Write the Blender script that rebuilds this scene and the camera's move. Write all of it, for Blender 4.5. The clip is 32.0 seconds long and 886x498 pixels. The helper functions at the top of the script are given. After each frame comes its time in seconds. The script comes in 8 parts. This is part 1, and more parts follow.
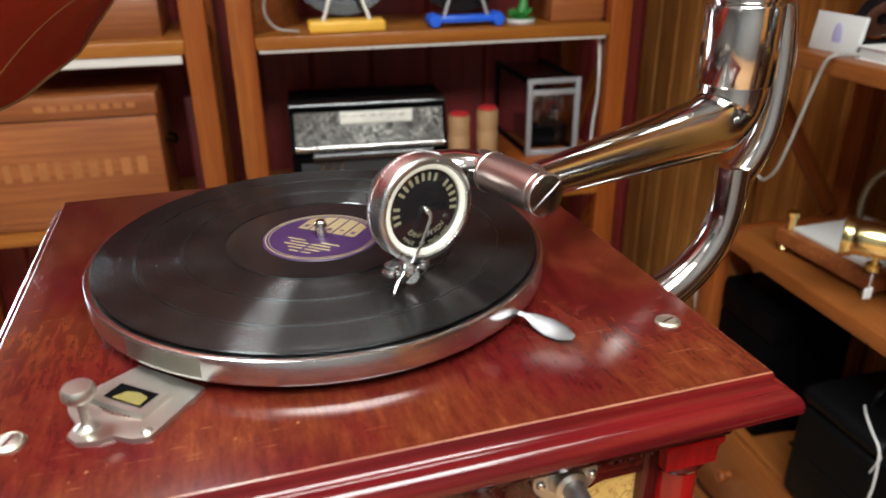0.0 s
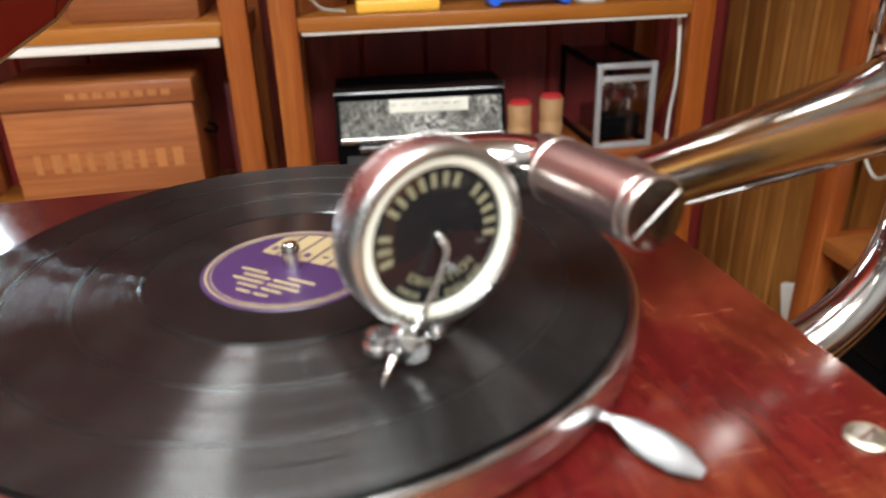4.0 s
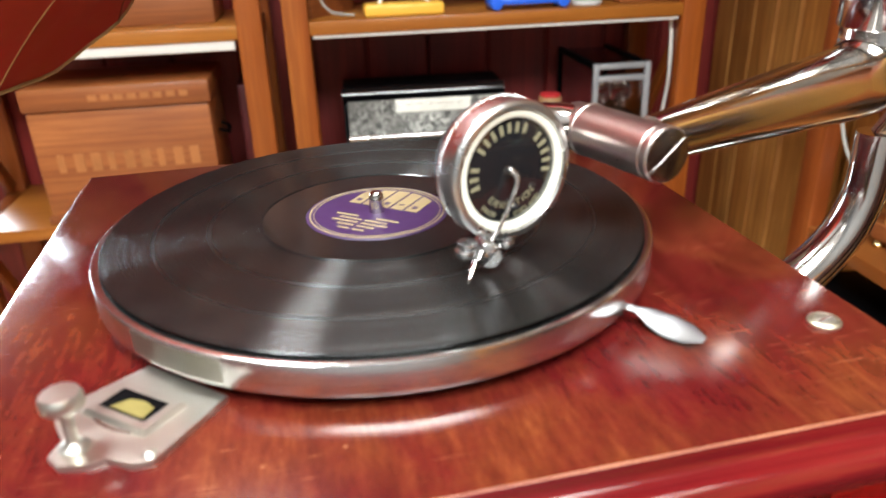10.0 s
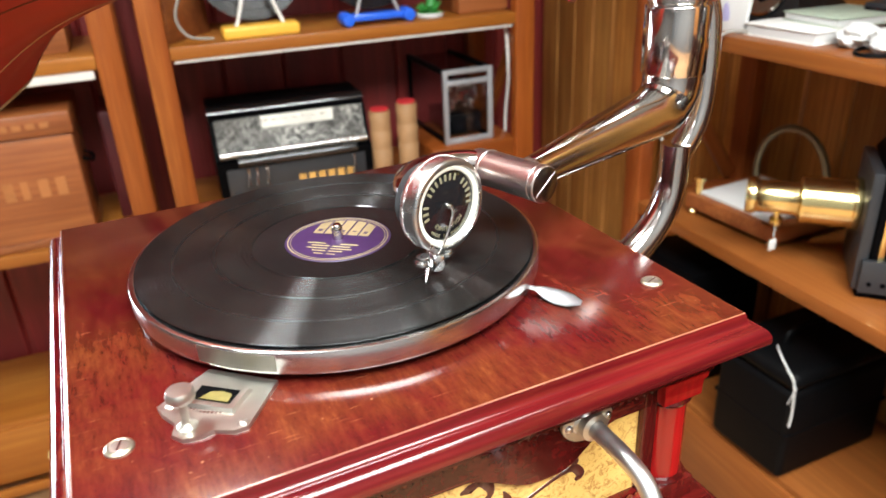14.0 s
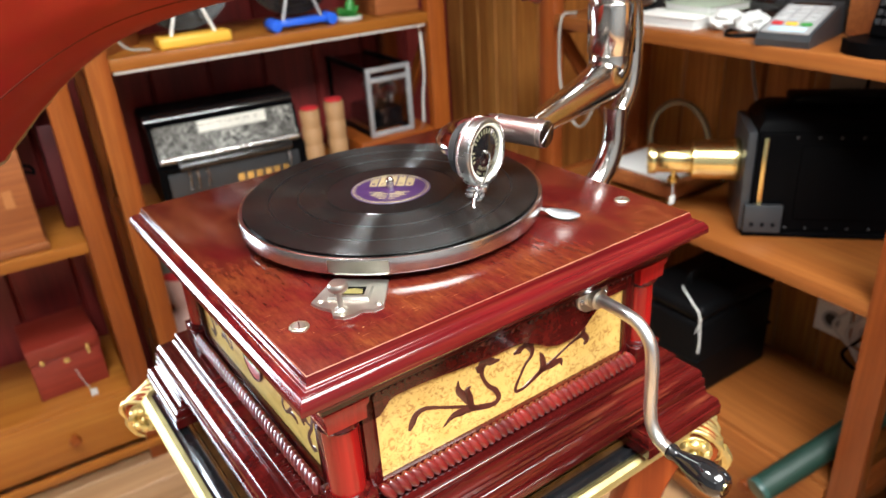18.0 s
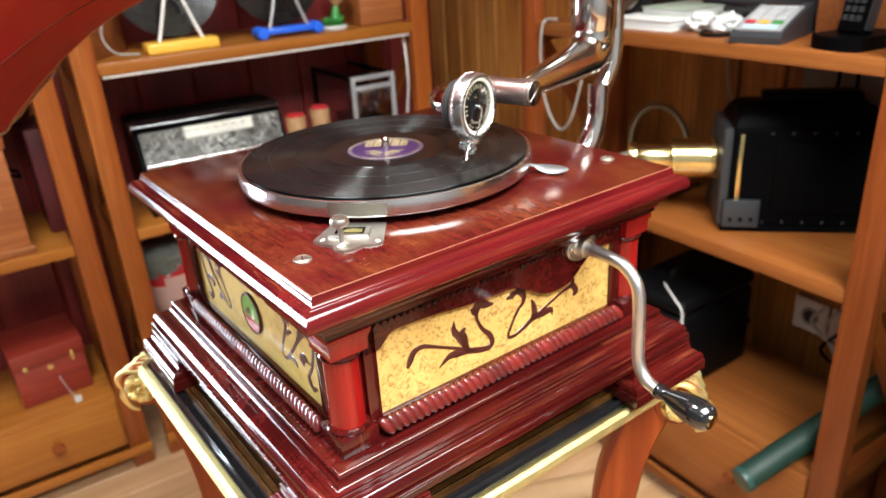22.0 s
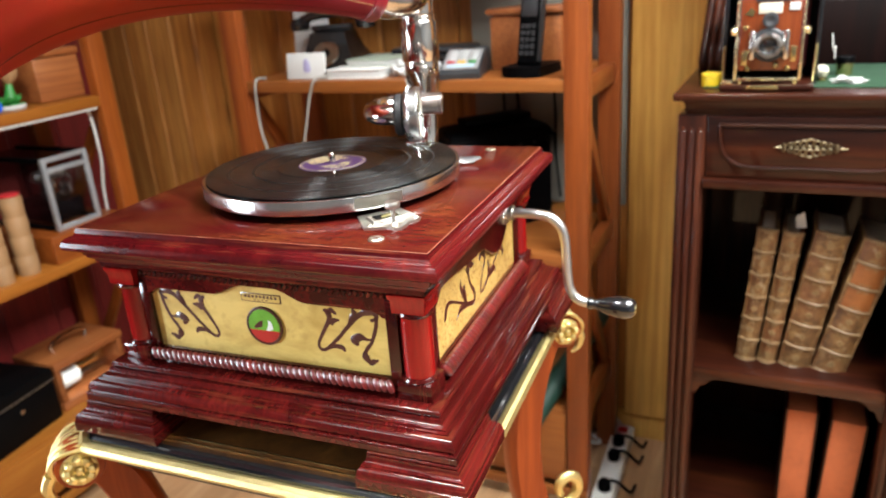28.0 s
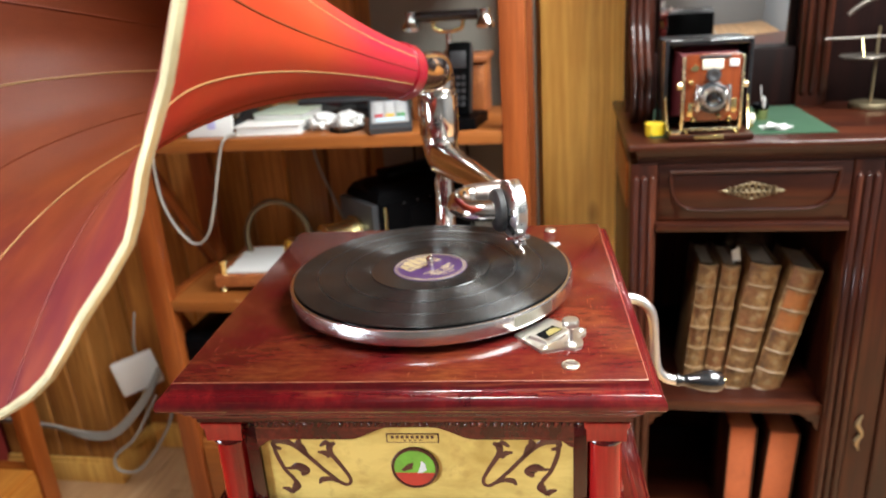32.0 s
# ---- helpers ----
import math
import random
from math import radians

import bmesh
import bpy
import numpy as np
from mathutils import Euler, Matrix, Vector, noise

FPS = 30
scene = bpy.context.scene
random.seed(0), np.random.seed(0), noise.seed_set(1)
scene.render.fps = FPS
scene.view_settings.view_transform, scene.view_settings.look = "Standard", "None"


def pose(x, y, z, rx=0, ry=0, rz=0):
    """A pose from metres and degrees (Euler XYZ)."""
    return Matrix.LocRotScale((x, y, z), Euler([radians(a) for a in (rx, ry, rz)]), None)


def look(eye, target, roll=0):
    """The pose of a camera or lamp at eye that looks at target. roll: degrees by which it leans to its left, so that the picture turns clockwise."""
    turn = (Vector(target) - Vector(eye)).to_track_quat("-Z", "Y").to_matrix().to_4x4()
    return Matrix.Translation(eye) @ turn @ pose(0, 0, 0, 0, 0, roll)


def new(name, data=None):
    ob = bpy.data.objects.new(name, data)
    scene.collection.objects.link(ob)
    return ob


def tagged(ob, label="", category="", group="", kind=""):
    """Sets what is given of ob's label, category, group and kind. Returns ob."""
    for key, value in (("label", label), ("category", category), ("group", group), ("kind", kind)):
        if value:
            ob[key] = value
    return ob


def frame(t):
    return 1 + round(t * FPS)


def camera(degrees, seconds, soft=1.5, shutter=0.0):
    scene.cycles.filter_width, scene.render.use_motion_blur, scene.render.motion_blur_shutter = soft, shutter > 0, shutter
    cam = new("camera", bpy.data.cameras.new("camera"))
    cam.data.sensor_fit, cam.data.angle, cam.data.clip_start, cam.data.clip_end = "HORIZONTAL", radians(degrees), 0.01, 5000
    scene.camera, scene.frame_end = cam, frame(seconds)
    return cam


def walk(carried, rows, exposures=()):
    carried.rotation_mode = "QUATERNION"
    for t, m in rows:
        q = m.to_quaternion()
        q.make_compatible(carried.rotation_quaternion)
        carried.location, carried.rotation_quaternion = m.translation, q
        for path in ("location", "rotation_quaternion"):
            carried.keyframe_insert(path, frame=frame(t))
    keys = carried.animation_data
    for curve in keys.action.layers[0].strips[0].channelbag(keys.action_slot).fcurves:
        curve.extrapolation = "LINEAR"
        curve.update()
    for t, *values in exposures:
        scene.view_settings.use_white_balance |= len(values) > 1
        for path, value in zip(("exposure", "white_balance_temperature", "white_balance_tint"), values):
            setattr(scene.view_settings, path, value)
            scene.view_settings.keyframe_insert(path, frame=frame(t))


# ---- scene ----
cam = camera(62.5, 32.0, shutter=0.5)
PATH = [
    (0, (-0.028, -0.403, 1.293), (0.391, 1.368, 0.464), -0.5),
    (0.5, (-0.02, -0.385, 1.28), (0.356, 1.391, 0.44), -1.2),
    (1, (-0.008, -0.364, 1.267), (0.334, 1.414, 0.417), -2.3),
    (1.5, (0.001, -0.343, 1.249), (0.317, 1.445, 0.409), -2.7),
    (2, (0.01, -0.32, 1.246), (0.29, 1.474, 0.407), -2.4),
    (2.5, (0.017, -0.299, 1.243), (0.282, 1.498, 0.406), -2.2),
    (3, (0.023, -0.279, 1.241), (0.29, 1.513, 0.394), -2.1),
    (3.5, (0.023, -0.268, 1.243), (0.283, 1.525, 0.396), -2.0),
    (4, (0.015, -0.261, 1.245), (0.27, 1.535, 0.403), -1.7),
    (4.5, (0.008, -0.254, 1.248), (0.254, 1.546, 0.413), -1.7),
    (6.5, (0.001, -0.27, 1.242), (0.226, 1.53, 0.399), -2.3),
    (7, (-0.001, -0.276, 1.242), (0.23, 1.52, 0.393), -2.3),
    (7.5, (-0.004, -0.281, 1.241), (0.233, 1.513, 0.389), -2.5),
    (8, (-0.01, -0.286, 1.241), (0.226, 1.509, 0.391), -2.3),
    (8.5, (-0.014, -0.294, 1.241), (0.237, 1.498, 0.389), -2.4),
    (9, (-0.019, -0.305, 1.246), (0.25, 1.484, 0.393), -1.8),
    (9.5, (-0.021, -0.317, 1.25), (0.25, 1.479, 0.414), -1.6),
    (10, (-0.026, -0.334, 1.252), (0.251, 1.464, 0.421), -1.9),
    (10.5, (-0.029, -0.342, 1.257), (0.274, 1.45, 0.423), -1.7),
    (11, (-0.031, -0.366, 1.267), (0.29, 1.429, 0.446), -1.6),
    (11.5, (-0.037, -0.387, 1.28), (0.292, 1.403, 0.45), -2.0),
    (12, (-0.044, -0.387, 1.288), (0.324, 1.388, 0.443), -2.4),
    (12.5, (-0.05, -0.39, 1.291), (0.444, 1.344, 0.424), -2.4),
    (13, (-0.059, -0.404, 1.298), (0.498, 1.303, 0.416), -3.4),
    (13.5, (-0.078, -0.418, 1.309), (0.522, 1.281, 0.441), -3.0),
    (15.5, (-0.183, -0.456, 1.33), (0.656, 1.136, 0.458), -3.9),
    (16, (-0.218, -0.461, 1.336), (0.677, 1.095, 0.454), -4.0),
    (16.5, (-0.241, -0.474, 1.343), (0.7, 1.056, 0.463), -3.7),
    (17, (-0.247, -0.502, 1.349), (0.666, 1.044, 0.467), -3.4),
    (17.5, (-0.255, -0.523, 1.347), (0.654, 1.025, 0.466), -3.7),
    (18, (-0.267, -0.531, 1.347), (0.641, 1.021, 0.473), -3.8),
    (18.5, (-0.271, -0.54, 1.352), (0.633, 1.02, 0.487), -3.8),
    (19, (-0.274, -0.548, 1.353), (0.636, 1.011, 0.492), -3.8),
    (19.5, (-0.275, -0.551, 1.354), (0.636, 1.007, 0.493), -4.5),
    (20, (-0.277, -0.558, 1.351), (0.647, 0.991, 0.487), -4.9),
    (20.5, (-0.283, -0.567, 1.344), (0.65, 0.975, 0.478), -4.7),
    (21, (-0.288, -0.568, 1.327), (0.658, 0.971, 0.469), -4.4),
    (21.5, (-0.292, -0.565, 1.316), (0.676, 0.98, 0.494), -3.8),
    (22, (-0.303, -0.563, 1.301), (0.668, 0.987, 0.491), -3.5),
    (22.5, (-0.311, -0.572, 1.292), (0.656, 0.986, 0.493), -3.1),
    (23, (-0.318, -0.596, 1.285), (0.654, 0.968, 0.504), -2.8),
    (23.5, (-0.331, -0.632, 1.287), (0.666, 0.95, 0.578), -2.1),
    (24, (-0.346, -0.658, 1.273), (0.617, 0.931, 0.533), -2.6),
    (24.5, (-0.364, -0.644, 1.269), (0.733, 0.864, 0.545), -2.2),
    (25, (-0.411, -0.601, 1.26), (0.834, 0.779, 0.521), -3.6),
    (25.5, (-0.452, -0.542, 1.249), (0.917, 0.703, 0.489), -5.0),
    (27.5, (-0.574, -0.438, 1.263), (1.081, 0.434, 0.556), -5.7),
    (28, (-0.612, -0.421, 1.291), (1.069, 0.41, 0.595), -4.2),
    (28.5, (-0.638, -0.4, 1.296), (1.069, 0.363, 0.586), -3.3),
    (29, (-0.654, -0.352, 1.293), (1.102, 0.295, 0.586), -3.6),
    (29.5, (-0.669, -0.302, 1.287), (1.105, 0.283, 0.571), -3.3),
    (30, (-0.663, -0.255, 1.277), (1.115, 0.297, 0.545), -3.1),
    (30.5, (-0.638, -0.214, 1.289), (1.143, 0.305, 0.541), -3.0),
    (31, (-0.611, -0.176, 1.304), (1.197, 0.252, 0.564), -4.0),
    (31.5, (-0.611, -0.142, 1.334), (1.224, 0.214, 0.622), -4.2),
    (32, (-0.623, -0.133, 1.366), (1.226, 0.214, 0.689), -3.9),
]
cam.data.dof.use_dof, cam.data.dof.focus_distance, cam.data.dof.aperture_fstop = True, 0.46, 9.5
EXPOSURE = [(0, -0.19), (2.5, -0.17), (4, 0.16), (7, 0.22), (9, 0.32), (12, 0.46), (13.5, 0.48), (17, 0.42), (24, 0.38), (26, 0.4), (28, 0.38), (30, 0.42), (32, 0.46)]
walk(cam, [(t, look(eye, target, roll)) for t, eye, target, roll in PATH], EXPOSURE)

# ---------------- light ----------------
world = bpy.data.worlds.new("world")
scene.world = world
world.use_nodes = True
wn = world.node_tree.nodes
sky = wn.new("ShaderNodeTexSky")
sky.sky_type, sky.sun_disc, sky.sun_elevation, sky.sun_rotation = "NISHITA", False, radians(38), radians(200)
world.node_tree.links.new(sky.outputs[0], wn["Background"].inputs[0])
wn["Background"].inputs[1].default_value = 0.1


def lamp(name, m, sx, sy, watts, colour, spread=180):
    d = bpy.data.lights.new(name, "AREA")
    d.shape, d.size, d.size_y, d.energy, d.color = "RECTANGLE", sx, sy, watts, colour
    d.spread = radians(spread)
    ob = new(name, d)
    ob.matrix_world = m
    return ob


WARM, COOL = (0.96, 1.0, 0.99), (0.78, 0.9, 1.0)
lamp("ceiling_lamp_light", look((-0.52, 0.16, 2.56), (-0.52, 0.161, 0)), 0.3, 0.3, 17, WARM, 150)
lamp("ceiling_lamp_light", look((0.02, -1.22, 2.56), (0.02, -1.219, 0)), 1.4, 1.0, 124, WARM, 165)
# two weak fill lights added for the west faces, with no fixture behind them
for lx, ly in ((-2.3, 0.95), (-1.9, -1.9)):
    lamp("ceiling_lamp_light", look((lx, ly, 2.56), (lx, ly + 0.001, 0)), 0.5, 0.5, 6, WARM, 150)
lamp("window_light", look((-1.31, 1.606, 1.4), (-1.31, 0, 1.4)), 0.76, 1.64, 84, COOL, 100)

# ---------------- materials ----------------


class Mat:
    """A small node builder around one Principled surface."""

    def __init__(self, name, colour=(0.5, 0.5, 0.5), rough=0.5, metal=0.0, coat=0.0, spec=0.5):
        self.m = bpy.data.materials.new(name)
        self.m.use_nodes = True
        self.t = self.m.node_tree
        self.b = self.t.nodes["Principled BSDF"]
        self.set("Base Color", (*colour, 1))
        self.set("Roughness", rough)
        self.set("Metallic", metal)
        self.set("Coat Weight", coat)
        self.set("Coat Roughness", 0.045)
        self.set("Specular IOR Level", spec)

    def set(self, key, v):
        self.b.inputs[key].default_value = v
        return self

    def node(self, kind, operation=None, data_type=None, blend_type=None, direction_type=None, axis=None):
        n = self.t.nodes.new(kind)
        if operation:
            n.operation = operation
        if data_type:
            n.data_type = data_type
        if blend_type:
            n.blend_type = blend_type
        if direction_type:
            n.direction_type, n.axis = direction_type, axis
        return n

    def link(self, a, b):
        self.t.links.new(a, b)

    def coords(self, scale=(1, 1, 1), rot=(0, 0, 0), seed=True, space="Object"):
        tc, mp = self.node("ShaderNodeTexCoord"), self.node("ShaderNodeMapping")
        mp.inputs["Scale"].default_value, mp.inputs["Rotation"].default_value = scale, rot
        self.link(tc.outputs[space], mp.inputs["Vector"])
        if seed:
            oi, mul = self.node("ShaderNodeObjectInfo"), self.node("ShaderNodeMath", operation="MULTIPLY")
            mul.inputs[1].default_value = 37.0
            self.link(oi.outputs["Random"], mul.inputs[0])
            cx = self.node("ShaderNodeCombineXYZ")
            for k in range(3):
                self.link(mul.outputs[0], cx.inputs[k])
            self.link(cx.outputs[0], mp.inputs["Location"])
        return mp.outputs[0]

    def noise(self, vec, scale, detail=4, rough=0.6, distort=0.0):
        n = self.node("ShaderNodeTexNoise")
        n.inputs["Scale"].default_value, n.inputs["Detail"].default_value = scale, detail
        n.inputs["Roughness"].default_value, n.inputs["Distortion"].default_value = rough, distort
        self.link(vec, n.inputs["Vector"])
        return n.outputs["Fac"]

    def ramp(self, fac, *stops):
        r = self.node("ShaderNodeValToRGB")
        el = r.color_ramp.elements
        while len(el) < len(stops):
            el.new(0.5)
        for e, (p, c) in zip(el, stops):
            e.position, e.color = p, (*c, 1) if len(c) == 3 else c
        self.link(fac, r.inputs[0])
        return r.outputs[0]

    def mix(self, fac, a, b, blend="MIX"):
        n = self.node("ShaderNodeMix", data_type="RGBA", blend_type=blend)
        for key, v in ((0, fac), (6, a), (7, b)):
            if isinstance(v, (int, float)):
                n.inputs[key].default_value = v
            elif isinstance(v, tuple):
                n.inputs[key].default_value = (*v, 1)
            else:
                self.link(v, n.inputs[key])
        return n.outputs[2]

    def colour(self, out):
        self.link(out, self.b.inputs["Base Color"])
        return self

    def rough(self, fac, a, b):
        n = self.node("ShaderNodeMapRange")
        n.inputs[3].default_value, n.inputs[4].default_value = a, b
        self.link(fac, n.inputs[0])
        self.link(n.outputs[0], self.b.inputs["Roughness"])
        return self

    def bump(self, fac, strength=0.2, distance=0.001):
        n = self.node("ShaderNodeBump")
        n.inputs["Strength"].default_value, n.inputs["Distance"].default_value = strength, distance
        self.link(fac, n.inputs["Height"])
        self.link(n.outputs[0], self.b.inputs["Normal"])
        return self


def wood(name, dark, mid, light, axis=0, rough=(0.3, 0.5), coat=0.0, ring=14.0, bump=0.15, vary=0.25, stain=0.35, worn=None, spec=0.5, gloss=0.045, rub=None, knots=False):
    """Straight-grained wood; axis is the way of the grain."""
    m = Mat(name, coat=coat, spec=spec).set("Coat Roughness", gloss)
    sc = [ring, ring, ring]
    sc[axis] = ring * 0.07
    v = m.coords(tuple(sc))
    a = m.noise(v, 1.0, 6, 0.62, 0.6)
    grain = m.ramp(a, (0.25, dark), (0.5, mid), (0.72, light))
    sc2 = [ring * 9] * 3
    sc2[axis] = ring * 0.35
    fine = m.noise(m.coords(tuple(sc2)), 1.0, 3, 0.6)
    g2 = m.mix(m.ramp(fine, (0.42, (1, 1, 1)), (0.62, (0, 0, 0))), grain, dark)
    g2 = m.mix(0.45, grain, g2)
    blot = m.noise(m.coords((1, 1, 1)), 5.0, 3, 0.5)
    g3 = m.mix(m.ramp(blot, (0.35, (stain,) * 3), (0.65, (0, 0, 0))), g2, dark)
    if rub:
        # polish rubbed to brown in thin streaks along the grain
        sc3 = (8.0, 8.0, 260.0) if axis < 2 else (120.0, 120.0, 7.0)
        g3 = m.mix(m.ramp(m.noise(m.coords(sc3), 1.0, 4, 0.65), (0.58, (0, 0, 0)), (0.7, (0.6,) * 3)), g3, rub)
    if knots:
        vo = m.node("ShaderNodeTexVoronoi")
        vo.inputs["Scale"].default_value = 5.5
        sc4 = [1.0, 1.0, 1.0]
        sc4[axis] = 0.45
        m.link(m.coords(tuple(sc4)), vo.inputs["Vector"])
        g3 = m.mix(m.ramp(vo.outputs["Distance"], (0.05, (0.85,) * 3), (0.13, (0, 0, 0))), g3, (0.1, 0.03, 0.008))
    if worn:
        # polish rubbed through towards the edges, and fine scratches
        v0 = m.coords(seed=False)
        ab, sp = m.node("ShaderNodeVectorMath", operation="ABSOLUTE"), m.node("ShaderNodeSeparateXYZ")
        m.link(v0, ab.inputs[0])
        m.link(ab.outputs[0], sp.inputs[0])
        mx, ml = m.node("ShaderNodeMath", operation="MAXIMUM"), m.node("ShaderNodeMath", operation="MULTIPLY_ADD")
        m.link(sp.outputs[0], mx.inputs[0])
        m.link(sp.outputs[1], mx.inputs[1])
        ml.inputs[1].default_value = 1.6
        m.link(mx.outputs[0], ml.inputs[0])
        m.link(m.noise(m.coords((1.6, 1, 1), seed=False), 16, 6, 0.7, 0.4), ml.inputs[2])
        g3 = m.mix(m.ramp(ml.outputs[0], (0.74, (0, 0, 0)), (0.98, (0.7,) * 3)), g3, worn)
        scr = m.noise(m.coords((26, 420, 1), (0, 0, 0.5), seed=False), 1.0, 2, 0.5)
        spots = m.noise(v0, 230, 2, 0.5)
        g3 = m.mix(m.ramp(scr, (0.69, (0, 0, 0)), (0.75, (0.34,) * 3)), g3, (0.35, 0.1, 0.04))
        g3 = m.mix(m.ramp(spots, (0.73, (0, 0, 0)), (0.78, (0.42,) * 3)), g3, (0.4, 0.15, 0.07))
    oi = m.node("ShaderNodeObjectInfo")
    hv = m.node("ShaderNodeHueSaturation")
    mr = m.node("ShaderNodeMapRange")
    mr.inputs[3].default_value, mr.inputs[4].default_value = 1 - vary, 1 + vary
    m.link(oi.outputs["Random"], mr.inputs[0])
    m.link(mr.outputs[0], hv.inputs["Value"])
    m.link(g3, hv.inputs["Color"])
    m.colour(hv.outputs[0])
    m.rough(blot, *rough)
    m.bump(fine, bump, 0.0006)
    return m.m


MAHOG = [wood("mahogany_" + "xyz"[k], (0.014, 0.0015, 0.0015), (0.078, 0.005, 0.0045), (0.13, 0.011, 0.008), k, (0.45, 0.6), 1.0, 20, 0.1, 0.08, 0.6, None, 0.0, 0.1, (0.17, 0.04, 0.018)) for k in range(3)]
EDGEW = wood("lid_edge_mahogany", (0.03, 0.002, 0.003), (0.1, 0.005, 0.006), (0.15, 0.013, 0.01), 0, (0.4, 0.55), 1.0, 20, 0.06, 0.0, 0.4, None, 0.0, 0.13, (0.2, 0.05, 0.022))
ARRIS = wood("rubbed_arris", (0.1, 0.012, 0.008), (0.24, 0.08, 0.04), (0.42, 0.2, 0.11), 0, (0.35, 0.5), 0.8, 60, 0.05, 0.0, 0.4)
COLW = wood("bright_mahogany", (0.12, 0.003, 0.003), (0.29, 0.007, 0.007), (0.36, 0.016, 0.01), 2, (0.45, 0.6), 0.9, 20, 0.06, 0.05, 0.3, None, 0.0, 0.1)
BEADW = wood("bead_mahogany", (0.05, 0.003, 0.003), (0.15, 0.007, 0.006), (0.21, 0.013, 0.009), 2, (0.4, 0.5), 1.0, 20, 0.04, 0.1, 0.3, None, 0.3, 0.1)
PINE = [wood("pine_" + "xyz"[k], (0.17, 0.035, 0.006), (0.31, 0.08, 0.0125), (0.38, 0.12, 0.021), k, (0.3, 0.5), 0.15, 16, 0.1, 0.12, 0.2, None, 0.3) for k in range(3)]
DARK = [wood("dark_walnut_" + "xyz"[k], (0.006, 0.0013, 0.0008), (0.045, 0.0085, 0.0028), (0.085, 0.02, 0.0062), k, (0.35, 0.55), 0.4, 18, 0.1, 0.12, 0.35, None, 0.15, 0.06) for k in range(3)]
REDPINE = [wood("red_pine_" + "xyz"[k], (0.14, 0.029, 0.006), (0.26, 0.064, 0.013), (0.32, 0.096, 0.021), k, (0.3, 0.5), 0.2, 16, 0.1, 0.12, 0.25, None, 0.3) for k in range(3)]
REDSHELF = wood("red_pine_shelf", (0.17, 0.048, 0.01), (0.27, 0.086, 0.019), (0.33, 0.12, 0.029), 0, (0.3, 0.45), 0.2, 12, 0.08, 0.08, 0.25, None, 0.3)
PINELIGHT = wood("light_pine", (0.26, 0.078, 0.0115), (0.4, 0.145, 0.023), (0.46, 0.195, 0.035), 0, (0.3, 0.45), 0.15, 12, 0.08, 0.08, 0.2, None, 0.3)
LEGWOOD = wood("cherry_leg", (0.16, 0.024, 0.005), (0.31, 0.058, 0.011), (0.4, 0.09, 0.018), 2, (0.35, 0.5), 0.12, 18, 0.06, 0.08, 0.25, None, 0.12)
HONEY = wood("honey_pine", (0.42, 0.18, 0.035), (0.76, 0.45, 0.115), (0.82, 0.54, 0.17), 2, (0.35, 0.5), 0.1, 9, 0.1, 0.05, 0.3, None, 0.3, 0.1, None, True)
PANELW = wood("wall_pine", (0.16, 0.05, 0.011), (0.49, 0.2, 0.044), (0.66, 0.32, 0.085), 2, (0.35, 0.55), 0.1, 12, 0.15, 0.2, 0.35, None, 0.3, 0.1, None, True)
REDWALL = wood("red_board", (0.12, 0.012, 0.011), (0.24, 0.022, 0.02), (0.3, 0.034, 0.027), 2, (0.4, 0.6), 0.0, 8, 0.08, 0.12, 0.2)
FLOORW = wood("laminate", (0.36, 0.19, 0.09), (0.52, 0.31, 0.16), (0.62, 0.4, 0.23), 0, (0.3, 0.45), 0.1, 11, 0.05, 0.1, 0.15)
BOXWOOD = wood("brown_box_wood", (0.17, 0.045, 0.014), (0.36, 0.115, 0.032), (0.45, 0.165, 0.05), 0, (0.35, 0.5), 0.1, 14, 0.12, 0.1, 0.3)


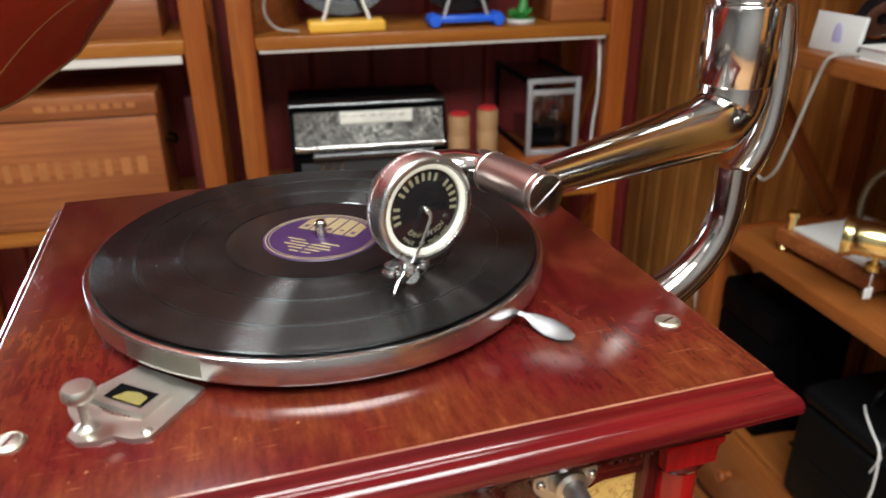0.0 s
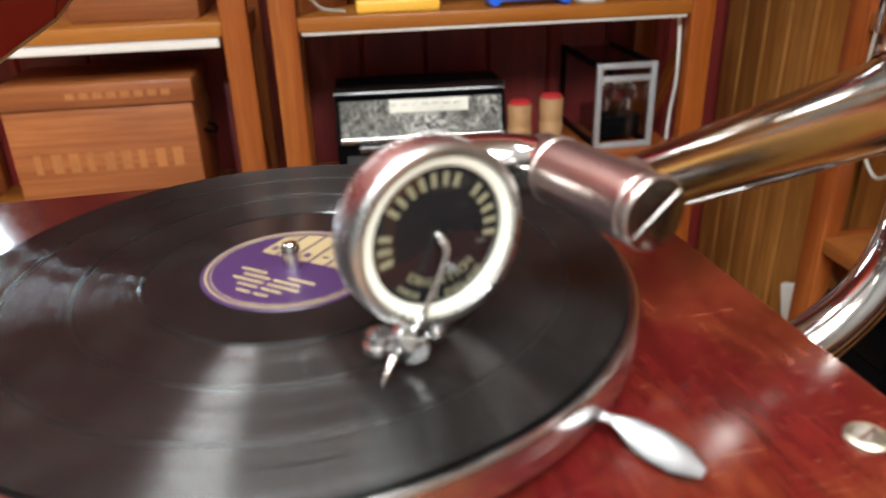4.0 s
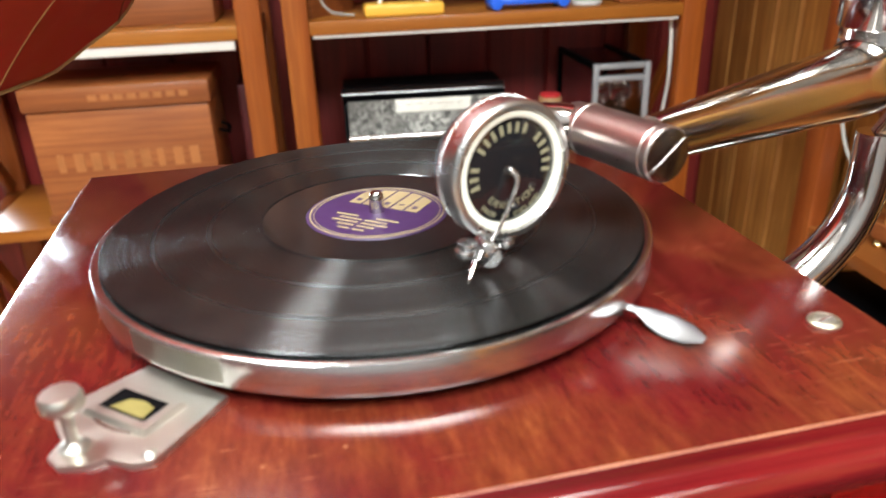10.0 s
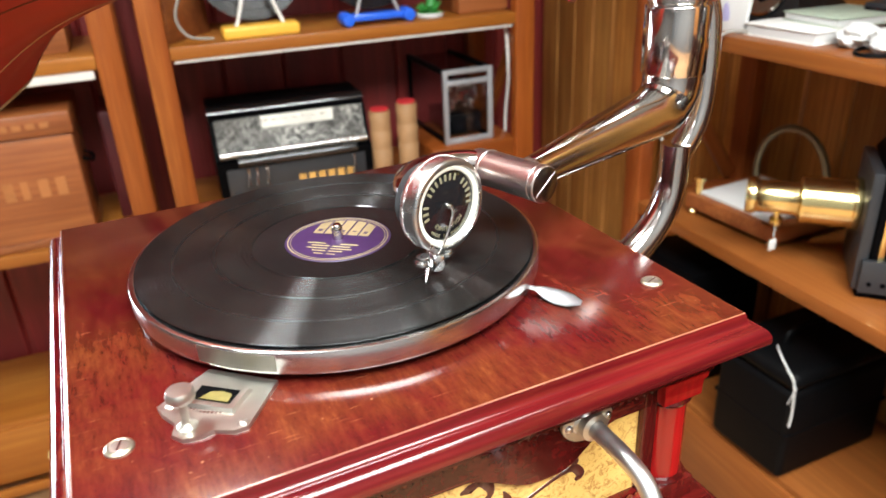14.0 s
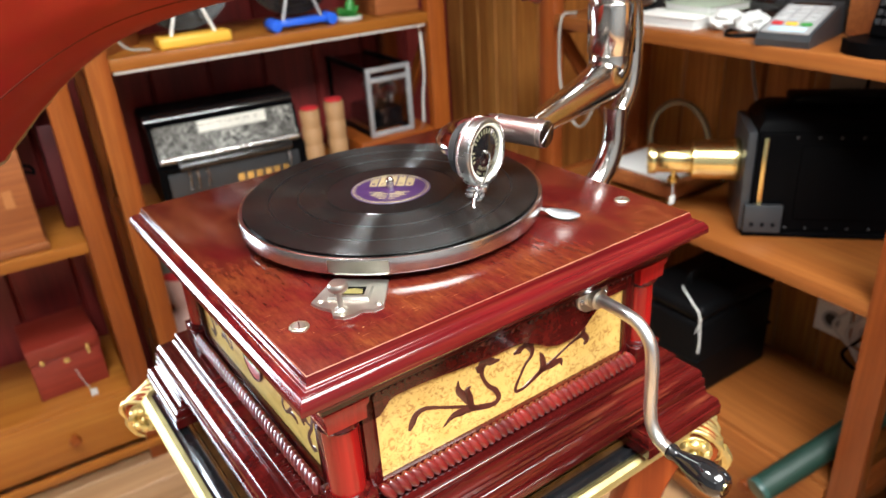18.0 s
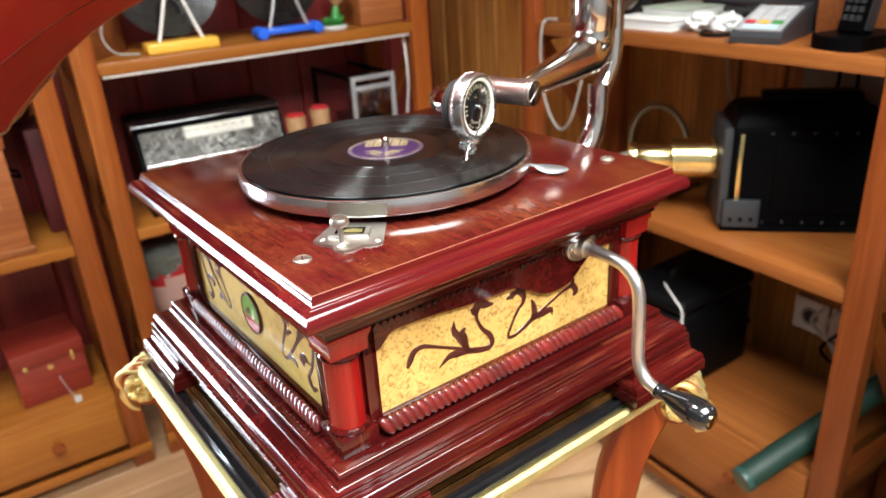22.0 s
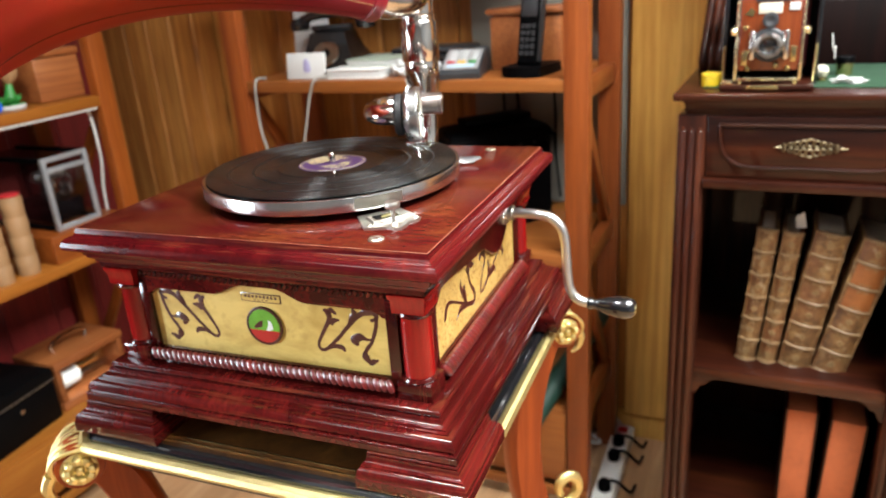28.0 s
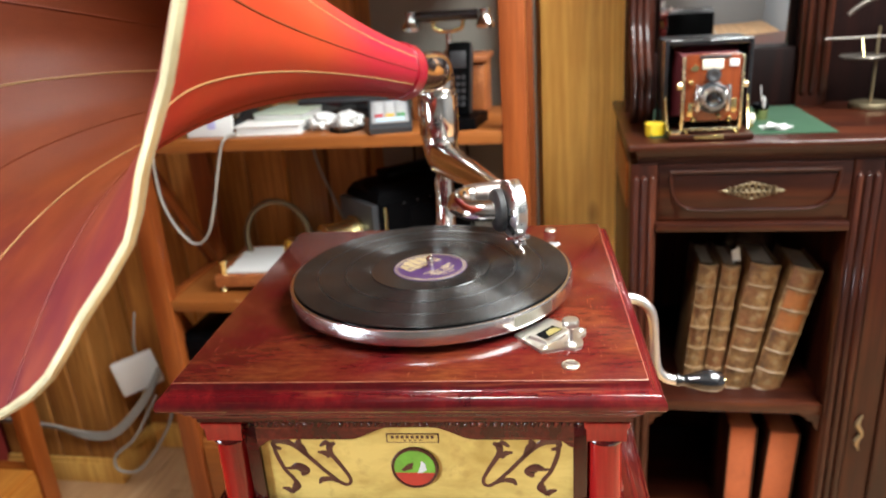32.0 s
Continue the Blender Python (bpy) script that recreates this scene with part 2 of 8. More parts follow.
def lid_finish():
    """French polish over mahogany: crimson, rubbed through to orange brown in clouds and towards the edges, with pores, scratches and chips."""
    m = Mat("worn_mahogany", coat=0.8, spec=0.0).set("Coat Roughness", 0.16).set("Coat IOR", 1.53)
    v0 = m.coords(seed=False)
    ab, sp = m.node("ShaderNodeVectorMath", operation="ABSOLUTE"), m.node("ShaderNodeSeparateXYZ")
    m.link(v0, ab.inputs[0])
    m.link(ab.outputs[0], sp.inputs[0])
    mx, ml = m.node("ShaderNodeMath", operation="MAXIMUM"), m.node("ShaderNodeMath", operation="MULTIPLY_ADD")
    m.link(sp.outputs[0], mx.inputs[0])
    m.link(sp.outputs[1], mx.inputs[1])
    ml.inputs[1].default_value = 1.5
    m.link(mx.outputs[0], ml.inputs[0])
    cloud = m.noise(m.coords((1.3, 0.9, 1), seed=False), 13, 5, 0.62, 0.5)
    m.link(cloud, ml.inputs[2])
    fibre = m.noise(m.coords((210, 46, 46), seed=False), 1.0, 5, 0.7)
    pores = m.noise(m.coords((1000, 190, 190), seed=False), 1.0, 3, 0.6)
    crimson = m.ramp(fibre, (0.3, (0.036, 0.0024, 0.0028)), (0.52, (0.06, 0.0044, 0.0044)), (0.75, (0.08, 0.0075, 0.006)))
    brown = m.ramp(fibre, (0.28, (0.048, 0.0086, 0.0034)), (0.5, (0.087, 0.019, 0.0064)), (0.75, (0.14, 0.039, 0.012)))
    c = m.mix(m.ramp(ml.outputs[0], (0.62, (0, 0, 0)), (0.92, (0.95,) * 3)), crimson, brown)
    c = m.mix(m.ramp(pores, (0.58, (0, 0, 0)), (0.72, (0.5,) * 3)), c, (0.02, 0.0015, 0.0015))
    patch = m.noise(m.coords((1, 1, 1), seed=False), 17, 2, 0.5)
    scr = m.noise(m.coords((46, 1100, 1), (0, 0, 0.9), seed=False), 1.0, 2, 0.5)
    scr2 = m.noise(m.coords((36, 950, 1), (0, 0, -0.35), seed=False), 1.0, 2, 0.5)
    chips = m.noise(v0, 310, 2, 0.5)
    for n, lo, hi, f, col in ((scr, 0.69, 0.74, 0.5, (0.34, 0.13, 0.06)), (scr2, 0.7, 0.75, 0.45, (0.3, 0.1, 0.05)), (chips, 0.735, 0.78, 0.6, (0.42, 0.2, 0.1))):
        where = m.mix(1.0, m.ramp(n, (lo, (0, 0, 0)), (hi, (f,) * 3)), m.ramp(patch, (0.42, (0.1,) * 3), (0.62, (1, 1, 1))), "MULTIPLY")
        c = m.mix(where, c, col)
    m.colour(c)
    m.rough(cloud, 0.4, 0.58)
    m.bump(fibre, 0.05, 0.0005)
    return m.m


LIDWOOD = lid_finish()


def plain(name, colour, rough=0.5, metal=0.0, coat=0.0, spot=0.25, scale=40.0, bump=0.05, spec=0.5):
    """A near-plain surface with faint cloudy variation and grain."""
    m = Mat(name, colour, rough, metal, coat, spec)
    v = m.coords()
    a, b = m.noise(v, scale, 4), m.noise(v, scale * 0.12, 3)
    dk = tuple(c * (1 - spot) for c in colour)
    lt = tuple(min(1, c * (1 + spot * 0.4)) for c in colour)
    c1 = m.mix(a, dk, lt)
    m.colour(m.mix(m.ramp(b, (0.35, (0, 0, 0)), (0.65, (0.6,) * 3)), c1, lt))
    m.rough(a, max(0.02, rough - 0.08), min(1, rough + 0.1))
    m.bump(a, bump, 0.0006)
    return m.m


def metal(name, colour, rough=0.1, wear=0.12, scale=60, bump=0.02, cast=False):
    m = Mat(name, colour, rough, 1.0)
    v = m.coords()
    a, b = m.noise(v, scale, 5), m.noise(v, scale * 0.2, 3)
    m.rough(a, rough * 0.7, rough + wear)
    m.colour(m.mix(m.ramp(b, (0.4, (0, 0, 0)), (0.7, (0.5,) * 3)), colour, tuple(c * 0.72 for c in colour)))
    m.bump(a if cast else b, bump, 0.0012 if cast else 0.0008)
    return m.m


NICKEL = metal("polished_nickel", (0.74, 0.715, 0.68), 0.1, 0.1)
STEEL = metal("brushed_steel", (0.72, 0.71, 0.7), 0.22, 0.12, 90)
LEVERSTEEL = metal("dull_steel", (0.22, 0.217, 0.22), 0.4, 0.15)
AGEDBRASS = metal("aged_brass", (0.5, 0.46, 0.35), 0.4, 0.15, 200, 0.1)
CRANKSTEEL = metal("satin_nickel", (0.8, 0.79, 0.78), 0.34, 0.12, 120)
TARNNICKEL = metal("tarnished_nickel", (0.52, 0.45, 0.42), 0.26, 0.2, 260, 0.1)
RIMSTEEL = metal("bright_rim_nickel", (0.78, 0.77, 0.77), 0.2, 0.1, 90)
ALU = metal("aluminium", (0.6, 0.605, 0.6), 0.24, 0.16)
BRASS = metal("brass", (0.82, 0.69, 0.33), 0.16, 0.15)
GOLD = metal("gilt_bronze", (0.74, 0.61, 0.27), 0.46, 0.15, 330, 0.7, True)
NICKELPLATE = metal("worn_nickel_plate", (0.6, 0.58, 0.52), 0.34, 0.2, 120, 0.1)
BLACK = plain("black_lacquer", (0.008, 0.008, 0.009), 0.12, 0, 0.8, 0.2)
BLACKMATT = plain("black_matt", (0.0022, 0.0022, 0.0026), 0.42, 0, 0, 0.3, 60, 0.1, 0.03)
LEATHER = plain("black_leather", (0.003, 0.003, 0.0034), 0.45, 0, 0.0, 0.3, 220, 0.5, 0.08)
RUBBER = plain("black_rubber", (0.02, 0.02, 0.021), 0.55)
WHITE = plain("white_paint", (0.78, 0.77, 0.74), 0.5, 0, 0, 0.05)
PAPER = plain("white_paper", (0.6, 0.6, 0.585), 0.7, 0, 0, 0.06, 80, 0.1)
DIMWALL = plain("dim_grey_wall", (0.13, 0.125, 0.12), 0.7, 0, 0, 0.15, 6, 0.05)
CEIL = plain("ceiling_paint", (0.45, 0.445, 0.44), 0.7, 0, 0, 0.06, 5, 0.05)
LEMON = plain("lemon_tape", (0.72, 0.5, 0.02), 0.4, 0, 0.1, 0.1)
YELLOW = plain("yellow_plastic", (0.85, 0.48, 0.06), 0.4, 0, 0.1, 0.1)
BLUE = plain("blue_plastic", (0.02, 0.13, 0.75), 0.35, 0, 0.2, 0.1)
CREAMRING = plain("cream_gasket", (0.6, 0.585, 0.5), 0.4, 0, 0, 0.08)
GREENTUBE = plain("dark_green_cloth", (0.008, 0.034, 0.023), 0.55, 0, 0, 0.3, 50, 0.2)
GREENFELT = plain("green_felt", (0.006, 0.036, 0.013), 0.9, 0, 0, 0.3, 200, 0.5)
REDBOX = wood("red_stained_box", (0.16, 0.016, 0.01), (0.3, 0.035, 0.02), (0.36, 0.05, 0.03), 0, (0.35, 0.5), 0.1, 14, 0.1, 0.05, 0.3)
INLAY = plain("dark_inlay", (0.06, 0.013, 0.009), 0.3, 0, 0.3, 0.3, 120)
# the desk's walnut again, with the shade at its back put into the colour
SHADEWOOD = wood("shaded_walnut", (0.002, 0.0007, 0.0006), (0.009, 0.002, 0.0014), (0.018, 0.0045, 0.003), 2, (0.55, 0.75), 0.0, 18, 0.1, 0.1, 0.3, None, 0.1)
TAN = plain("tan_card", (0.36, 0.2, 0.09), 0.6, 0, 0, 0.35, 60, 0.2)
CREAMCARD = plain("cream_card", (0.72, 0.66, 0.52), 0.6)
PINKBOOK = plain("salmon_page_edges", (0.46, 0.12, 0.04), 0.8, 0, 0, 0.35, 110, 0.4)
DARKGREY = plain("dark_grey_plastic", (0.03, 0.032, 0.036), 0.4)
SILVERP = plain("silver_plastic", (0.42, 0.42, 0.43), 0.35, 0.3)
GREENP = plain("green_paint", (0.04, 0.26, 0.05), 0.4)
BADGEGREEN = plain("badge_green", (0.12, 0.34, 0.03), 0.3, 0, 0.5, 0.7, 140)
BADGERED = plain("badge_red", (0.38, 0.015, 0.012), 0.3, 0, 0.5, 0.6, 140)
REDPAINT = plain("red_cloth", (0.5, 0.02, 0.025), 0.6)
PINKCLOTH = plain("pink_cloth", (0.46, 0.29, 0.25), 0.8, 0, 0, 0.2, 60, 0.3)
BURGUNDY = plain("burgundy_leather", (0.09, 0.008, 0.012), 0.5, 0, 0, 0.3)
CABLE = plain("grey_cable", (0.3, 0.28, 0.25), 0.5)


def burl():
    m = Mat("bird_eye_maple", (0.6, 0.38, 0.1), 0.25, 0, 0.5)
    v = m.coords((1, 1, 1), seed=False)
    n1 = m.noise(v, 160, 5, 0.7, 1.5)
    n2 = m.noise(v, 22, 4, 0.6, 0.8)
    base = m.mix(n2, (0.5, 0.29, 0.065), (0.72, 0.5, 0.17))
    m.colour(m.mix(m.ramp(n1, (0.5, (0, 0, 0)), (0.62, (0.75,) * 3)), base, (0.26, 0.11, 0.03)))
    m.bump(n1, 0.06, 0.0004)
    return m.m


def maple():
    m = Mat("cream_maple", (0.62, 0.45, 0.14), 0.4, 0, 0.12, 0.3)
    v = m.coords((1, 2.0, 9), seed=False)
    n1 = m.noise(v, 14, 5, 0.6, 0.6)
    n2 = m.noise(m.coords((1, 1, 1), seed=False), 40, 4)
    base = m.ramp(n1, (0.35, (0.4, 0.26, 0.06)), (0.62, (0.62, 0.44, 0.13)))
    m.colour(m.mix(m.ramp(n2, (0.55, (0, 0, 0)), (0.7, (0.6,) * 3)), base, (0.3, 0.17, 0.04)))
    m.bump(n1, 0.05, 0.0004)
    return m.m


def veneer():
    m = Mat("table_burl_veneer", (0.12, 0.05, 0.015), 0.35, 0, 0.12, 0.2)
    v = m.coords((1, 1, 1), seed=False)
    n1 = m.noise(v, 26, 5, 0.65, 1.2)
    m.colour(m.ramp(n1, (0.3, (0.02, 0.007, 0.0025)), (0.55, (0.075, 0.029, 0.007)), (0.75, (0.14, 0.06, 0.015))))
    return m.m


def grooves(name, inner=False):
    m = Mat(name, (0.012, 0.012, 0.013), 0.26, 0, 0.0, 0.6)
    tc, sep = m.node("ShaderNodeTexCoord"), m.node("ShaderNodeVectorMath", operation="LENGTH")
    flat = m.node("ShaderNodeVectorMath", operation="MULTIPLY")
    flat.inputs[1].default_value = (1, 1, 0)
    m.link(tc.outputs["Object"], flat.inputs[0])
    m.link(flat.outputs[0], sep.inputs[0])
    cx = m.node("ShaderNodeCombineXYZ")
    m.link(sep.outputs["Value"], cx.inputs[0])
    n = m.noise(cx.outputs[0], 900, 3, 0.7)
    n2 = m.noise(cx.outputs[0], 110, 3, 0.7)
    dust = m.noise(tc.outputs["Object"], 34, 5, 0.7)
    m.colour(m.mix(m.ramp(dust, (0.45, (0, 0, 0)), (0.8, (0.5,) * 3)), (0.006, 0.006, 0.006), (0.022, 0.021, 0.019)))
    tg = m.node("ShaderNodeTangent", direction_type="RADIAL", axis="Z")
    m.link(tg.outputs[0], m.b.inputs["Tangent"])
    m.set("Anisotropic", 0.98 if not inner else 0.5)
    m.set("Anisotropic Rotation", 0.25)
    if inner:
        m.set("Roughness", 0.16)
        m.bump(n2, 0.05, 0.0003)
    else:
        m.rough(n2, 0.14, 0.36)
        # the groove walls tip the surface to and from the spindle
        fine = m.noise(cx.outputs[0], 3400, 1, 0.5)
        tip, way, vec = m.node("ShaderNodeMapRange"), m.node("ShaderNodeVectorMath", operation="NORMALIZE"), m.node("ShaderNodeVectorMath", operation="SCALE")
        tip.inputs[3].default_value, tip.inputs[4].default_value = -2.6, 2.6
        m.link(fine, tip.inputs[0])
        m.link(flat.outputs[0], way.inputs[0])
        m.link(way.outputs[0], vec.inputs[0])
        m.link(tip.outputs[0], vec.inputs["Scale"])
        up, nrm, tw = m.node("ShaderNodeVectorMath", operation="ADD"), m.node("ShaderNodeVectorMath", operation="NORMALIZE"), m.node("ShaderNodeVectorTransform")
        up.inputs[1].default_value = (0, 0, 1)
        m.link(vec.outputs[0], up.inputs[0])
        m.link(up.outputs[0], nrm.inputs[0])
        tw.vector_type, tw.convert_from, tw.convert_to = "NORMAL", "OBJECT", "WORLD"
        m.link(nrm.outputs[0], tw.inputs[0])
        m.link(tw.outputs[0], m.b.inputs["Normal"])
    return m.m


def hornpaint(name, outside=False):
    m = Mat(name, (0.5, 0.05, 0.015), 0.5, 0, 0.0, 0.2)
    tc = m.node("ShaderNodeTexCoord")
    sep = m.node("ShaderNodeSeparateXYZ")
    m.link(tc.outputs["Object"], sep.inputs[0])
    n = m.noise(tc.outputs["Object"], 9, 4)
    add = m.node("ShaderNodeMath", operation="MULTIPLY_ADD")
    add.inputs[1].default_value, add.inputs[2].default_value = 0.12, -0.06
    m.link(n, add.inputs[0])
    su = m.node("ShaderNodeMath", operation="ADD")
    m.link(add.outputs[0], su.inputs[0])
    m.link(sep.outputs["Z"], su.inputs[1])
    dv = m.node("ShaderNodeMath", operation="DIVIDE")
    dv.inputs[1].default_value = 0.6
    m.link(su.outputs[0], dv.inputs[0])
    streak = m.noise(m.coords((30, 30, 2), seed=False), 1.0, 4)
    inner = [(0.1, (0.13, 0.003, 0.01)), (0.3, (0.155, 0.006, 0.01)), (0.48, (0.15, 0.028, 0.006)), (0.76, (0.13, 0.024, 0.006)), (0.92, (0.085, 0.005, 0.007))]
    # outside: a redder paint, also brightened in colour for light bounced up from below
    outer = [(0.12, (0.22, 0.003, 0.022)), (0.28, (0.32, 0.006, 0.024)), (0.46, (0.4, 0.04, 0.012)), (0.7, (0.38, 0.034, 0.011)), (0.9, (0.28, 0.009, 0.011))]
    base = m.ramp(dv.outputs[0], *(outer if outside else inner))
    m.colour(m.mix(m.ramp(streak, (0.4, (0, 0, 0)), (0.8, (0.4,) * 3)), base, (0.25, 0.05, 0.01)))
    m.rough(n, 0.46, 0.62)
    return m.m


def books():
    m = Mat("brown_calf", (0.2, 0.1, 0.04), 0.45, 0, 0.1)
    v = m.coords((1, 1, 1))
    n1, n2 = m.noise(v, 30, 5, 0.7), m.noise(v, 130, 4, 0.7)
    c = m.ramp(n1, (0.3, (0.045, 0.018, 0.008)), (0.5, (0.155, 0.076, 0.026)), (0.7, (0.3, 0.18, 0.07)))
    c = m.mix(m.ramp(n2, (0.5, (0, 0, 0)), (0.66, (0.7,) * 3)), c, (0.06, 0.024, 0.01))
    n3 = m.noise(v, 62, 3, 0.5)
    c = m.mix(m.ramp(n3, (0.6, (0, 0, 0)), (0.7, (0.55,) * 3)), c, (0.36, 0.27, 0.16))
    m.colour(m.mix(m.ramp(m.noise(v, 11, 2, 0.5), (0.52, (0, 0, 0)), (0.66, (0.5,) * 3)), c, (0.17, 0.055, 0.02)))
    m.bump(n2, 0.4, 0.0012)
    return m.m


def glass(name, colour=(1, 1, 1), rough=0.02):
    m = Mat(name, colour, rough)
    m.set("Transmission Weight", 1.0).set("IOR", 1.45)
    return m.m


MAPLE, BURL, VENEER, RECORD, RUNOUT, HORN, HORNOUT, CALF = maple(), burl(), veneer(), grooves("shellac_grooves"), grooves("shellac_smooth", True), hornpaint("red_horn_paint"), hornpaint("lifted_crimson_horn_paint", True), books()
GLASS = glass("clear_glass")
LABEL = plain("purple_label", (0.034, 0.012, 0.055), 0.45, 0, 0, 0.25, 120)
LABELCREAM = plain("label_cream_ink", (0.25, 0.19, 0.1), 0.45, 0, 0, 0.35, 160)
LABELGOLD = plain("label_gold_ink", (0.3, 0.24, 0.12), 0.4, 0, 0, 0.25, 120)
MIRROR = metal("mirror_silver", (0.85, 0.86, 0.86), 0.02, 0.02, 3, 0.0)

# ---------------- mesh helpers ----------------
BASE = {}


def thing(name, place=(0, 0, 0), rz=0.0, label="", category="", group="", kind=""):
    """An Empty at a thing's base; its parts are then built in its own axes, at heights above the floor."""
    ob = new(name)
    ob.empty_display_size = 0.05
    ob.matrix_world = pose(*place, 0, 0, rz)
    BASE[ob] = Matrix.Translation((0, 0, -place[2]))
    return tagged(ob, label, category, group, kind)


def finish(name, bm, material, smooth=40):
    me = bpy.data.meshes.new(name)
    bmesh.ops.recalc_face_normals(bm, faces=bm.faces)
    bm.to_mesh(me)
    bm.free()
    for m in material if isinstance(material, (list, tuple)) else [material]:
        me.materials.append(m)
    if smooth:
        me.polygons.foreach_set("use_smooth", [True] * len(me.polygons))
        me.set_sharp_from_angle(angle=radians(smooth))
    return me


def part(name, bm, material, parent=None, label="", smooth=40, m=None):
    """Link a bmesh as one mesh object under a thing or a part."""
    ob = new(name, finish(name, bm, material, smooth))
    if parent is not None:
        ob.parent = parent
    if m is not None or parent in BASE:
        ob.matrix_local = BASE.get(parent, Matrix()) @ (m or Matrix())
    return tagged(ob, label) if label else ob


def solo(name, bm, material, label, category, m=None, group="", kind="", smooth=40):
    return tagged(part(name, bm, material, None, "", smooth, m), label, category, group, kind)


def box(x0, x1, y0, y1, z0, z1, bevel=0.0, bm=None, seg=2):
    bm = bm or bmesh.new()
    r = bmesh.ops.create_cube(bm, size=1.0, matrix=Matrix.Translation(((x0 + x1) / 2, (y0 + y1) / 2, (z0 + z1) / 2)) @ Matrix.Diagonal((abs(x1 - x0), abs(y1 - y0), abs(z1 - z0), 1)))
    if bevel:
        es = list({e for v in r["verts"] for e in v.link_edges})
        bmesh.ops.bevel(bm, geom=es, offset=bevel, segments=seg, affect="EDGES", profile=0.5)
    return bm


def move(bm, m):
    bmesh.ops.transform(bm, matrix=m, verts=bm.verts)
    return bm


def lathe(profile, seg=32, bm=None, m=None):
    """Turn (radius, height) pairs round z; closes ends that reach radius 0."""
    bm = bm or bmesh.new()
    m = m or Matrix()
    rings = []
    for r, z in profile:
        if r < 1e-6:
            rings.append([bm.verts.new(m @ Vector((0, 0, z)))])
        else:
            rings.append([bm.verts.new(m @ Vector((r * math.cos(2 * math.pi * k / seg), r * math.sin(2 * math.pi * k / seg), z))) for k in range(seg)])
    for a, b in zip(rings, rings[1:]):
        for k in range(seg):
            q = [a[k % len(a)], a[(k + 1) % len(a)], b[(k + 1) % len(b)], b[k % len(b)]]
            q = [v for n, v in enumerate(q) if v not in q[:n]]
            if len(q) > 2:
                bm.faces.new(q)
    return bm


def disc_cyl(r, z0, z1, seg=32, bevel=0.0, m=None, bm=None):
    b = min(bevel, r * 0.45, abs(z1 - z0) * 0.45)
    if b:
        prof = [(0, z0), (r - b, z0), (r - b * 0.3, z0 + b * 0.3), (r, z0 + b), (r, z1 - b), (r - b * 0.3, z1 - b * 0.3), (r - b, z1), (0, z1)]
    else:
        prof = [(0, z0), (r, z0), (r, z1), (0, z1)]
    return lathe(prof, seg, bm, m)


def axis_pose(at, way):
    """A pose whose z axis points along way."""
    return Matrix.Translation(at) @ Vector(way).to_track_quat("Z", "Y").to_matrix().to_4x4()


def spline(points, n=8):
    """Catmull-Rom through the points, n steps a span."""
    p = [Vector(q) for q in points]
    p = [2 * p[0] - p[1]] + p + [2 * p[-1] - p[-2]]
    out = []
    for k in range(1, len(p) - 2):
        for s in range(n):
            t = s / n
            a, b, c, d = p[k - 1 : k + 3]
            out.append(0.5 * ((2 * b) + (c - a) * t + (2 * a - 5 * b + 4 * c - d) * t * t + (3 * b - a - 3 * c + d) * t**3))
    return out + [p[-2]]


def tube(points, radii, seg=16, caps=True, bm=None, flat=(1.0, 1.0)):
    """A round tube along points; radii one number or one for each point."""
    bm = bm or bmesh.new()
    pts = [Vector(p) for p in points]
    if isinstance(radii, (int, float)):
        radii = [radii] * len(pts)
    if len(radii) != len(pts):
        radii = [float(v) for v in np.interp(np.linspace(0, 1, len(pts)), np.linspace(0, 1, len(radii)), radii)]
    up = None
    rings = []
    for k, p in enumerate(pts):
        d = (pts[min(k + 1, len(pts) - 1)] - pts[max(k - 1, 0)]).normalized()
        if up is None:
            up = d.orthogonal().normalized()
        up = (up - d * up.dot(d)).normalized()
        side = d.cross(up)
        rings.append([bm.verts.new(p + radii[k] * (flat[0] * math.cos(2 * math.pi * j / seg) * up + flat[1] * math.sin(2 * math.pi * j / seg) * side)) for j in range(seg)])
    for a, b in zip(rings, rings[1:]):
        for j in range(seg):
            bm.faces.new((a[j], a[(j + 1) % seg], b[(j + 1) % seg], b[j]))
    if caps:
        bm.faces.new(rings[0][::-1])
        bm.faces.new(rings[-1])
    return bm


def moulding(profile, cx=0.0, cy=0.0, ax=0.0, ay=0.0, bm=None, cap=True):
    """A square moulding: profile of (half size, height) from top to bottom, with mitred corners; ax, ay add to the half sizes."""
    bm = bm or bmesh.new()
    rings = []
    for h, z in profile:
        rings.append([bm.verts.new((cx + sx * (h + ax), cy + sy * (h + ay), z)) for sx, sy in ((-1, -1), (1, -1), (1, 1), (-1, 1))])
    for a, b in zip(rings, rings[1:]):
        for k in range(4):
            bm.faces.new((a[k], a[(k + 1) % 4], b[(k + 1) % 4], b[k]))
    if cap:
        bm.faces.new(rings[0])
        bm.faces.new(rings[-1])
    return bm


def turned(*steps):
    """A profile from (half size, height) points; a step with a third number bulges (+) or hollows (-) on the way to its point."""
    out = [steps[0][:2]]
    for st in steps[1:]:
        (h0, z0), (h1, z1) = out[-1], st[:2]
        if len(st) == 2:
            out.append(st)
            continue
        for k in range(1, 9):
            a = k / 8 * math.pi / 2
            u, v = (math.sin(a), 1 - math.cos(a)) if st[2] > 0 else (1 - math.cos(a), math.sin(a))
            out.append((h0 + (h1 - h0) * u, z0 + (z1 - z0) * v))
    return out


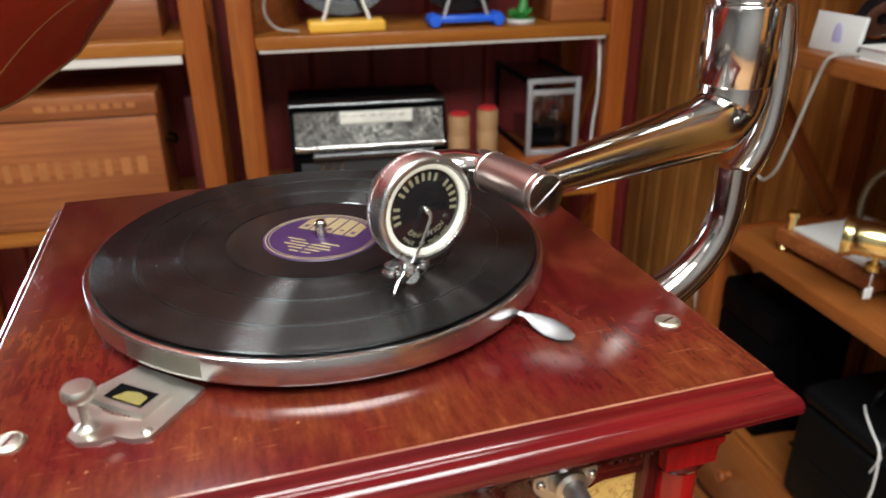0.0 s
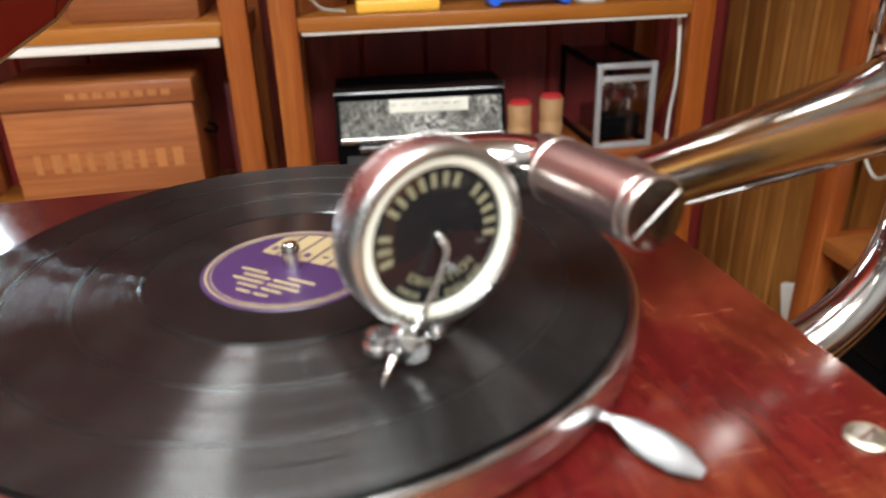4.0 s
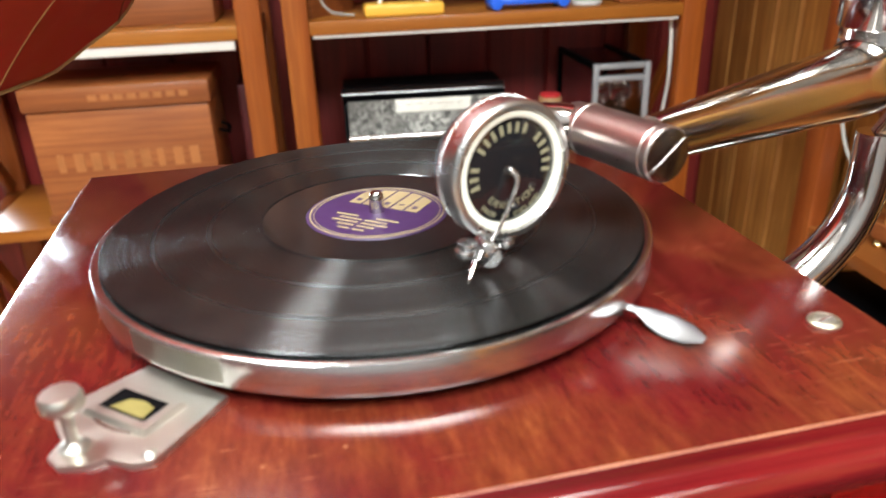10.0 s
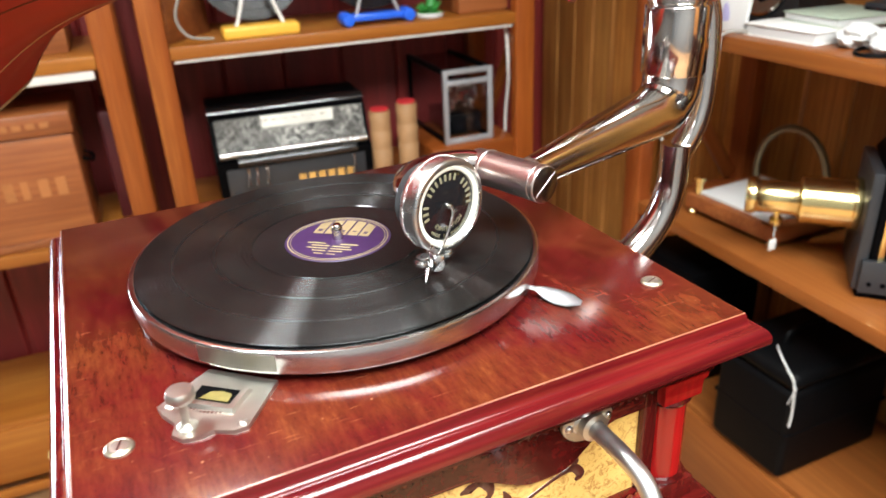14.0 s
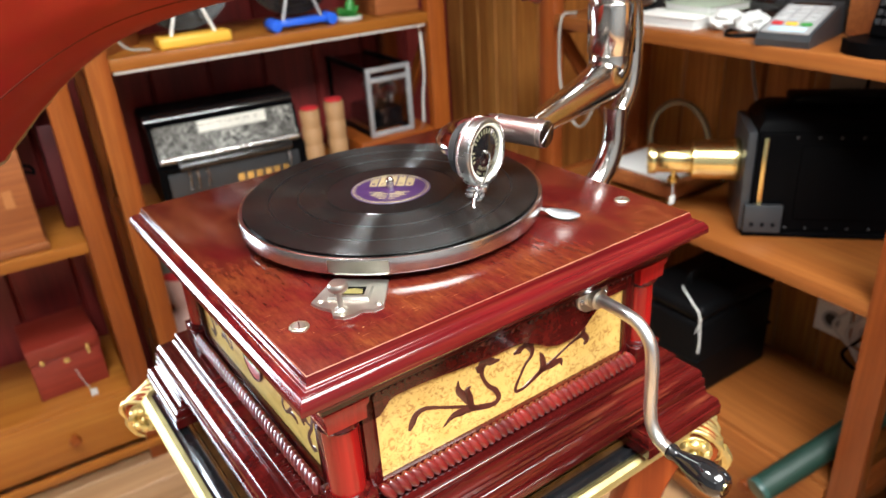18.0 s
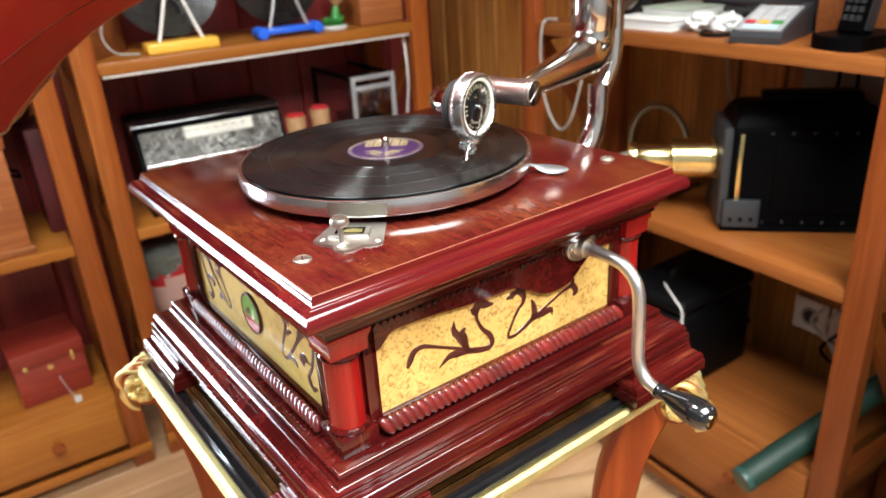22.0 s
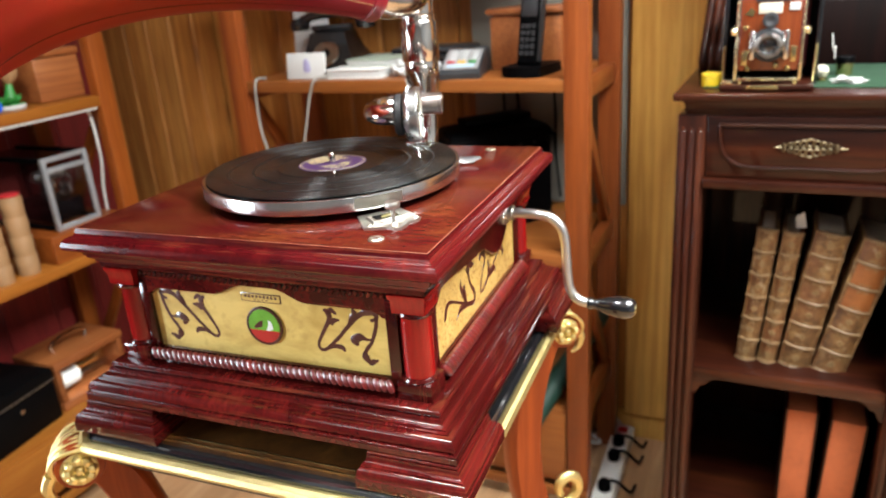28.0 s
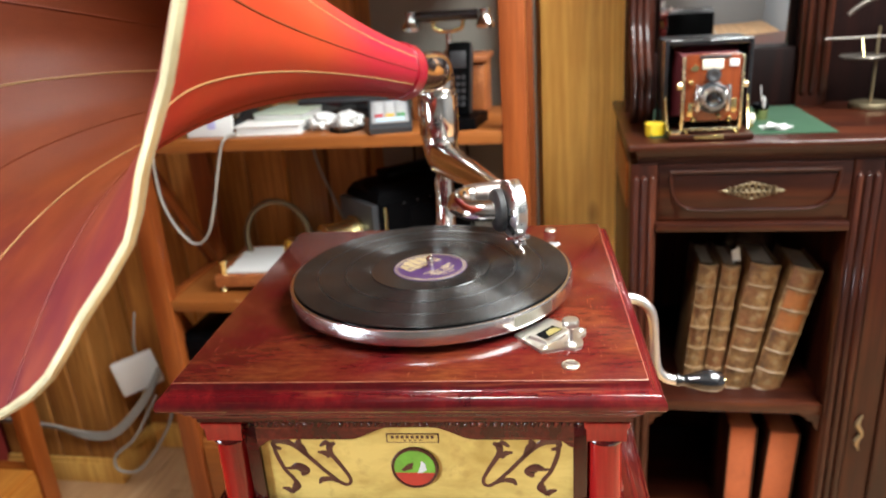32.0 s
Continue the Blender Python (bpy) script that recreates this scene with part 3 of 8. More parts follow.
def bead_of(h, z, r):
    """A half-round bead that stands out from h, going down from z."""
    return [(h + r * math.sin(math.pi * k / 8), z - r + r * math.cos(math.pi * k / 8)) for k in range(1, 9)]


def prism(outline, z0, z1, m=None, bm=None):
    """An outline in x, y (one simple loop) raised from z0 to z1."""
    bm = bm or bmesh.new()
    m = m or Matrix()
    a = [bm.verts.new(m @ Vector((x, y, z0))) for x, y in outline]
    b = [bm.verts.new(m @ Vector((x, y, z1))) for x, y in outline]
    n = len(outline)
    for k in range(n):
        bm.faces.new((a[k], a[(k + 1) % n], b[(k + 1) % n], b[k]))
    bmesh.ops.triangulate(bm, faces=[bm.faces.new(a[::-1]), bm.faces.new(b)])
    return bm


def ribbon(points, widths, thick, m, bm=None, n=7):
    """A flat band of changing width along a curve in x, y, raised by thick; m lays it on its surface."""
    bm = bm or bmesh.new()
    pts = spline([(*p, 0) for p in points], n)
    w = [float(v) for v in np.interp(np.linspace(0, 1, len(pts)), np.linspace(0, 1, len(widths)), widths)]
    rows = []
    for k, p in enumerate(pts):
        d = (pts[min(k + 1, len(pts) - 1)] - pts[max(k - 1, 0)]).normalized()
        s = Vector((-d.y, d.x, 0)) * w[k] / 2
        rows.append([bm.verts.new(m @ (p + s)), bm.verts.new(m @ (p + s * 0.8 + Vector((0, 0, thick)))), bm.verts.new(m @ (p - s * 0.8 + Vector((0, 0, thick)))), bm.verts.new(m @ (p - s))])
    for a, b in zip(rows, rows[1:]):
        for k in range(3):
            bm.faces.new((a[k], b[k], b[k + 1], a[k + 1]))
    bm.faces.new(rows[0])
    bm.faces.new(rows[-1][::-1])
    return bm


# ---------------- room ----------------
E, N, W, S, H = 1.24, 1.6, -3.1, -2.6, 2.6
bm = box(W - 0.1, E + 0.1, S - 0.1, N + 0.1, -0.1, -0.012)
floor = solo("floor", bm, FLOORW, "light oak laminate floor in narrow boards", "floor", kind="structure")
solo("ceiling", box(W - 0.1, E + 0.1, S - 0.1, N + 0.1, H, H + 0.1), CEIL, "plain white plastered ceiling over the shop", "ceiling", kind="structure")
bm = box(-0.9, E + 0.1, N + 0.014, N + 0.1, 0, H)
box(W - 0.1, -1.72, N + 0.014, N + 0.1, 0, H, bm=bm)
box(-1.72, -0.9, N + 0.014, N + 0.1, 0, 0.55, bm=bm)
box(-1.72, -0.9, N + 0.014, N + 0.1, 2.25, H, bm=bm)
wall_north = solo("wall_north", bm, REDWALL, "wall lined with dark red vertical boards", "wall", kind="structure")
wall_east = solo("wall_east", box(E + 0.014, E + 0.1, S, N, 0, H), PANELW, "wall lined with honey pine boards", "wall", kind="structure")
solo("wall_south", box(W - 0.1, E + 0.1, S - 0.1, S, 0, H), DIMWALL, "plain grey wall", "wall", kind="structure")
solo("wall_west", box(W - 0.1, W, S, N, 0, H), DIMWALL, "plain grey wall", "wall", kind="structure")


def window(name, x, y, z, turn, label):
    """A tall two-light window in its opening, facing into the room."""
    win = thing(name, (x, y, z), turn, label, "window", kind="structure")
    for u in (-0.41, -0.02, 0.37):
        part("window_frame", box(u, u + 0.04, 0.02, 0.07, z, z + 1.7, 0.003), WHITE, win)
    for u in (-0.37, 0.02):
        part("pane", box(u, u + 0.35, 0.043, 0.047, z + 0.04, z + 1.66), GLASS, win).visible_shadow = False
        for v in (z, z + 1.66):
            part("window_frame", box(u, u + 0.35, 0.02, 0.07, v, v + 0.04, 0.003), WHITE, win)
    part("window_sill", box(-0.425, 0.425, -0.05, 0.0135, z - 0.035, z - 0.005, 0.004), WHITE, win)


window("window_1", -1.31, N, 0.55, 0, "tall white window in the red boarded wall")

# corner pillar cased in boards
pillar = solo("wall_pillar", box(1.066, E + 0.02, 1.246, N + 0.02, 0, H), PANELW, "boxed corner pillar cased in honey pine boards", "pillar", kind="structure")


def skirting(name, bm, label):
    return solo(name, bm, HONEY, label, "baseboard", kind="structure")


def skirt_bm(x0, x1, y0, y1):
    bm = box(x0, x1, y0, y1, 0, 0.07, 0.002)
    box(x0 + 0.003, x1 - 0.003, y0 + 0.003, y1 - 0.003, 0.068, 0.085, 0.003, bm)
    return bm


skirting("baseboard", skirt_bm(E - 0.014, E + 0.012, -2.6, 1.23), "pine skirting board along the boarded wall")
skirting("baseboard", skirt_bm(1.034, 1.05, 1.214, N), "pine skirting board round the boxed pillar")
skirting("baseboard", skirt_bm(1.05, E, 1.214, 1.23), "pine skirting board round the boxed pillar")

solo("wall_panel", box(E - 0.006, E - 0.0008, -0.05, 0.36, 0.7, 1.9, 0.001), plain("dull_grey_sheet", (0.24, 0.225, 0.19), 0.7, 0, 0, 0.2, 9), "dull grey sheet fixed over the boarded wall", "panel", kind="structure")
solo("wall_pilaster", box(E - 0.03, E - 0.0005, -0.3, -0.062, 0.086, H, 0.002), HONEY, "wide smooth honey pine board on the wall", "panel", kind="structure")

# ---------------- table ----------------
TZ, GR = 0.897, 3.8
table = thing("side_table", (-0.007, 0.013, 0), GR, "side table with scrolled legs, gilt mounts and dark top", "table")


def octagon(h, c):
    return [(-h + c, -h), (h - c, -h), (h, -h + c), (h, h - c), (h - c, h), (-h + c, h), (-h, h - c), (-h, -h + c)]


top = part("tabletop", prism(octagon(0.203, 0.03), TZ - 0.016, TZ - 0.0045), BLACK, table, "black lacquered table top")
part("veneer_panel", prism(octagon(0.189, 0.028), TZ - 0.0045, TZ), VENEER, top, "dark burl veneer panel")
for h in (0.1865, 0.18):
    bm = bmesh.new()
    o, i = octagon(h, 0.027), octagon(h - 0.0014, 0.0265)
    for k in range(8):
        q = [(*o[k], TZ), (*o[(k + 1) % 8], TZ), (*i[(k + 1) % 8], TZ), (*i[k], TZ)]
        vs = [bm.verts.new(Vector(p) + Vector((0, 0, 0.0006))) for p in q] + [bm.verts.new(Vector(p) - Vector((0, 0, 0.0042))) for p in q]
        bm.faces.new(vs[:4])
        bm.faces.new((vs[0], vs[1], vs[5], vs[4]))
        bm.faces.new((vs[2], vs[3], vs[7], vs[6]))
    part("inlay_line", bm, BRASS, top, "thin brass inlay line")


def gilt_rail(h, c):
    """The cast gilt strip that runs round the top: a roll with small leaves on it."""
    o = octagon(h, c)
    bm = bmesh.new()
    for k in range(8):
        a, b = Vector((*o[k], TZ - 0.012)), Vector((*o[(k + 1) % 8], TZ - 0.012))
        n = max(2, int((b - a).length / 0.0085))
        tube([a.lerp(b, j / 6) for j in range(7)], 0.0062, 8, True, bm)
        out = Vector(((b - a).y, -(b - a).x, 0)).normalized()
        for j in range(n):
            p = a.lerp(b, (j + 0.5) / n) + out * 0.0048
            d = (b - a).normalized()
            lathe([(0, -0.005), (0.0013, -0.0025), (0.0016, 0.0005), (0, 0.005)], 6, bm, axis_pose(p, d + Vector((0, 0, 0.5 if j % 2 else -0.5))))
    return bm


def moulding_ring(h, c):
    """A narrow sloped strip just inside the gilt edge."""
    bm = bmesh.new()
    o, i = octagon(h, c), octagon(h - 0.0028, c - 0.0006)
    rows = [[bm.verts.new((*p, z)) for p in q] for q, z in ((o, TZ - 0.0044), (o, TZ - 0.0028), (i, TZ - 0.0012), (i, TZ - 0.0044))]
    for a, b in zip(rows, rows[1:] + rows[:1]):
        for k in range(8):
            bm.faces.new((a[k], a[(k + 1) % 8], b[(k + 1) % 8], b[k]))
    return bm


part("gilt_edge", gilt_rail(0.2075, 0.031), GOLD, table, "cast gilt edging with small leaves")
part("black_bevel", moulding_ring(0.2008, 0.0302), BLACK, table, "black lacquered bevel inside the gilt edge")
part("apron", prism(octagon(0.19, 0.03), TZ - 0.04, TZ - 0.0165), BLACK, table, "black lacquered apron")

# one leg in its own plane: u outwards along the diagonal, v up
LEG_LINE = [(0.272, 0.868), (0.25, 0.836), (0.2355, 0.79), (0.2268, 0.745), (0.2238, 0.7), (0.2275, 0.645), (0.24, 0.58), (0.254, 0.5), (0.262, 0.4), (0.26, 0.28), (0.254, 0.16), (0.262, 0.08), (0.292, 0.03)]
LEG_WIDE = [0.03, 0.039, 0.04, 0.041, 0.041, 0.041, 0.042, 0.042, 0.04, 0.038, 0.036, 0.04, 0.03]


def leg_bm(angle):
    turn = Matrix.Rotation(angle, 4, "Z") @ Matrix.Rotation(math.pi / 2, 4, "X")
    bm = bmesh.new()
    pts = spline([(u, v, 0) for u, v in LEG_LINE], 6)
    w = [float(v) for v in np.interp(np.linspace(0, 1, len(pts)), np.linspace(0, 1, len(LEG_WIDE)), LEG_WIDE)]
    rows = []
    for k, p in enumerate(pts):
        d = (pts[min(k + 1, len(pts) - 1)] - pts[max(k - 1, 0)]).normalized()
        s = Vector((-d.y, d.x, 0)) * w[k] / 2
        t = 0.0185
        rows.append([bm.verts.new(turn @ (p + s * a + Vector((0, 0, t * b)))) for a, b in ((1, 0.8), (1, -0.8), (0.86, -1), (-0.86, -1), (-1, -0.8), (-1, 0.8), (-0.86, 1), (0.86, 1))])
    for a, b in zip(rows, rows[1:]):
        for k in range(8):
            bm.faces.new((a[k], a[(k + 1) % 8], b[(k + 1) % 8], b[k]))
    bm.faces.new(rows[0])
    bm.faces.new(rows[-1][::-1])
    disc_cyl(0.0235, -0.021, 0.021, 28, 0.003, turn @ Matrix.Translation((0.281, 0.863, 0)), bm)
    return bm


def leg_gilt(angle):
    """Gilt strip down the outer edge of the leg, ending in a curl."""
    turn = Matrix.Rotation(angle, 4, "Z") @ Matrix.Rotation(math.pi / 2, 4, "X")
    pts = spline([(u, v, 0) for u, v in LEG_LINE], 6)
    w = [float(v) for v in np.interp(np.linspace(0, 1, len(pts)), np.linspace(0, 1, len(LEG_WIDE)), LEG_WIDE)]
    line = []
    for k, p in enumerate(pts[8:-4]):
        k += 8
        d = (pts[k + 1] - pts[k - 1]).normalized()
        line.append(turn @ (p + Vector((-d.y, d.x, 0)) * (w[k] / 2 + 0.001)))
    bm = tube(line, 0.004, 8)
    curl = [turn @ Vector(p) for p in ((0.236, 0.605, 0), (0.262, 0.583, 0))] + [turn @ Vector((0.292 + 0.024 * math.cos(a) * (1 - (a + 2) / 11), 0.605 + 0.026 * math.sin(a) * (1 - (a + 2) / 11), 0)) for a in np.linspace(-1.9, 3.9, 24)]
    tube(curl, [0.004, 0.007, 0.008, 0.007, 0.005], 8, True, bm)
    return bm


def petal_bm(m, a):
    """One petal of a rosette, at that angle."""
    return lathe([(0, -0.0052), (0.0054, -0.002), (0.0054, 0.0024), (0, 0.0068)], 8, None, m @ Matrix.Translation((0.0108 * math.cos(a), 0.0108 * math.sin(a), 0.0035)) @ Matrix.Rotation(a, 4, "Z") @ Matrix.Rotation(math.pi / 2, 4, "Y"))


def leaf_bm(turn, k):
    """One gilt leaf folded over the scroll at the head of a leg."""
    z, lean, r = -0.0195 + 0.0065 * k, (k - 3) / 3, 0.0246 - 0.001 * (k % 2)
    arc = [turn @ Vector((math.cos(a) * (r + 0.0022 * math.sin(3 * a + 0.4 * k)), math.sin(a) * (r + 0.0022 * math.sin(3 * a + 0.4 * k)), z + 0.005 * lean * math.sin(a))) for a in np.linspace(-0.8 + 0.25 * abs(lean), 2.75 - 0.2 * (k % 2), 16)]
    return tube(arc, [0.0006, 0.0022, 0.0031, 0.0018, 0.003, 0.0017, 0.0028, 0.0014, 0.0006], 8)


for k in range(4):
    ang = math.pi / 4 + k * math.pi / 2
    leg = part("leg", leg_bm(ang), LEGWOOD, table)
    part("gilt_strip", leg_gilt(ang), GOLD, leg, "gilt strip down the leg's edge")
    turn = Matrix.Rotation(ang, 4, "Z") @ Matrix.Rotation(math.pi / 2, 4, "X") @ Matrix.Translation((0.281, 0.863, 0))
    for j in range(7):
        part("gilt_leaf", leaf_bm(turn, j), GOLD, leg, "gilt leaf over the scroll")
    tip = [turn @ Vector(p) for p in ((0.03, -0.012, 0), (0.036, -0.026, 0), (0.031, -0.04, 0), (0.022, -0.045, 0))]
    part("gilt_leaf", tube(spline(tip, 4), [0.006, 0.006, 0.004, 0.0015], 8), GOLD, leg, "gilt leaf tip below the scroll")
    for s in (1, -1):
        m = turn @ Matrix.Translation((0, 0, s * 0.0205)) @ Matrix.Rotation(0 if s > 0 else math.pi, 4, "X")
        part("rosette", lathe([(0, 0.0085), (0.003, 0.008), (0.0045, 0.005), (0.0045, 0.003), (0.0165, 0.003), (0.0176, 0.002), (0.0176, 0), (0, 0)], 20, None, m), GOLD, leg, "gilt rosette")
        for j in range(8):
            part("petal", petal_bm(m, j * math.pi / 4), GOLD, leg, "gilt petal of a rosette")

# ---------------- gramophone ----------------
gram = thing("gramophone", (0, 0, TZ), GR, "red mahogany table gramophone with a red painted horn and nickel arm", "gramophone")
Z = 1.10
lid_edge = [(0.1738, Z), (0.1744, Z - 0.0004), (0.1746, Z - 0.0014)] + turned((0.175, Z - 0.002), (0.1782, Z - 0.0072, -1)) + turned((0.1784, Z - 0.0074), (0.1858, Z - 0.0158, 1), (0.1856, Z - 0.0182), (0.1846, Z - 0.0193), (0.1805, Z - 0.0197))
lid_edge += turned((0.1788, Z - 0.02), (0.1785, Z - 0.0215), (0.1735, Z - 0.0272, 1), (0.1722, Z - 0.0278), (0.1685, Z - 0.0318, -1), (0.1675, Z - 0.0335), (0.1675, Z - 0.0352))
bm = moulding(lid_edge)
for fc in bm.faces:
    top = max(v.co.z for v in fc.verts)
    if len(fc.verts) == 4 and min(v.co.z for v in fc.verts) < Z - 1e-5:
        fc.material_index = 2 if top > Z - 1e-5 else 1
lid = part("lid", bm, [LIDWOOD, EDGEW, ARRIS], gram, "glossy red mahogany lid with an ogee edge, rubbed and scratched", 35)
body = part("body", box(-0.1495, 0.1495, -0.1495, 0.1495, 0.955, Z - 0.036), COLW, gram)
part("frieze", moulding([(0.1655, Z - 0.0353), (0.1655, Z - 0.04), (0.164, Z - 0.0415), (0.1535, Z - 0.0425)], cap=False), MAHOG[0], gram)
prof = [(0.158, 0.9616), (0.1712, 0.9612)] + bead_of(0.1712, 0.9612, 0.0027) + turned((0.1752, 0.9552), (0.1756, 0.954), (0.1798, 0.9504, -1), (0.1808, 0.95), (0.1808, 0.9488), (0.1836, 0.9482), (0.1836, 0.947), (0.1915, 0.938, 1), (0.1902, 0.937), (0.1902, 0.9362), (0.1925, 0.9356))
prof += bead_of(0.1925, 0.9356, 0.001) + [(0.1935, 0.933), (0.1935, 0.9282), (0.1925, 0.927)]
base = part("base_moulding", moulding(prof), MAHOG[0], gram, "stepped mahogany base moulding", 35)


def foot_bm(sx, sy):
    """A moulded bracket foot that wraps one corner."""
    prof = [(0.188, 0.927), (0.1932, 0.9268)] + bead_of(0.1932, 0.9268, 0.0014) + turned((0.1948, 0.9236), (0.1948, 0.9226), (0.1985, 0.9168, -1), (0.1995, 0.9164), (0.1995, 0.9152), (0.2045, 0.9072, 1), (0.2055, 0.9066), (0.2055, TZ))
    inner = 0.118
    bm = bmesh.new()
    rings = []
    for h, z in prof:
        i = inner + (h - 0.188) * -0.7
        rings.append([bm.verts.new((sx * a, sy * b, z)) for a, b in ((i, h), (h, h), (h, i), (0.15, i), (0.15, 0.15), (i, 0.15))])
    for a, b in zip(rings, rings[1:]):
        for k in range(6):
            bm.faces.new((a[k], a[(k + 1) % 6], b[(k + 1) % 6], b[k]))
    bm.faces.new(rings[0])
    bm.faces.new(rings[-1])
    return bm


for sx in (-1, 1):
    for sy in (-1, 1):
        part("bracket_foot", foot_bm(sx, sy), MAHOG[0], gram, smooth=30)
        cx, cy = sx * 0.1475, sy * 0.1475
        col = part("corner_column", lathe([(0, 0.977), (0.0133, 0.977), (0.0129, 1.038), (0, 1.038)], 28, None, Matrix.Translation((cx, cy, 0))), COLW, gram, "turned red mahogany corner column")
        for rr, zz in ((0.0165, 0.9785), (0.0157, 1.0385)):
            part("column_ring", lathe([(0.0127, zz + 0.0025), (rr - 0.001, zz + 0.002), (rr, zz), (rr - 0.001, zz - 0.002), (0.0127, zz - 0.0025)], 28, None, Matrix.Translation((cx, cy, 0))), MAHOG[2], col)
        part("column_block", box(cx - 0.0155, cx + 0.0155, cy - 0.0155, cy + 0.0155, 0.9614, 0.977, 0.0008), MAHOG[2], col)
        part("column_cap", moulding([(0.0165, 1.0575), (0.0165, 1.0545), (0.0148, 1.051), (0.0145, 1.041)], cx, cy), COLW, col)


def face(k):
    """Lays x along, y up on the outside of one face: 0 the badge face, 1 the crank face, 2 and 3 the others."""
    turn = Matrix.Rotation(math.pi / 2 * (k - 1), 4, "Z")
    return turn @ Matrix.Translation((0, -0.1498, 0)) @ Matrix.Rotation(math.pi / 2, 4, "X")


def smooth01(t):
    t = min(1, max(0, t))
    return t * t * (3 - 2 * t)


def crest(u):
    """Lower edge of the apron over the badge: round corners and a raised middle."""
    a = abs(u)
    z = 1.036 + 0.011 * smooth01((0.05 - a) / 0.034)
    return z - 0.007 * smooth01((a - 0.112) / 0.012)


def dip(u):
    """Lower edge of the apron on the crank side, which hangs down round the crank."""
    up = smooth01((u - 0.062) / 0.042)
    z = 1.0405 - 0.0065 * smooth01((u + 0.1) / 0.09) - 0.0195 * smooth01(u / 0.05) * (1 - up) + 0.004 * up
    return z - 0.011 * smooth01((-u - 0.108) / 0.015)


def strip_bm(edge, m, z1=1.056, u0=-0.134, u1=0.134, t=0.006, n=60):
    bm = bmesh.new()
    rows = []
    for k in range(n + 1):
        u = u0 + (u1 - u0) * k / n
        z = edge(u)
        rows.append([bm.verts.new(m @ Vector(p)) for p in ((u, z, 0), (u, z, t * 0.55), (u, z + 0.0018, t), (u, z1, t), (u, z1, 0))])
    for a, b in zip(rows, rows[1:]):
        for j in range(4):
            bm.faces.new((a[j], b[j], b[j + 1], a[j + 1]))
    bm.faces.new(rows[0])
    bm.faces.new(rows[-1][::-1])
    return bm


# strokes of inlay, x along the face and y up; those of the badge face are mirrored about the middle
BADGE, CRANK = [], []
MAIN, LEAF, CURL = [0.003, 0.005, 0.0065, 0.0042, 0.0036, 0.004, 0.0042, 0.003], [0.0025, 0.0075, 0.006, 0.001], [0.002, 0.0058, 0.0035]
BADGE.append(([(-0.107, 1.026), (-0.112, 1.0275), (-0.1128, 1.032), (-0.106, 1.034), (-0.097, 1.03), (-0.087, 1.0204), (-0.073, 1.0045)], [0.003, 0.0045, 0.005, 0.0075, 0.005, 0.0042, 0.0036]))
BADGE.append(([(-0.0745, 1.0062), (-0.061, 0.9935), (-0.0545, 0.9932), (-0.0542, 0.9998), (-0.0615, 1.013), (-0.067, 1.0224), (-0.067, 1.029), (-0.0625, 1.032)], [0.0036, 0.0036, 0.0032, 0.0032, 0.004, 0.0052, 0.0068, 0.003]))
BADGE.append(([(-0.0905, 1.0347), (-0.0925, 1.031), (-0.09, 1.0265), (-0.086, 1.0195)], [0.003, 0.0068, 0.0072, 0.003]))
BADGE.append(([(-0.075, 1.0285), (-0.07, 1.0318), (-0.066, 1.029)], CURL))
BADGE.append(([(-0.0775, 1.0232), (-0.0715, 1.0222), (-0.0685, 1.018)], CURL))
BADGE.append(([(-0.1128, 1.031), (-0.1122, 1.023), (-0.1095, 1.0138), (-0.106, 1.0052), (-0.1012, 0.9988), (-0.0985, 0.9935)], [0.003, 0.004, 0.004, 0.0036, 0.004, 0.003]))
BADGE.append(([(-0.1085, 1.0084), (-0.102, 1.0076), (-0.0955, 1.0092), (-0.09, 1.0055), (-0.093, 1.0008)], [0.002, 0.003, 0.0085, 0.0095, 0.003]))
BADGE.append(([(-0.111, 0.9885), (-0.106, 0.9868), (-0.1035, 0.9835)], CURL))
BADGE.append(([(-0.099, 0.9965), (-0.099, 0.9905), (-0.1038, 0.9835)], [0.003, 0.0085, 0.003]))
BADGE.append(([(-0.063, 0.994), (-0.0692, 0.9973), (-0.0765, 0.9968), (-0.0795, 0.993)], [0.002, 0.0045, 0.006, 0.002]))
CRANK.append(([(-0.0963, 1.003), (-0.0936, 1.0083), (-0.0892, 1.0145), (-0.0803, 1.0152), (-0.0652, 1.0083), (-0.0467, 0.9994), (-0.0331, 0.992)], [0.003, 0.0068, 0.0062, 0.004, 0.0028, 0.0032, 0.005]))
CRANK.append(([(-0.0345, 0.9925), (-0.0204, 0.9885), (-0.0142, 0.9915), (-0.0168, 1.0001), (-0.0237, 1.0077), (-0.0282, 1.0164), (-0.0293, 1.0239), (-0.0255, 1.029)], [0.006, 0.0055, 0.0058, 0.0052, 0.004, 0.0034, 0.005, 0.004]))
CRANK.append(([(-0.0324, 1.028), (-0.0264, 1.0322), (-0.0199, 1.0282), (-0.0119, 1.0262)], [0.004, 0.0085, 0.0075, 0.002]))
CRANK.append(([(-0.0345, 1.03), (-0.0316, 1.0254), (-0.0271, 1.0244)], [0.002, 0.0055, 0.004]))
CRANK.append(([(-0.0413, 0.9961), (-0.0459, 1.0078), (-0.0518, 1.0171), (-0.0514, 1.0255)], LEAF))
CRANK.append(([(-0.0386, 0.9947), (-0.0422, 1.0059), (-0.0438, 1.0132), (-0.0402, 1.0157)], LEAF))
CRANK.append(([(-0.0331, 0.9915), (-0.0498, 0.9961), (-0.0581, 0.9966), (-0.068, 0.9909)], LEAF))
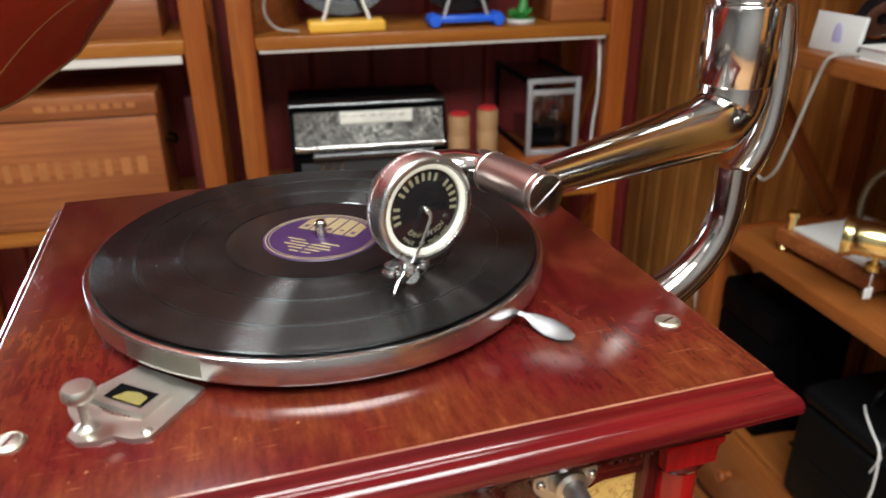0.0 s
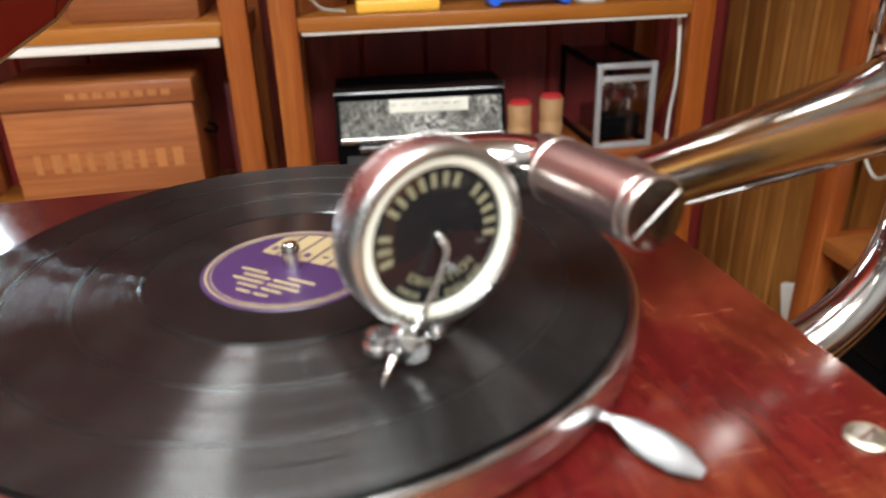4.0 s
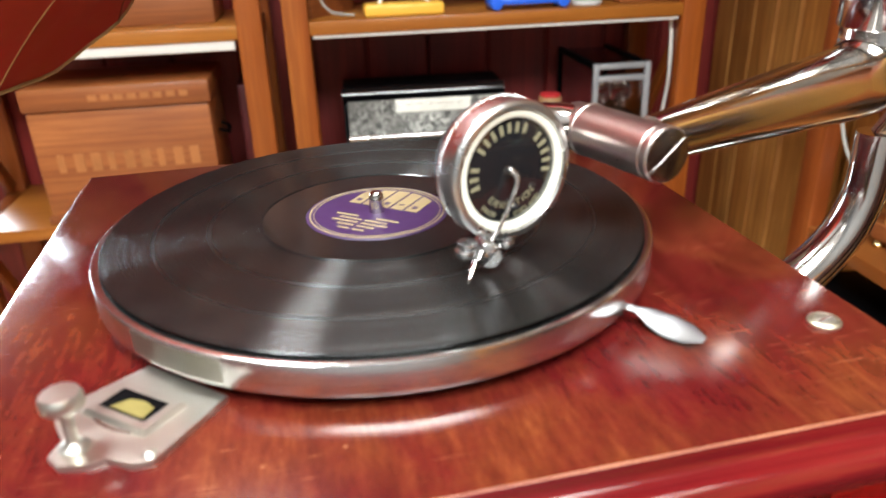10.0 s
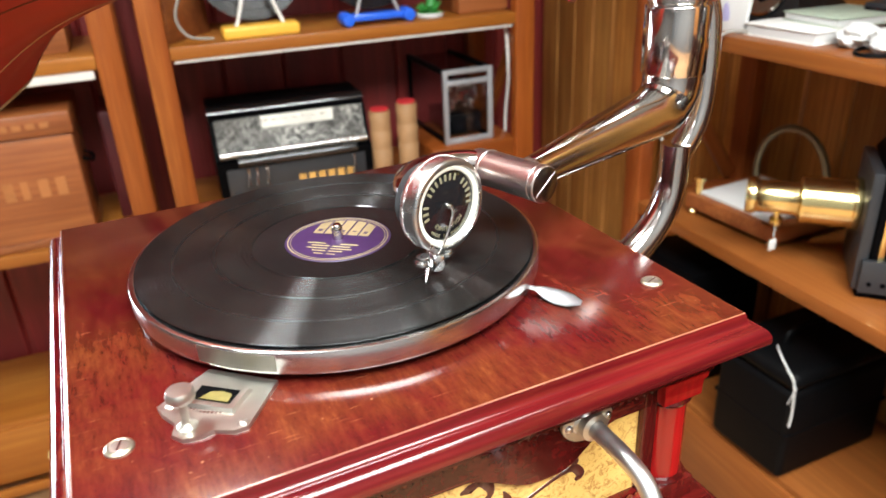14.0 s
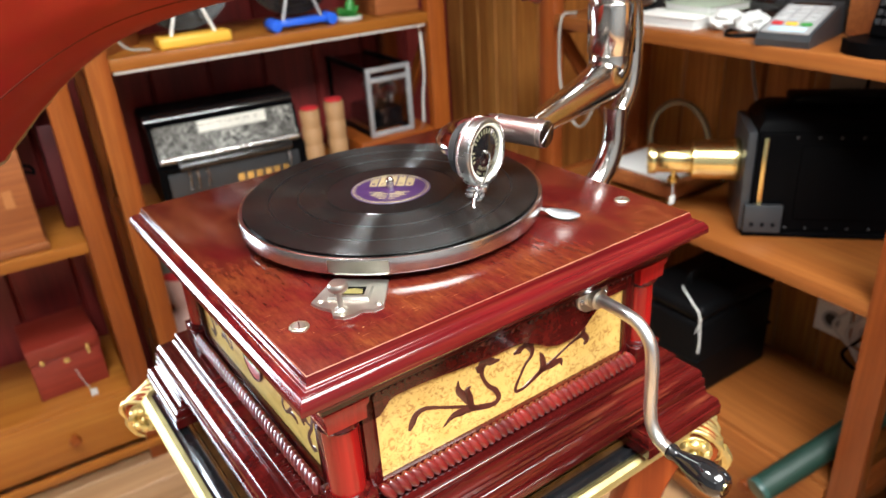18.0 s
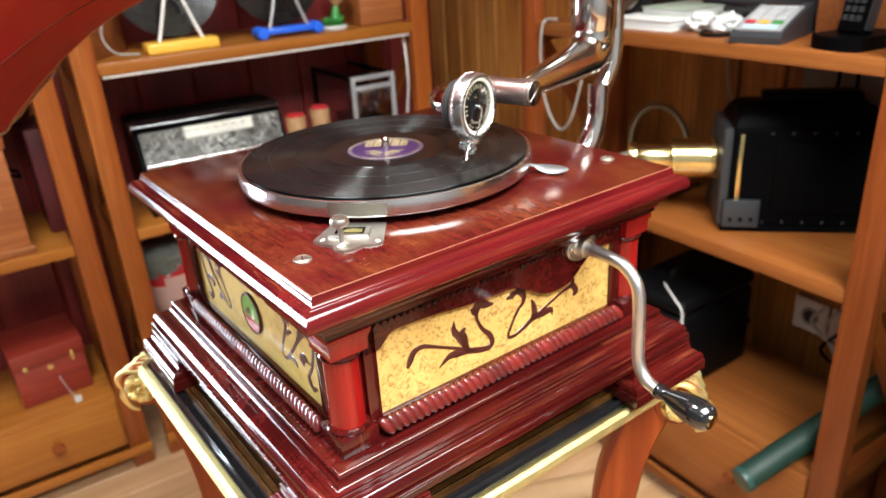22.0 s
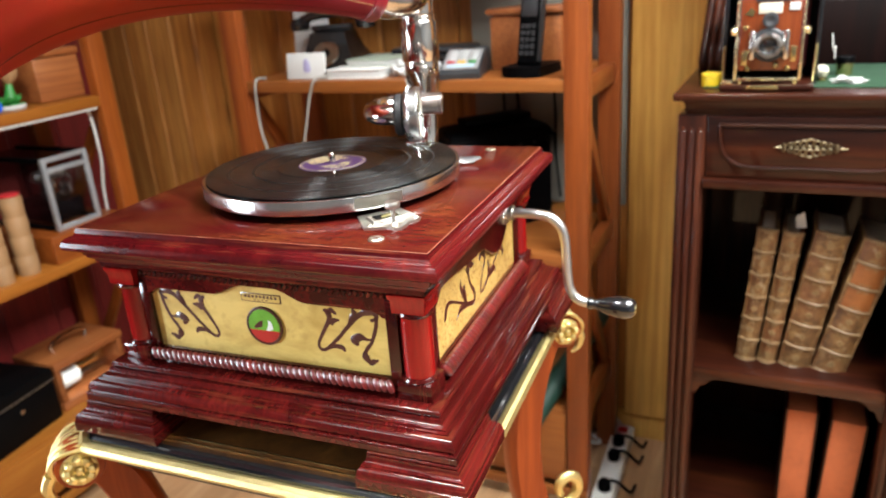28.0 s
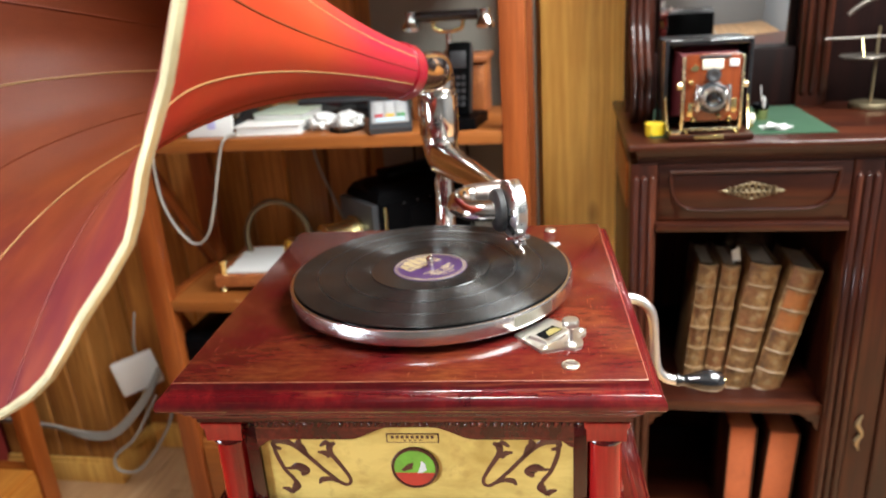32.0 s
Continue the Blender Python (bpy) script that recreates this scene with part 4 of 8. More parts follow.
CRANK.append(([(0.0141, 1.0283), (0.0078, 1.0262), (0.0018, 1.0251)], [0.004, 0.0075, 0.002]))
CRANK.append(([(0.0125, 1.0285), (0.0195, 1.0235), (0.0205, 1.0165), (0.0139, 1.0105), (0.0085, 1.0023), (0.0035, 0.9935), (0.0045, 0.9888), (0.0115, 0.9883)], [0.004, 0.0075, 0.0045, 0.0034, 0.0032, 0.0034, 0.0036, 0.0034]))
CRANK.append(([(0.0105, 0.988), (0.0218, 0.9924), (0.0316, 0.9968), (0.0448, 1.0015), (0.0582, 1.0067), (0.0684, 1.0101), (0.0773, 1.0109), (0.0821, 1.0042), (0.0786, 1.001)], [0.0034, 0.0048, 0.006, 0.0032, 0.0028, 0.0034, 0.0065, 0.007, 0.003]))
CRANK.append(([(0.027, 0.9945), (0.0324, 1.0006), (0.0314, 1.0084), (0.0291, 1.0151)], LEAF))
CRANK.append(([(0.0315, 0.9953), (0.0426, 0.9968), (0.0519, 0.9966), (0.0532, 0.991)], LEAF))
CRANK.append(([(0.073, 1.01), (0.0782, 1.0155), (0.0739, 1.0168)], CURL))
for k, edge in ((0, crest), (1, dip), (2, crest), (3, crest)):
    f = face(k)
    pan = part("front_panel" if k == 0 else "side_panel", box(-0.133, 0.133, 0.972, 1.054, 0.0002, 0.0016, bm=None), MAPLE if k == 0 else BURL, gram, "cream maple panel with dark scroll inlay" if k == 0 else "bird's-eye maple panel with dark scroll inlay", m=f)
    part("panel_apron", strip_bm(edge, f), MAHOG[k % 2], gram, "shaped red mahogany apron over the panel")
    bm = box(-0.134, -0.1235, 0.9612, 1.056, 0.0, 0.006, 0.0006)
    box(0.1235, 0.134, 0.9612, 1.056, 0.0, 0.006, 0.0006, bm)
    box(-0.134, 0.134, 0.9612, 0.9755, 0.0, 0.006, 0.0006, bm)
    part("panel_border", bm, MAHOG[k % 2], gram, m=f)
    for n in range(46):
        u = -0.128 + n * 0.256 / 45
        if n == 0:
            tooth = finish("carved_tooth", box(-0.0014, 0.0014, -0.0024, 0.0024, -0.001, 0.0021, 0.0006, seg=1), MAHOG[0])
        ob = new("carved_tooth", tooth)
        ob.parent = gram
        ob.matrix_local = BASE[gram] @ f @ Matrix.Translation((u, 1.0524, 0.0062)) @ Matrix.Rotation(radians(-28), 4, "Z")
    # twisted bead along the foot of the panel
    n_bead = 42 if k == 0 else 40
    for n in range(n_bead):
        u = -0.128 + (n + 0.5) * 0.256 / n_bead
        if n == 0:
            bead = finish("bead", lathe([(0, -0.008), (0.0023, -0.0072), (0.0037, -0.0042), (0.0042, 0), (0.0037, 0.0042), (0.0023, 0.0072), (0, 0.008)], 14), BEADW)
        ob = new("bead", bead)
        ob.parent = gram
        ob.matrix_local = BASE[gram] @ f @ Matrix.Translation((u, 0.9716, 0.0122)) @ Matrix.Rotation(radians(-24), 4, "X") @ Matrix.Rotation(radians(32), 4, "Z") @ Matrix.Rotation(math.pi / 2, 4, "X") @ Matrix.Scale(0.82 if k == 0 else 1.0, 4)
    lines = CRANK if k in (1, 3) else [(pts if s > 0 else [(-x, y) for x, y in pts], w) for s in (1, -1) for pts, w in BADGE]
    for pts, w in lines:
        part("scroll_inlay", ribbon(pts, w, 0.0005, Matrix.Translation((0, 0, 0.0014))), INLAY, pan, "dark brown inlaid leaf scroll")

f = face(0)
badge = part("badge", lathe([(0, 0), (0.0185, 0), (0.019, 0.001), (0.0185, 0.0024), (0.0172, 0.0026), (0.0168, 0.0018), (0, 0.0018)], 40, None, Matrix.Translation((0, 1.0095, 0.0014))), INLAY, gram, "round enamel maker's badge, green over red", m=f)
half = [(0.0163 * math.cos(a), 0.0163 * math.sin(a)) for a in np.linspace(-0.25, math.pi + 0.25, 24)]
low = [(0.0163 * math.cos(a), 0.0163 * math.sin(a)) for a in np.linspace(math.pi + 0.25, 2 * math.pi - 0.25, 24)]
part("enamel_field", prism(half, 0.0018, 0.0022, Matrix.Translation((0, 1.0095, 0.0014))), BADGEGREEN, badge, "green enamel")
part("enamel_field", prism(low, 0.0018, 0.0022, Matrix.Translation((0, 1.0095, 0.0014))), BADGERED, badge, "red enamel")
part("badge_shape", prism([(-0.011, 1.0085), (-0.009, 1.0068), (-0.002, 1.009), (-0.0005, 1.015), (-0.004, 1.0145)], 0.0036, 0.0039), INLAY, badge, "dark shape")
part("badge_shape", prism([(0.002, 1.0055), (0.0055, 1.0055), (0.0095, 1.008), (0.0085, 1.014), (0.0055, 1.0165), (0.0045, 1.011)], 0.0036, 0.0039), PAPER, badge, "pale shape")
plate = part("name_plate", box(-0.0208, 0.0208, 1.0322, 1.0408, 0.0016, 0.002, 0.0001), INLAY, gram, "small name plate outlined in dark wood", m=f)
part("plate_field", box(-0.0198, 0.0198, 1.0332, 1.0398, 0.002, 0.0023), MAPLE, plate)
for j in range(9):
    u = -0.0158 + j * 0.00395
    part("lettering_bar", box(u - 0.0012, u + 0.0012, 1.0364, 1.039, 0.0023, 0.0025), INLAY, plate)
for j in range(4):
    u = -0.0062 + j * 0.0041
    part("lettering_bar", box(u - 0.0011, u + 0.0011, 1.0343, 1.0352, 0.0023, 0.0025), INLAY, plate)

# screws in the lid
for x, y, a in ((0.1535, -0.12, 20), (-0.1535, -0.122, 70)):
    m = Matrix.Translation((x, y, Z)) @ Matrix.Rotation(radians(a), 4, "Z")
    cup = part("screw_cup", lathe([(0.0066, 0.0), (0.0066, 0.001), (0.0055, 0.0019), (0.0048, 0.0017), (0.0045, 0.001), (0, 0.001)], 24, None, m), AGEDBRASS, gram, "dull brass screw cup")
    bm = disc_cyl(0.0044, 0.0008, 0.0018, 20, 0.0005, m)
    part("screw_head", bm, NICKELPLATE, cup)
    part("screw_slot", box(-0.004, 0.004, -0.0005, 0.0005, 0.0017, 0.002, bm=None), INLAY, cup, m=m)

# turntable
CX, CY = -0.007, -0.004
C = Matrix.Translation((CX, CY, 0))
plat = part("turntable", lathe([(0, 1.112), (0.12, 1.112), (0.1225, 1.1196), (0.1256, 1.1204), (0.1278, 1.1204), (0.1284, 1.1201), (0.1287, 1.1194), (0.1287, 1.1084), (0.1285, 1.1077), (0.128, 1.1073), (0.121, 1.1073), (0, 1.1073)], 128, None, C), RIMSTEEL, gram, "nickel-plated turntable with a bright rim")
part("turntable_felt", disc_cyl(0.119, 1.1121, 1.1202, 64, 0.0, C), BLACKMATT, plat)
part("turntable_boss", disc_cyl(0.03, Z, 1.1072, 32, 0.001, C), NICKELPLATE, plat)
part("spindle", lathe([(0, 1.1335), (0.0022, 1.1332), (0.0034, 1.1315), (0.0036, 1.1295), (0.0036, 1.1205), (0, 1.1205)], 20, None, C), NICKEL, plat, "nickel spindle")

# speed regulator plate
reg = part("regulator_plate", prism([(-0.106, -0.081), (-0.077, -0.109), (-0.0985, -0.1375), (-0.105, -0.1375), (-0.113, -0.1325), (-0.119, -0.134), (-0.127, -0.1325), (-0.131, -0.127), (-0.1285, -0.119), (-0.133, -0.109), (-0.1345, -0.1015), (-0.131, -0.099)], Z, Z + 0.0022), NICKELPLATE, gram, "stamped nickel speed regulator plate")
rm = Matrix.Translation((-0.1075, -0.1085, 0)) @ Matrix.Rotation(radians(-41), 4, "Z")
bm = moulding([(0.0, Z + 0.0042), (0.0022, Z + 0.0042), (0.0034, Z + 0.0022)], ax=0.0115, ay=0.0062)
part("scale_bezel", move(bm, rm), NICKELPLATE, reg)
part("scale_window", box(-0.0105, 0.0105, -0.0052, 0.0052, Z + 0.0043, Z + 0.0047, 0.0), BLACKMATT, reg, "dark scale window", m=rm)
part("scale_dial", prism([(-0.006, -0.0048), (0.0095, -0.0048), (0.0085, 0.0012), (0.003, 0.0025), (-0.003, 0.0012)], Z + 0.0047, Z + 0.005), plain("dull_dial", (0.17, 0.14, 0.045), 0.3, 0, 0.3, 0.5, 300), reg, "yellowed dial", m=rm)
for j in range(9):
    part("lettering_bar", box(-0.0005, 0.0005, -0.0007, 0.0007, Z + 0.0022, Z + 0.0025), INLAY, reg, m=rm @ Matrix.Translation((-0.008 + j * 0.002, -0.0108 + 0.00008 * (j - 4) ** 2, 0)))
part("regulator_screw", lathe([(0, 0), (0.0045, 0), (0.005, 0.0008), (0.0026, 0.0022), (0.0019, 0.0035), (0.0019, 0.0145), (0.0055, 0.0152), (0.0066, 0.0165), (0.0066, 0.0195), (0.0058, 0.021), (0, 0.0213)], 24, None, Matrix.Translation((-0.1235, -0.124, Z + 0.002))), NICKELPLATE, gram, "nickel regulating screw with a milled head")
for x, y in ((-0.1285, -0.104), (-0.1, -0.1335)):
    part("rivet", lathe([(0, 0.0014), (0.0018, 0.001), (0.0026, 0)], 12, None, Matrix.Translation((x, y, Z + 0.0022))), NICKELPLATE, reg)
bm = bmesh.new()
for n in range(9):
    a = radians(-143 + n * 2.5)
    for z, r in ((1.1092, 0.1289), (1.1188, 0.1289)):
        bm.verts.new((CX + r * math.cos(a), CY + r * math.sin(a), z))
bm.verts.ensure_lookup_table()
for n in range(8):
    bm.faces.new([bm.verts[2 * n], bm.verts[2 * n + 2], bm.verts[2 * n + 3], bm.verts[2 * n + 1]])
bmesh.ops.solidify(bm, geom=bm.faces[:], thickness=-0.0006)
part("rim_plate", bm, NICKELPLATE, plat, "yellowed plate on the rim")

# brake lever, spoon shaped
lp = spline([(0.069, -0.094, 1.1075), (0.0765, -0.1, 1.109), (0.083, -0.103, 1.1065), (0.088, -0.109, 1.1045), (0.0925, -0.118, 1.1045), (0.0955, -0.1275, 1.106)], 6)
part("brake_lever", tube(lp, [0.0014, 0.0014, 0.0016, 0.0042, 0.0054, 0.0047, 0.0016], 20, True, None, (1.0, 0.16)), LEVERSTEEL, gram, "spoon-shaped steel brake lever")

# bracket and horn elbow
PX, PY = 0.2775, 0.0115
brk = spline([(0.155, PY, 1.018), (0.19, PY, 1.02), (0.222, PY, 1.027), (0.247, PY, 1.038), (0.266, PY, 1.053), (0.28, PY, 1.072), (0.287, PY, 1.093), (0.2885, PY, 1.112), (0.2885, PY, 1.131)], 6)
brk_part = part("horn_bracket", tube(brk, [0.0165, 0.016, 0.0152, 0.0143, 0.0135, 0.0128, 0.0122, 0.0122, 0.0122], 20, True), NICKEL, gram, "curved nickel-plated horn bracket")
part("bracket_neck", tube(spline([(0.286, PY, 1.113), (0.293, PY, 1.123), (0.303, PY, 1.137), (0.31, PY, 1.153), (0.3125, PY, 1.172), (0.3125, PY, 1.2), (0.31, PY, 1.225), (0.306, PY, 1.241)], 6), [0.0105, 0.0108, 0.0102, 0.0098, 0.0095, 0.0095, 0.0095, 0.009], 20, True), NICKEL, brk_part, "offset neck of the bracket beside the sleeve")
part("bracket_flange", disc_cyl(0.03, 0, 0.005, 28, 0.001, axis_pose((0.1497, PY, 1.018), (1, 0, 0))), NICKELPLATE, gram)
sleeve = part("swivel_sleeve", lathe([(0.0235, 1.19), (0.0245, 1.1912), (0.0245, 1.2395), (0.0238, 1.2408), (0.0215, 1.241), (0.0215, 1.2425), (0.0228, 1.2432), (0.0228, 1.2462), (0.0215, 1.247), (0.0222, 1.249), (0.0222, 1.253), (0, 1.253), (0, 1.19)], 40, None, Matrix.Translation((PX, PY, 0))), NICKEL, gram, "polished nickel swivel sleeve")
# tone arm: soundbox, gooseneck, hinge and tapered arm
SN = Vector((math.cos(radians(-74)), math.sin(radians(-74)), 0))
SP = Vector((-SN.y, SN.x, 0))
FN = Matrix.Rotation(radians(2), 3, "Z") @ SN
SB = Vector((0.0328, -0.0818, 1.1648))
HB = SB + SP * 0.06 + SN * 0.022
A0, A1 = HB - SN * 0.02 + SP * 0.01, Vector((0.253, 0.0035, 1.1632))
arm_line = [A0.lerp(A1, k / 10) for k in range(11)] + spline([(0.263, 0.007, 1.1646), (0.2725, 0.0103, 1.1707), (PX, PY, 1.182), (PX, PY, 1.2)], 4)
arm = part("tone_arm", tube(arm_line, [0.0098 + 0.0108 * k / 10 for k in range(11)] + [0.0216 + 0.0012 * k / 12 for k in range(13)], 32), NICKEL, gram, "tapered nickel-plated tone arm")
hinge = part("hinge_barrel", lathe([(0, 0.0), (0.0108, 0.0), (0.0115, 0.0007), (0.0115, 0.004), (0.0108, 0.0045), (0.0113, 0.005), (0.0113, 0.0448), (0.0118, 0.0453), (0.0118, 0.0466), (0.0108, 0.0472), (0.0106, 0.056), (0, 0.056)], 32, None, axis_pose(HB, -SN)), TARNNICKEL, arm, "tarnished nickel hinge barrel")
hm = axis_pose(HB, SN)
part("hinge_cap", disc_cyl(0.0109, -0.0006, 0.0006, 32, 0.0004), metal("tarnished_steel", (0.3, 0.28, 0.27), 0.18, 0.15, 80), hinge, "tarnished end cap", m=hm)
part("hinge_slot", box(-0.0103, 0.0103, -0.0005, 0.0005, 0.0003, 0.0008), NICKEL, hinge, "screw slot", m=hm @ Matrix.Rotation(radians(35), 4, "Z"))
loop = [SB - SN * 0.01, SB - SN * 0.016] + [SB - SN * (0.022 + 0.026 * math.sin(a)) + SP * (0.03 - 0.03 * math.cos(a)) for a in np.linspace(0, math.pi, 11)] + [SB + SP * 0.06 - SN * 0.012, SB + SP * 0.06]
part("gooseneck", tube(loop, 0.0102, 20), NICKEL, arm, "U-shaped nickel gooseneck")
sm = axis_pose(SB, FN) @ Matrix.Scale(0.845, 4)
sbox = part("soundbox", lathe([(0, -0.0135), (0.0185, -0.0135), (0.026, -0.012), (0.0305, -0.009), (0.0318, -0.0075), (0.0318, 0.004), (0.0314, 0.0055), (0.03, 0.0065), (0.028, 0.0066), (0.0272, 0.0052), (0.0272, 0.0025), (0, 0.0025)], 64, None, sm), ALU, arm, "round nickel soundbox with a black diaphragm")
bm = bmesh.new()
for k in range(110):
    a = 2 * math.pi * k / 110
    lathe([(0, -0.003), (0.0005, -0.0024), (0.0005, -0.0004), (0, 0.0)], 4, bm, sm @ Matrix.Translation((0.0317 * math.cos(a), 0.0317 * math.sin(a), -0.0045)))
tagged(part("knurling", bm, ALU, sbox, "milled edge"), kind="stuff")
part("flange", lathe([(0, -0.0245), (0.0165, -0.0245), (0.0215, -0.0235), (0.0242, -0.021), (0.0246, -0.0145), (0.022, -0.0136), (0, -0.0136)], 48, None, sm), RUBBER, sbox, "black rubber flange")
part("gasket", lathe([(0.0274, 0.0046), (0.0271, 0.0056), (0.0256, 0.0057), (0.024, 0.0048), (0.0237, 0.0026)], 64, None, sm), CREAMRING, sbox, "white gasket ring")
dia = part("diaphragm", disc_cyl(0.0238, 0.0026, 0.0036, 64, 0.0003, sm), BLACK, sbox, "black diaphragm with gold lettering")
GILTINK = plain("gilt_ink", (0.17, 0.155, 0.095), 0.5, 0, 0, 0.1)


def arc_bars(n, r, a0, a1, h, skip=()):
    for j in range(n):
        if j in skip:
            continue
        a = radians(a0 + (a1 - a0) * (j + 0.5) / n)
        w = abs(radians(a1 - a0)) * r / n * 0.42
        mm = sm @ Matrix.Rotation(a, 4, "Z") @ Matrix.Translation((r, 0, 0.0036))
        part("lettering_bar", box(-h / 2, h / 2, -w / 2, w / 2, 0, 0.0002), GILTINK, dia, m=mm)


arc_bars(17, 0.0195, 200, -14, 0.0046, (3, 11))


def arc_text(words, r, a0, a1, size):
    """Letters along an arc, standing with their feet outwards."""
    for j, ch in enumerate(words):
        if ch == " ":
            continue
        cu = bpy.data.curves.new("letter", "FONT")
        cu.body, cu.size, cu.align_x, cu.align_y, cu.extrude = ch, size, "CENTER", "CENTER", 0.0001
        tmp = bpy.data.objects.new("letter", cu)
        me = bpy.data.meshes.new_from_object(tmp)
        bpy.data.objects.remove(tmp)
        me.materials.append(GILTINK)
        ob = new("lettering", me)
        ob.parent = dia
        a = radians(a0 + (a1 - a0) * (j + 0.5) / len(words))
        ob.matrix_local = sm @ Matrix.Rotation(a, 4, "Z") @ Matrix.Translation((r, 0, 0.0038)) @ Matrix.Rotation(math.pi / 2, 4, "Z")


arc_text("EXHIBITION", 0.0158, 222, 318, 0.0044)
arc_text("MADE IN ENGLAND", 0.0208, 222, 318, 0.0032)
part("diaphragm_screw", lathe([(0, 0.0075), (0.0014, 0.0072), (0.002, 0.006), (0.002, 0.0036), (0, 0.0036)], 14, None, sm), NICKEL, sbox)
DN = Vector((0, 0, -math.cos(radians(20)))) - SP * math.sin(radians(20))
K = 0.865
bar = spline([SB + SN * K * 0.007, SB + SN * K * 0.0085 + DN * K * 0.005 + SP * K * 0.0015, SB + SN * K * 0.0085 + DN * K * 0.02, SB + SN * K * 0.005 + DN * K * 0.031, SB + SN * K * 0.002 + DN * K * 0.036], 6)
part("stylus_bar", tube(bar, [0.0012, 0.0009, 0.0008, 0.001, 0.0022], 10), STEEL, sbox, "thin nickel stylus bar")
part("stylus_mount", box(-0.0115, 0.0115, -0.0025, 0.0025, -0.0018, 0.0018, 0.0006), STEEL, sbox, "stylus pivot mount", m=axis_pose(SB + DN * K * 0.033 + SN * K * 0.001, DN) @ Matrix.Rotation(radians(26), 4, "Z"))
for s in (-1, 1):
    for d in (0.0, 0.0038):
        part("pivot_screw", disc_cyl(0.0038, -0.0012, 0.0012, 16, 0.0003, Matrix.Translation(SB + DN * K * (0.0318 + d) + SP * s * K * 0.0105 + SN * K * 0.002)), STEEL, sbox)
chuck = SB + DN * K * 0.0385 - SN * K * 0.001
NT = Vector((0.0138, -0.0925, 1.1229))
part("needle_chuck", box(-0.0026, 0.0026, -0.0026, 0.0026, -0.0062, 0.0045, 0.0005), STEEL, sbox, "needle chuck", m=axis_pose(chuck, NT - chuck))
knob_at, KA = chuck + (NT - chuck).normalized() * 0.0035 + SP * 0.0058, SN * 0.85 - SP * 0.5
part("screw_boss", tube([chuck + (NT - chuck).normalized() * 0.002, knob_at], 0.0021, 10), STEEL, sbox)
knob = part("needle_screw", disc_cyl(0.0046, -0.0018, 0.0022, 28, 0.0006, axis_pose(knob_at, KA)), STEEL, sbox, "milled needle screw")
part("screw_slot", box(-0.0042, 0.0042, -0.0004, 0.0004, 0.0021, 0.0024), RUBBER, knob, "dark slot", m=axis_pose(knob_at, KA) @ Matrix.Rotation(radians(50), 4, "Z"))
part("needle", lathe([(0, 0.0), (0.0006, 0.003), (0.0014, 0.009), (0.0012, 0.016), (0, 0.016)][::1], 10, None, axis_pose(NT, chuck - NT)), NICKEL, sbox, "steel needle")

# crank
ESC = axis_pose((0.0796, -0.1566, 1.05), (0, -1, 0))
esc = part("crank_escutcheon", lathe([(0, 0.0046), (0.0075, 0.0046), (0.0082, 0.0036), (0.0122, 0.0032), (0.0128, 0.0024), (0.0128, 0)], 36, None, ESC @ Matrix.Diagonal((1.32, 1.0, 1, 1))), NICKELPLATE, gram, "oval nickel escutcheon for the crank")
for s in (-1, 1):
    part("screw_head", lathe([(0, 0.0052), (0.0016, 0.005), (0.0026, 0.0038), (0.0028, 0.003)], 14, None, ESC @ Matrix.Translation((s * 0.0132, 0, 0))), STEEL, esc)
crank = part("crank", tube([(0.0796, -0.15, 1.05)] + spline([(0.0796, -0.17, 1.05), (0.0793, -0.192, 1.0495), (0.079, -0.207, 1.0465), (0.0785, -0.2185, 1.036), (0.078, -0.2225, 1.02), (0.077, -0.224, 1.0), (0.076, -0.2255, 0.98), (0.0755, -0.2285, 0.9665), (0.0752, -0.2365, 0.957), (0.075, -0.248, 0.9535)], 6), 0.0052, 16), CRANKSTEEL, gram, "bent nickel crank")
part("crank_collar", lathe([(0.0052, 0), (0.0085, 0.0005), (0.0085, 0.007), (0.0055, 0.008)], 20, None, axis_pose((0.0796, -0.1592, 1.05), (0, -1, 0))), NICKELPLATE, crank)
part("crank_handle", lathe([(0, 0), (0.0062, 0), (0.0068, 0.002), (0.0062, 0.0045), (0.0052, 0.007), (0.0068, 0.0135), (0.0095, 0.022), (0.0116, 0.032), (0.0118, 0.04), (0.0102, 0.047), (0.0072, 0.0498), (0, 0.0498)], 28, None, axis_pose((0.075, -0.247, 0.9538), (0, -1, -0.04))), BLACK, crank, "black lacquered pear-shaped crank handle")
part("handle_screw", lathe([(0.0052, 0.0494), (0.0052, 0.0508), (0, 0.0512)], 18, None, axis_pose((0.075, -0.247, 0.9538), (0, -1, -0.04))), BRASS, crank)

# horn: eight petals that flare to a scalloped gilt rim
HA, HE, HL, HR = radians(150.2), radians(15.95), 0.577, 0.2917
HD = Vector((math.cos(HE) * math.cos(HA), math.cos(HE) * math.sin(HA), math.sin(HE)))
H0 = Vector((0.2763, 0.001, 1.2539))
hm = axis_pose(H0, HD)
PETALS, SUB = 12, 8


def flare(u):
    return 0.0265 + (HR - 0.0265) * (0.62 * u**2.3 + 0.38 * u**7)


def horn_point(a, u, off=0.0):
    """a: angle, u: 0 at the elbow, 1 at the rim."""
    q = (a / (2 * math.pi) * PETALS) % 1.0
    lobe = 0.5 - 0.5 * math.cos(2 * math.pi * q)
    r = flare(u) * (1 + 0.035 * smooth01((u - 0.25) / 0.75) * (lobe - 0.6)) + off
    z = HL * u - 0.012 * smooth01((u - 0.75) / 0.25) * (1 - lobe) ** 2
    return Vector((r * math.cos(a), r * math.sin(a), z))


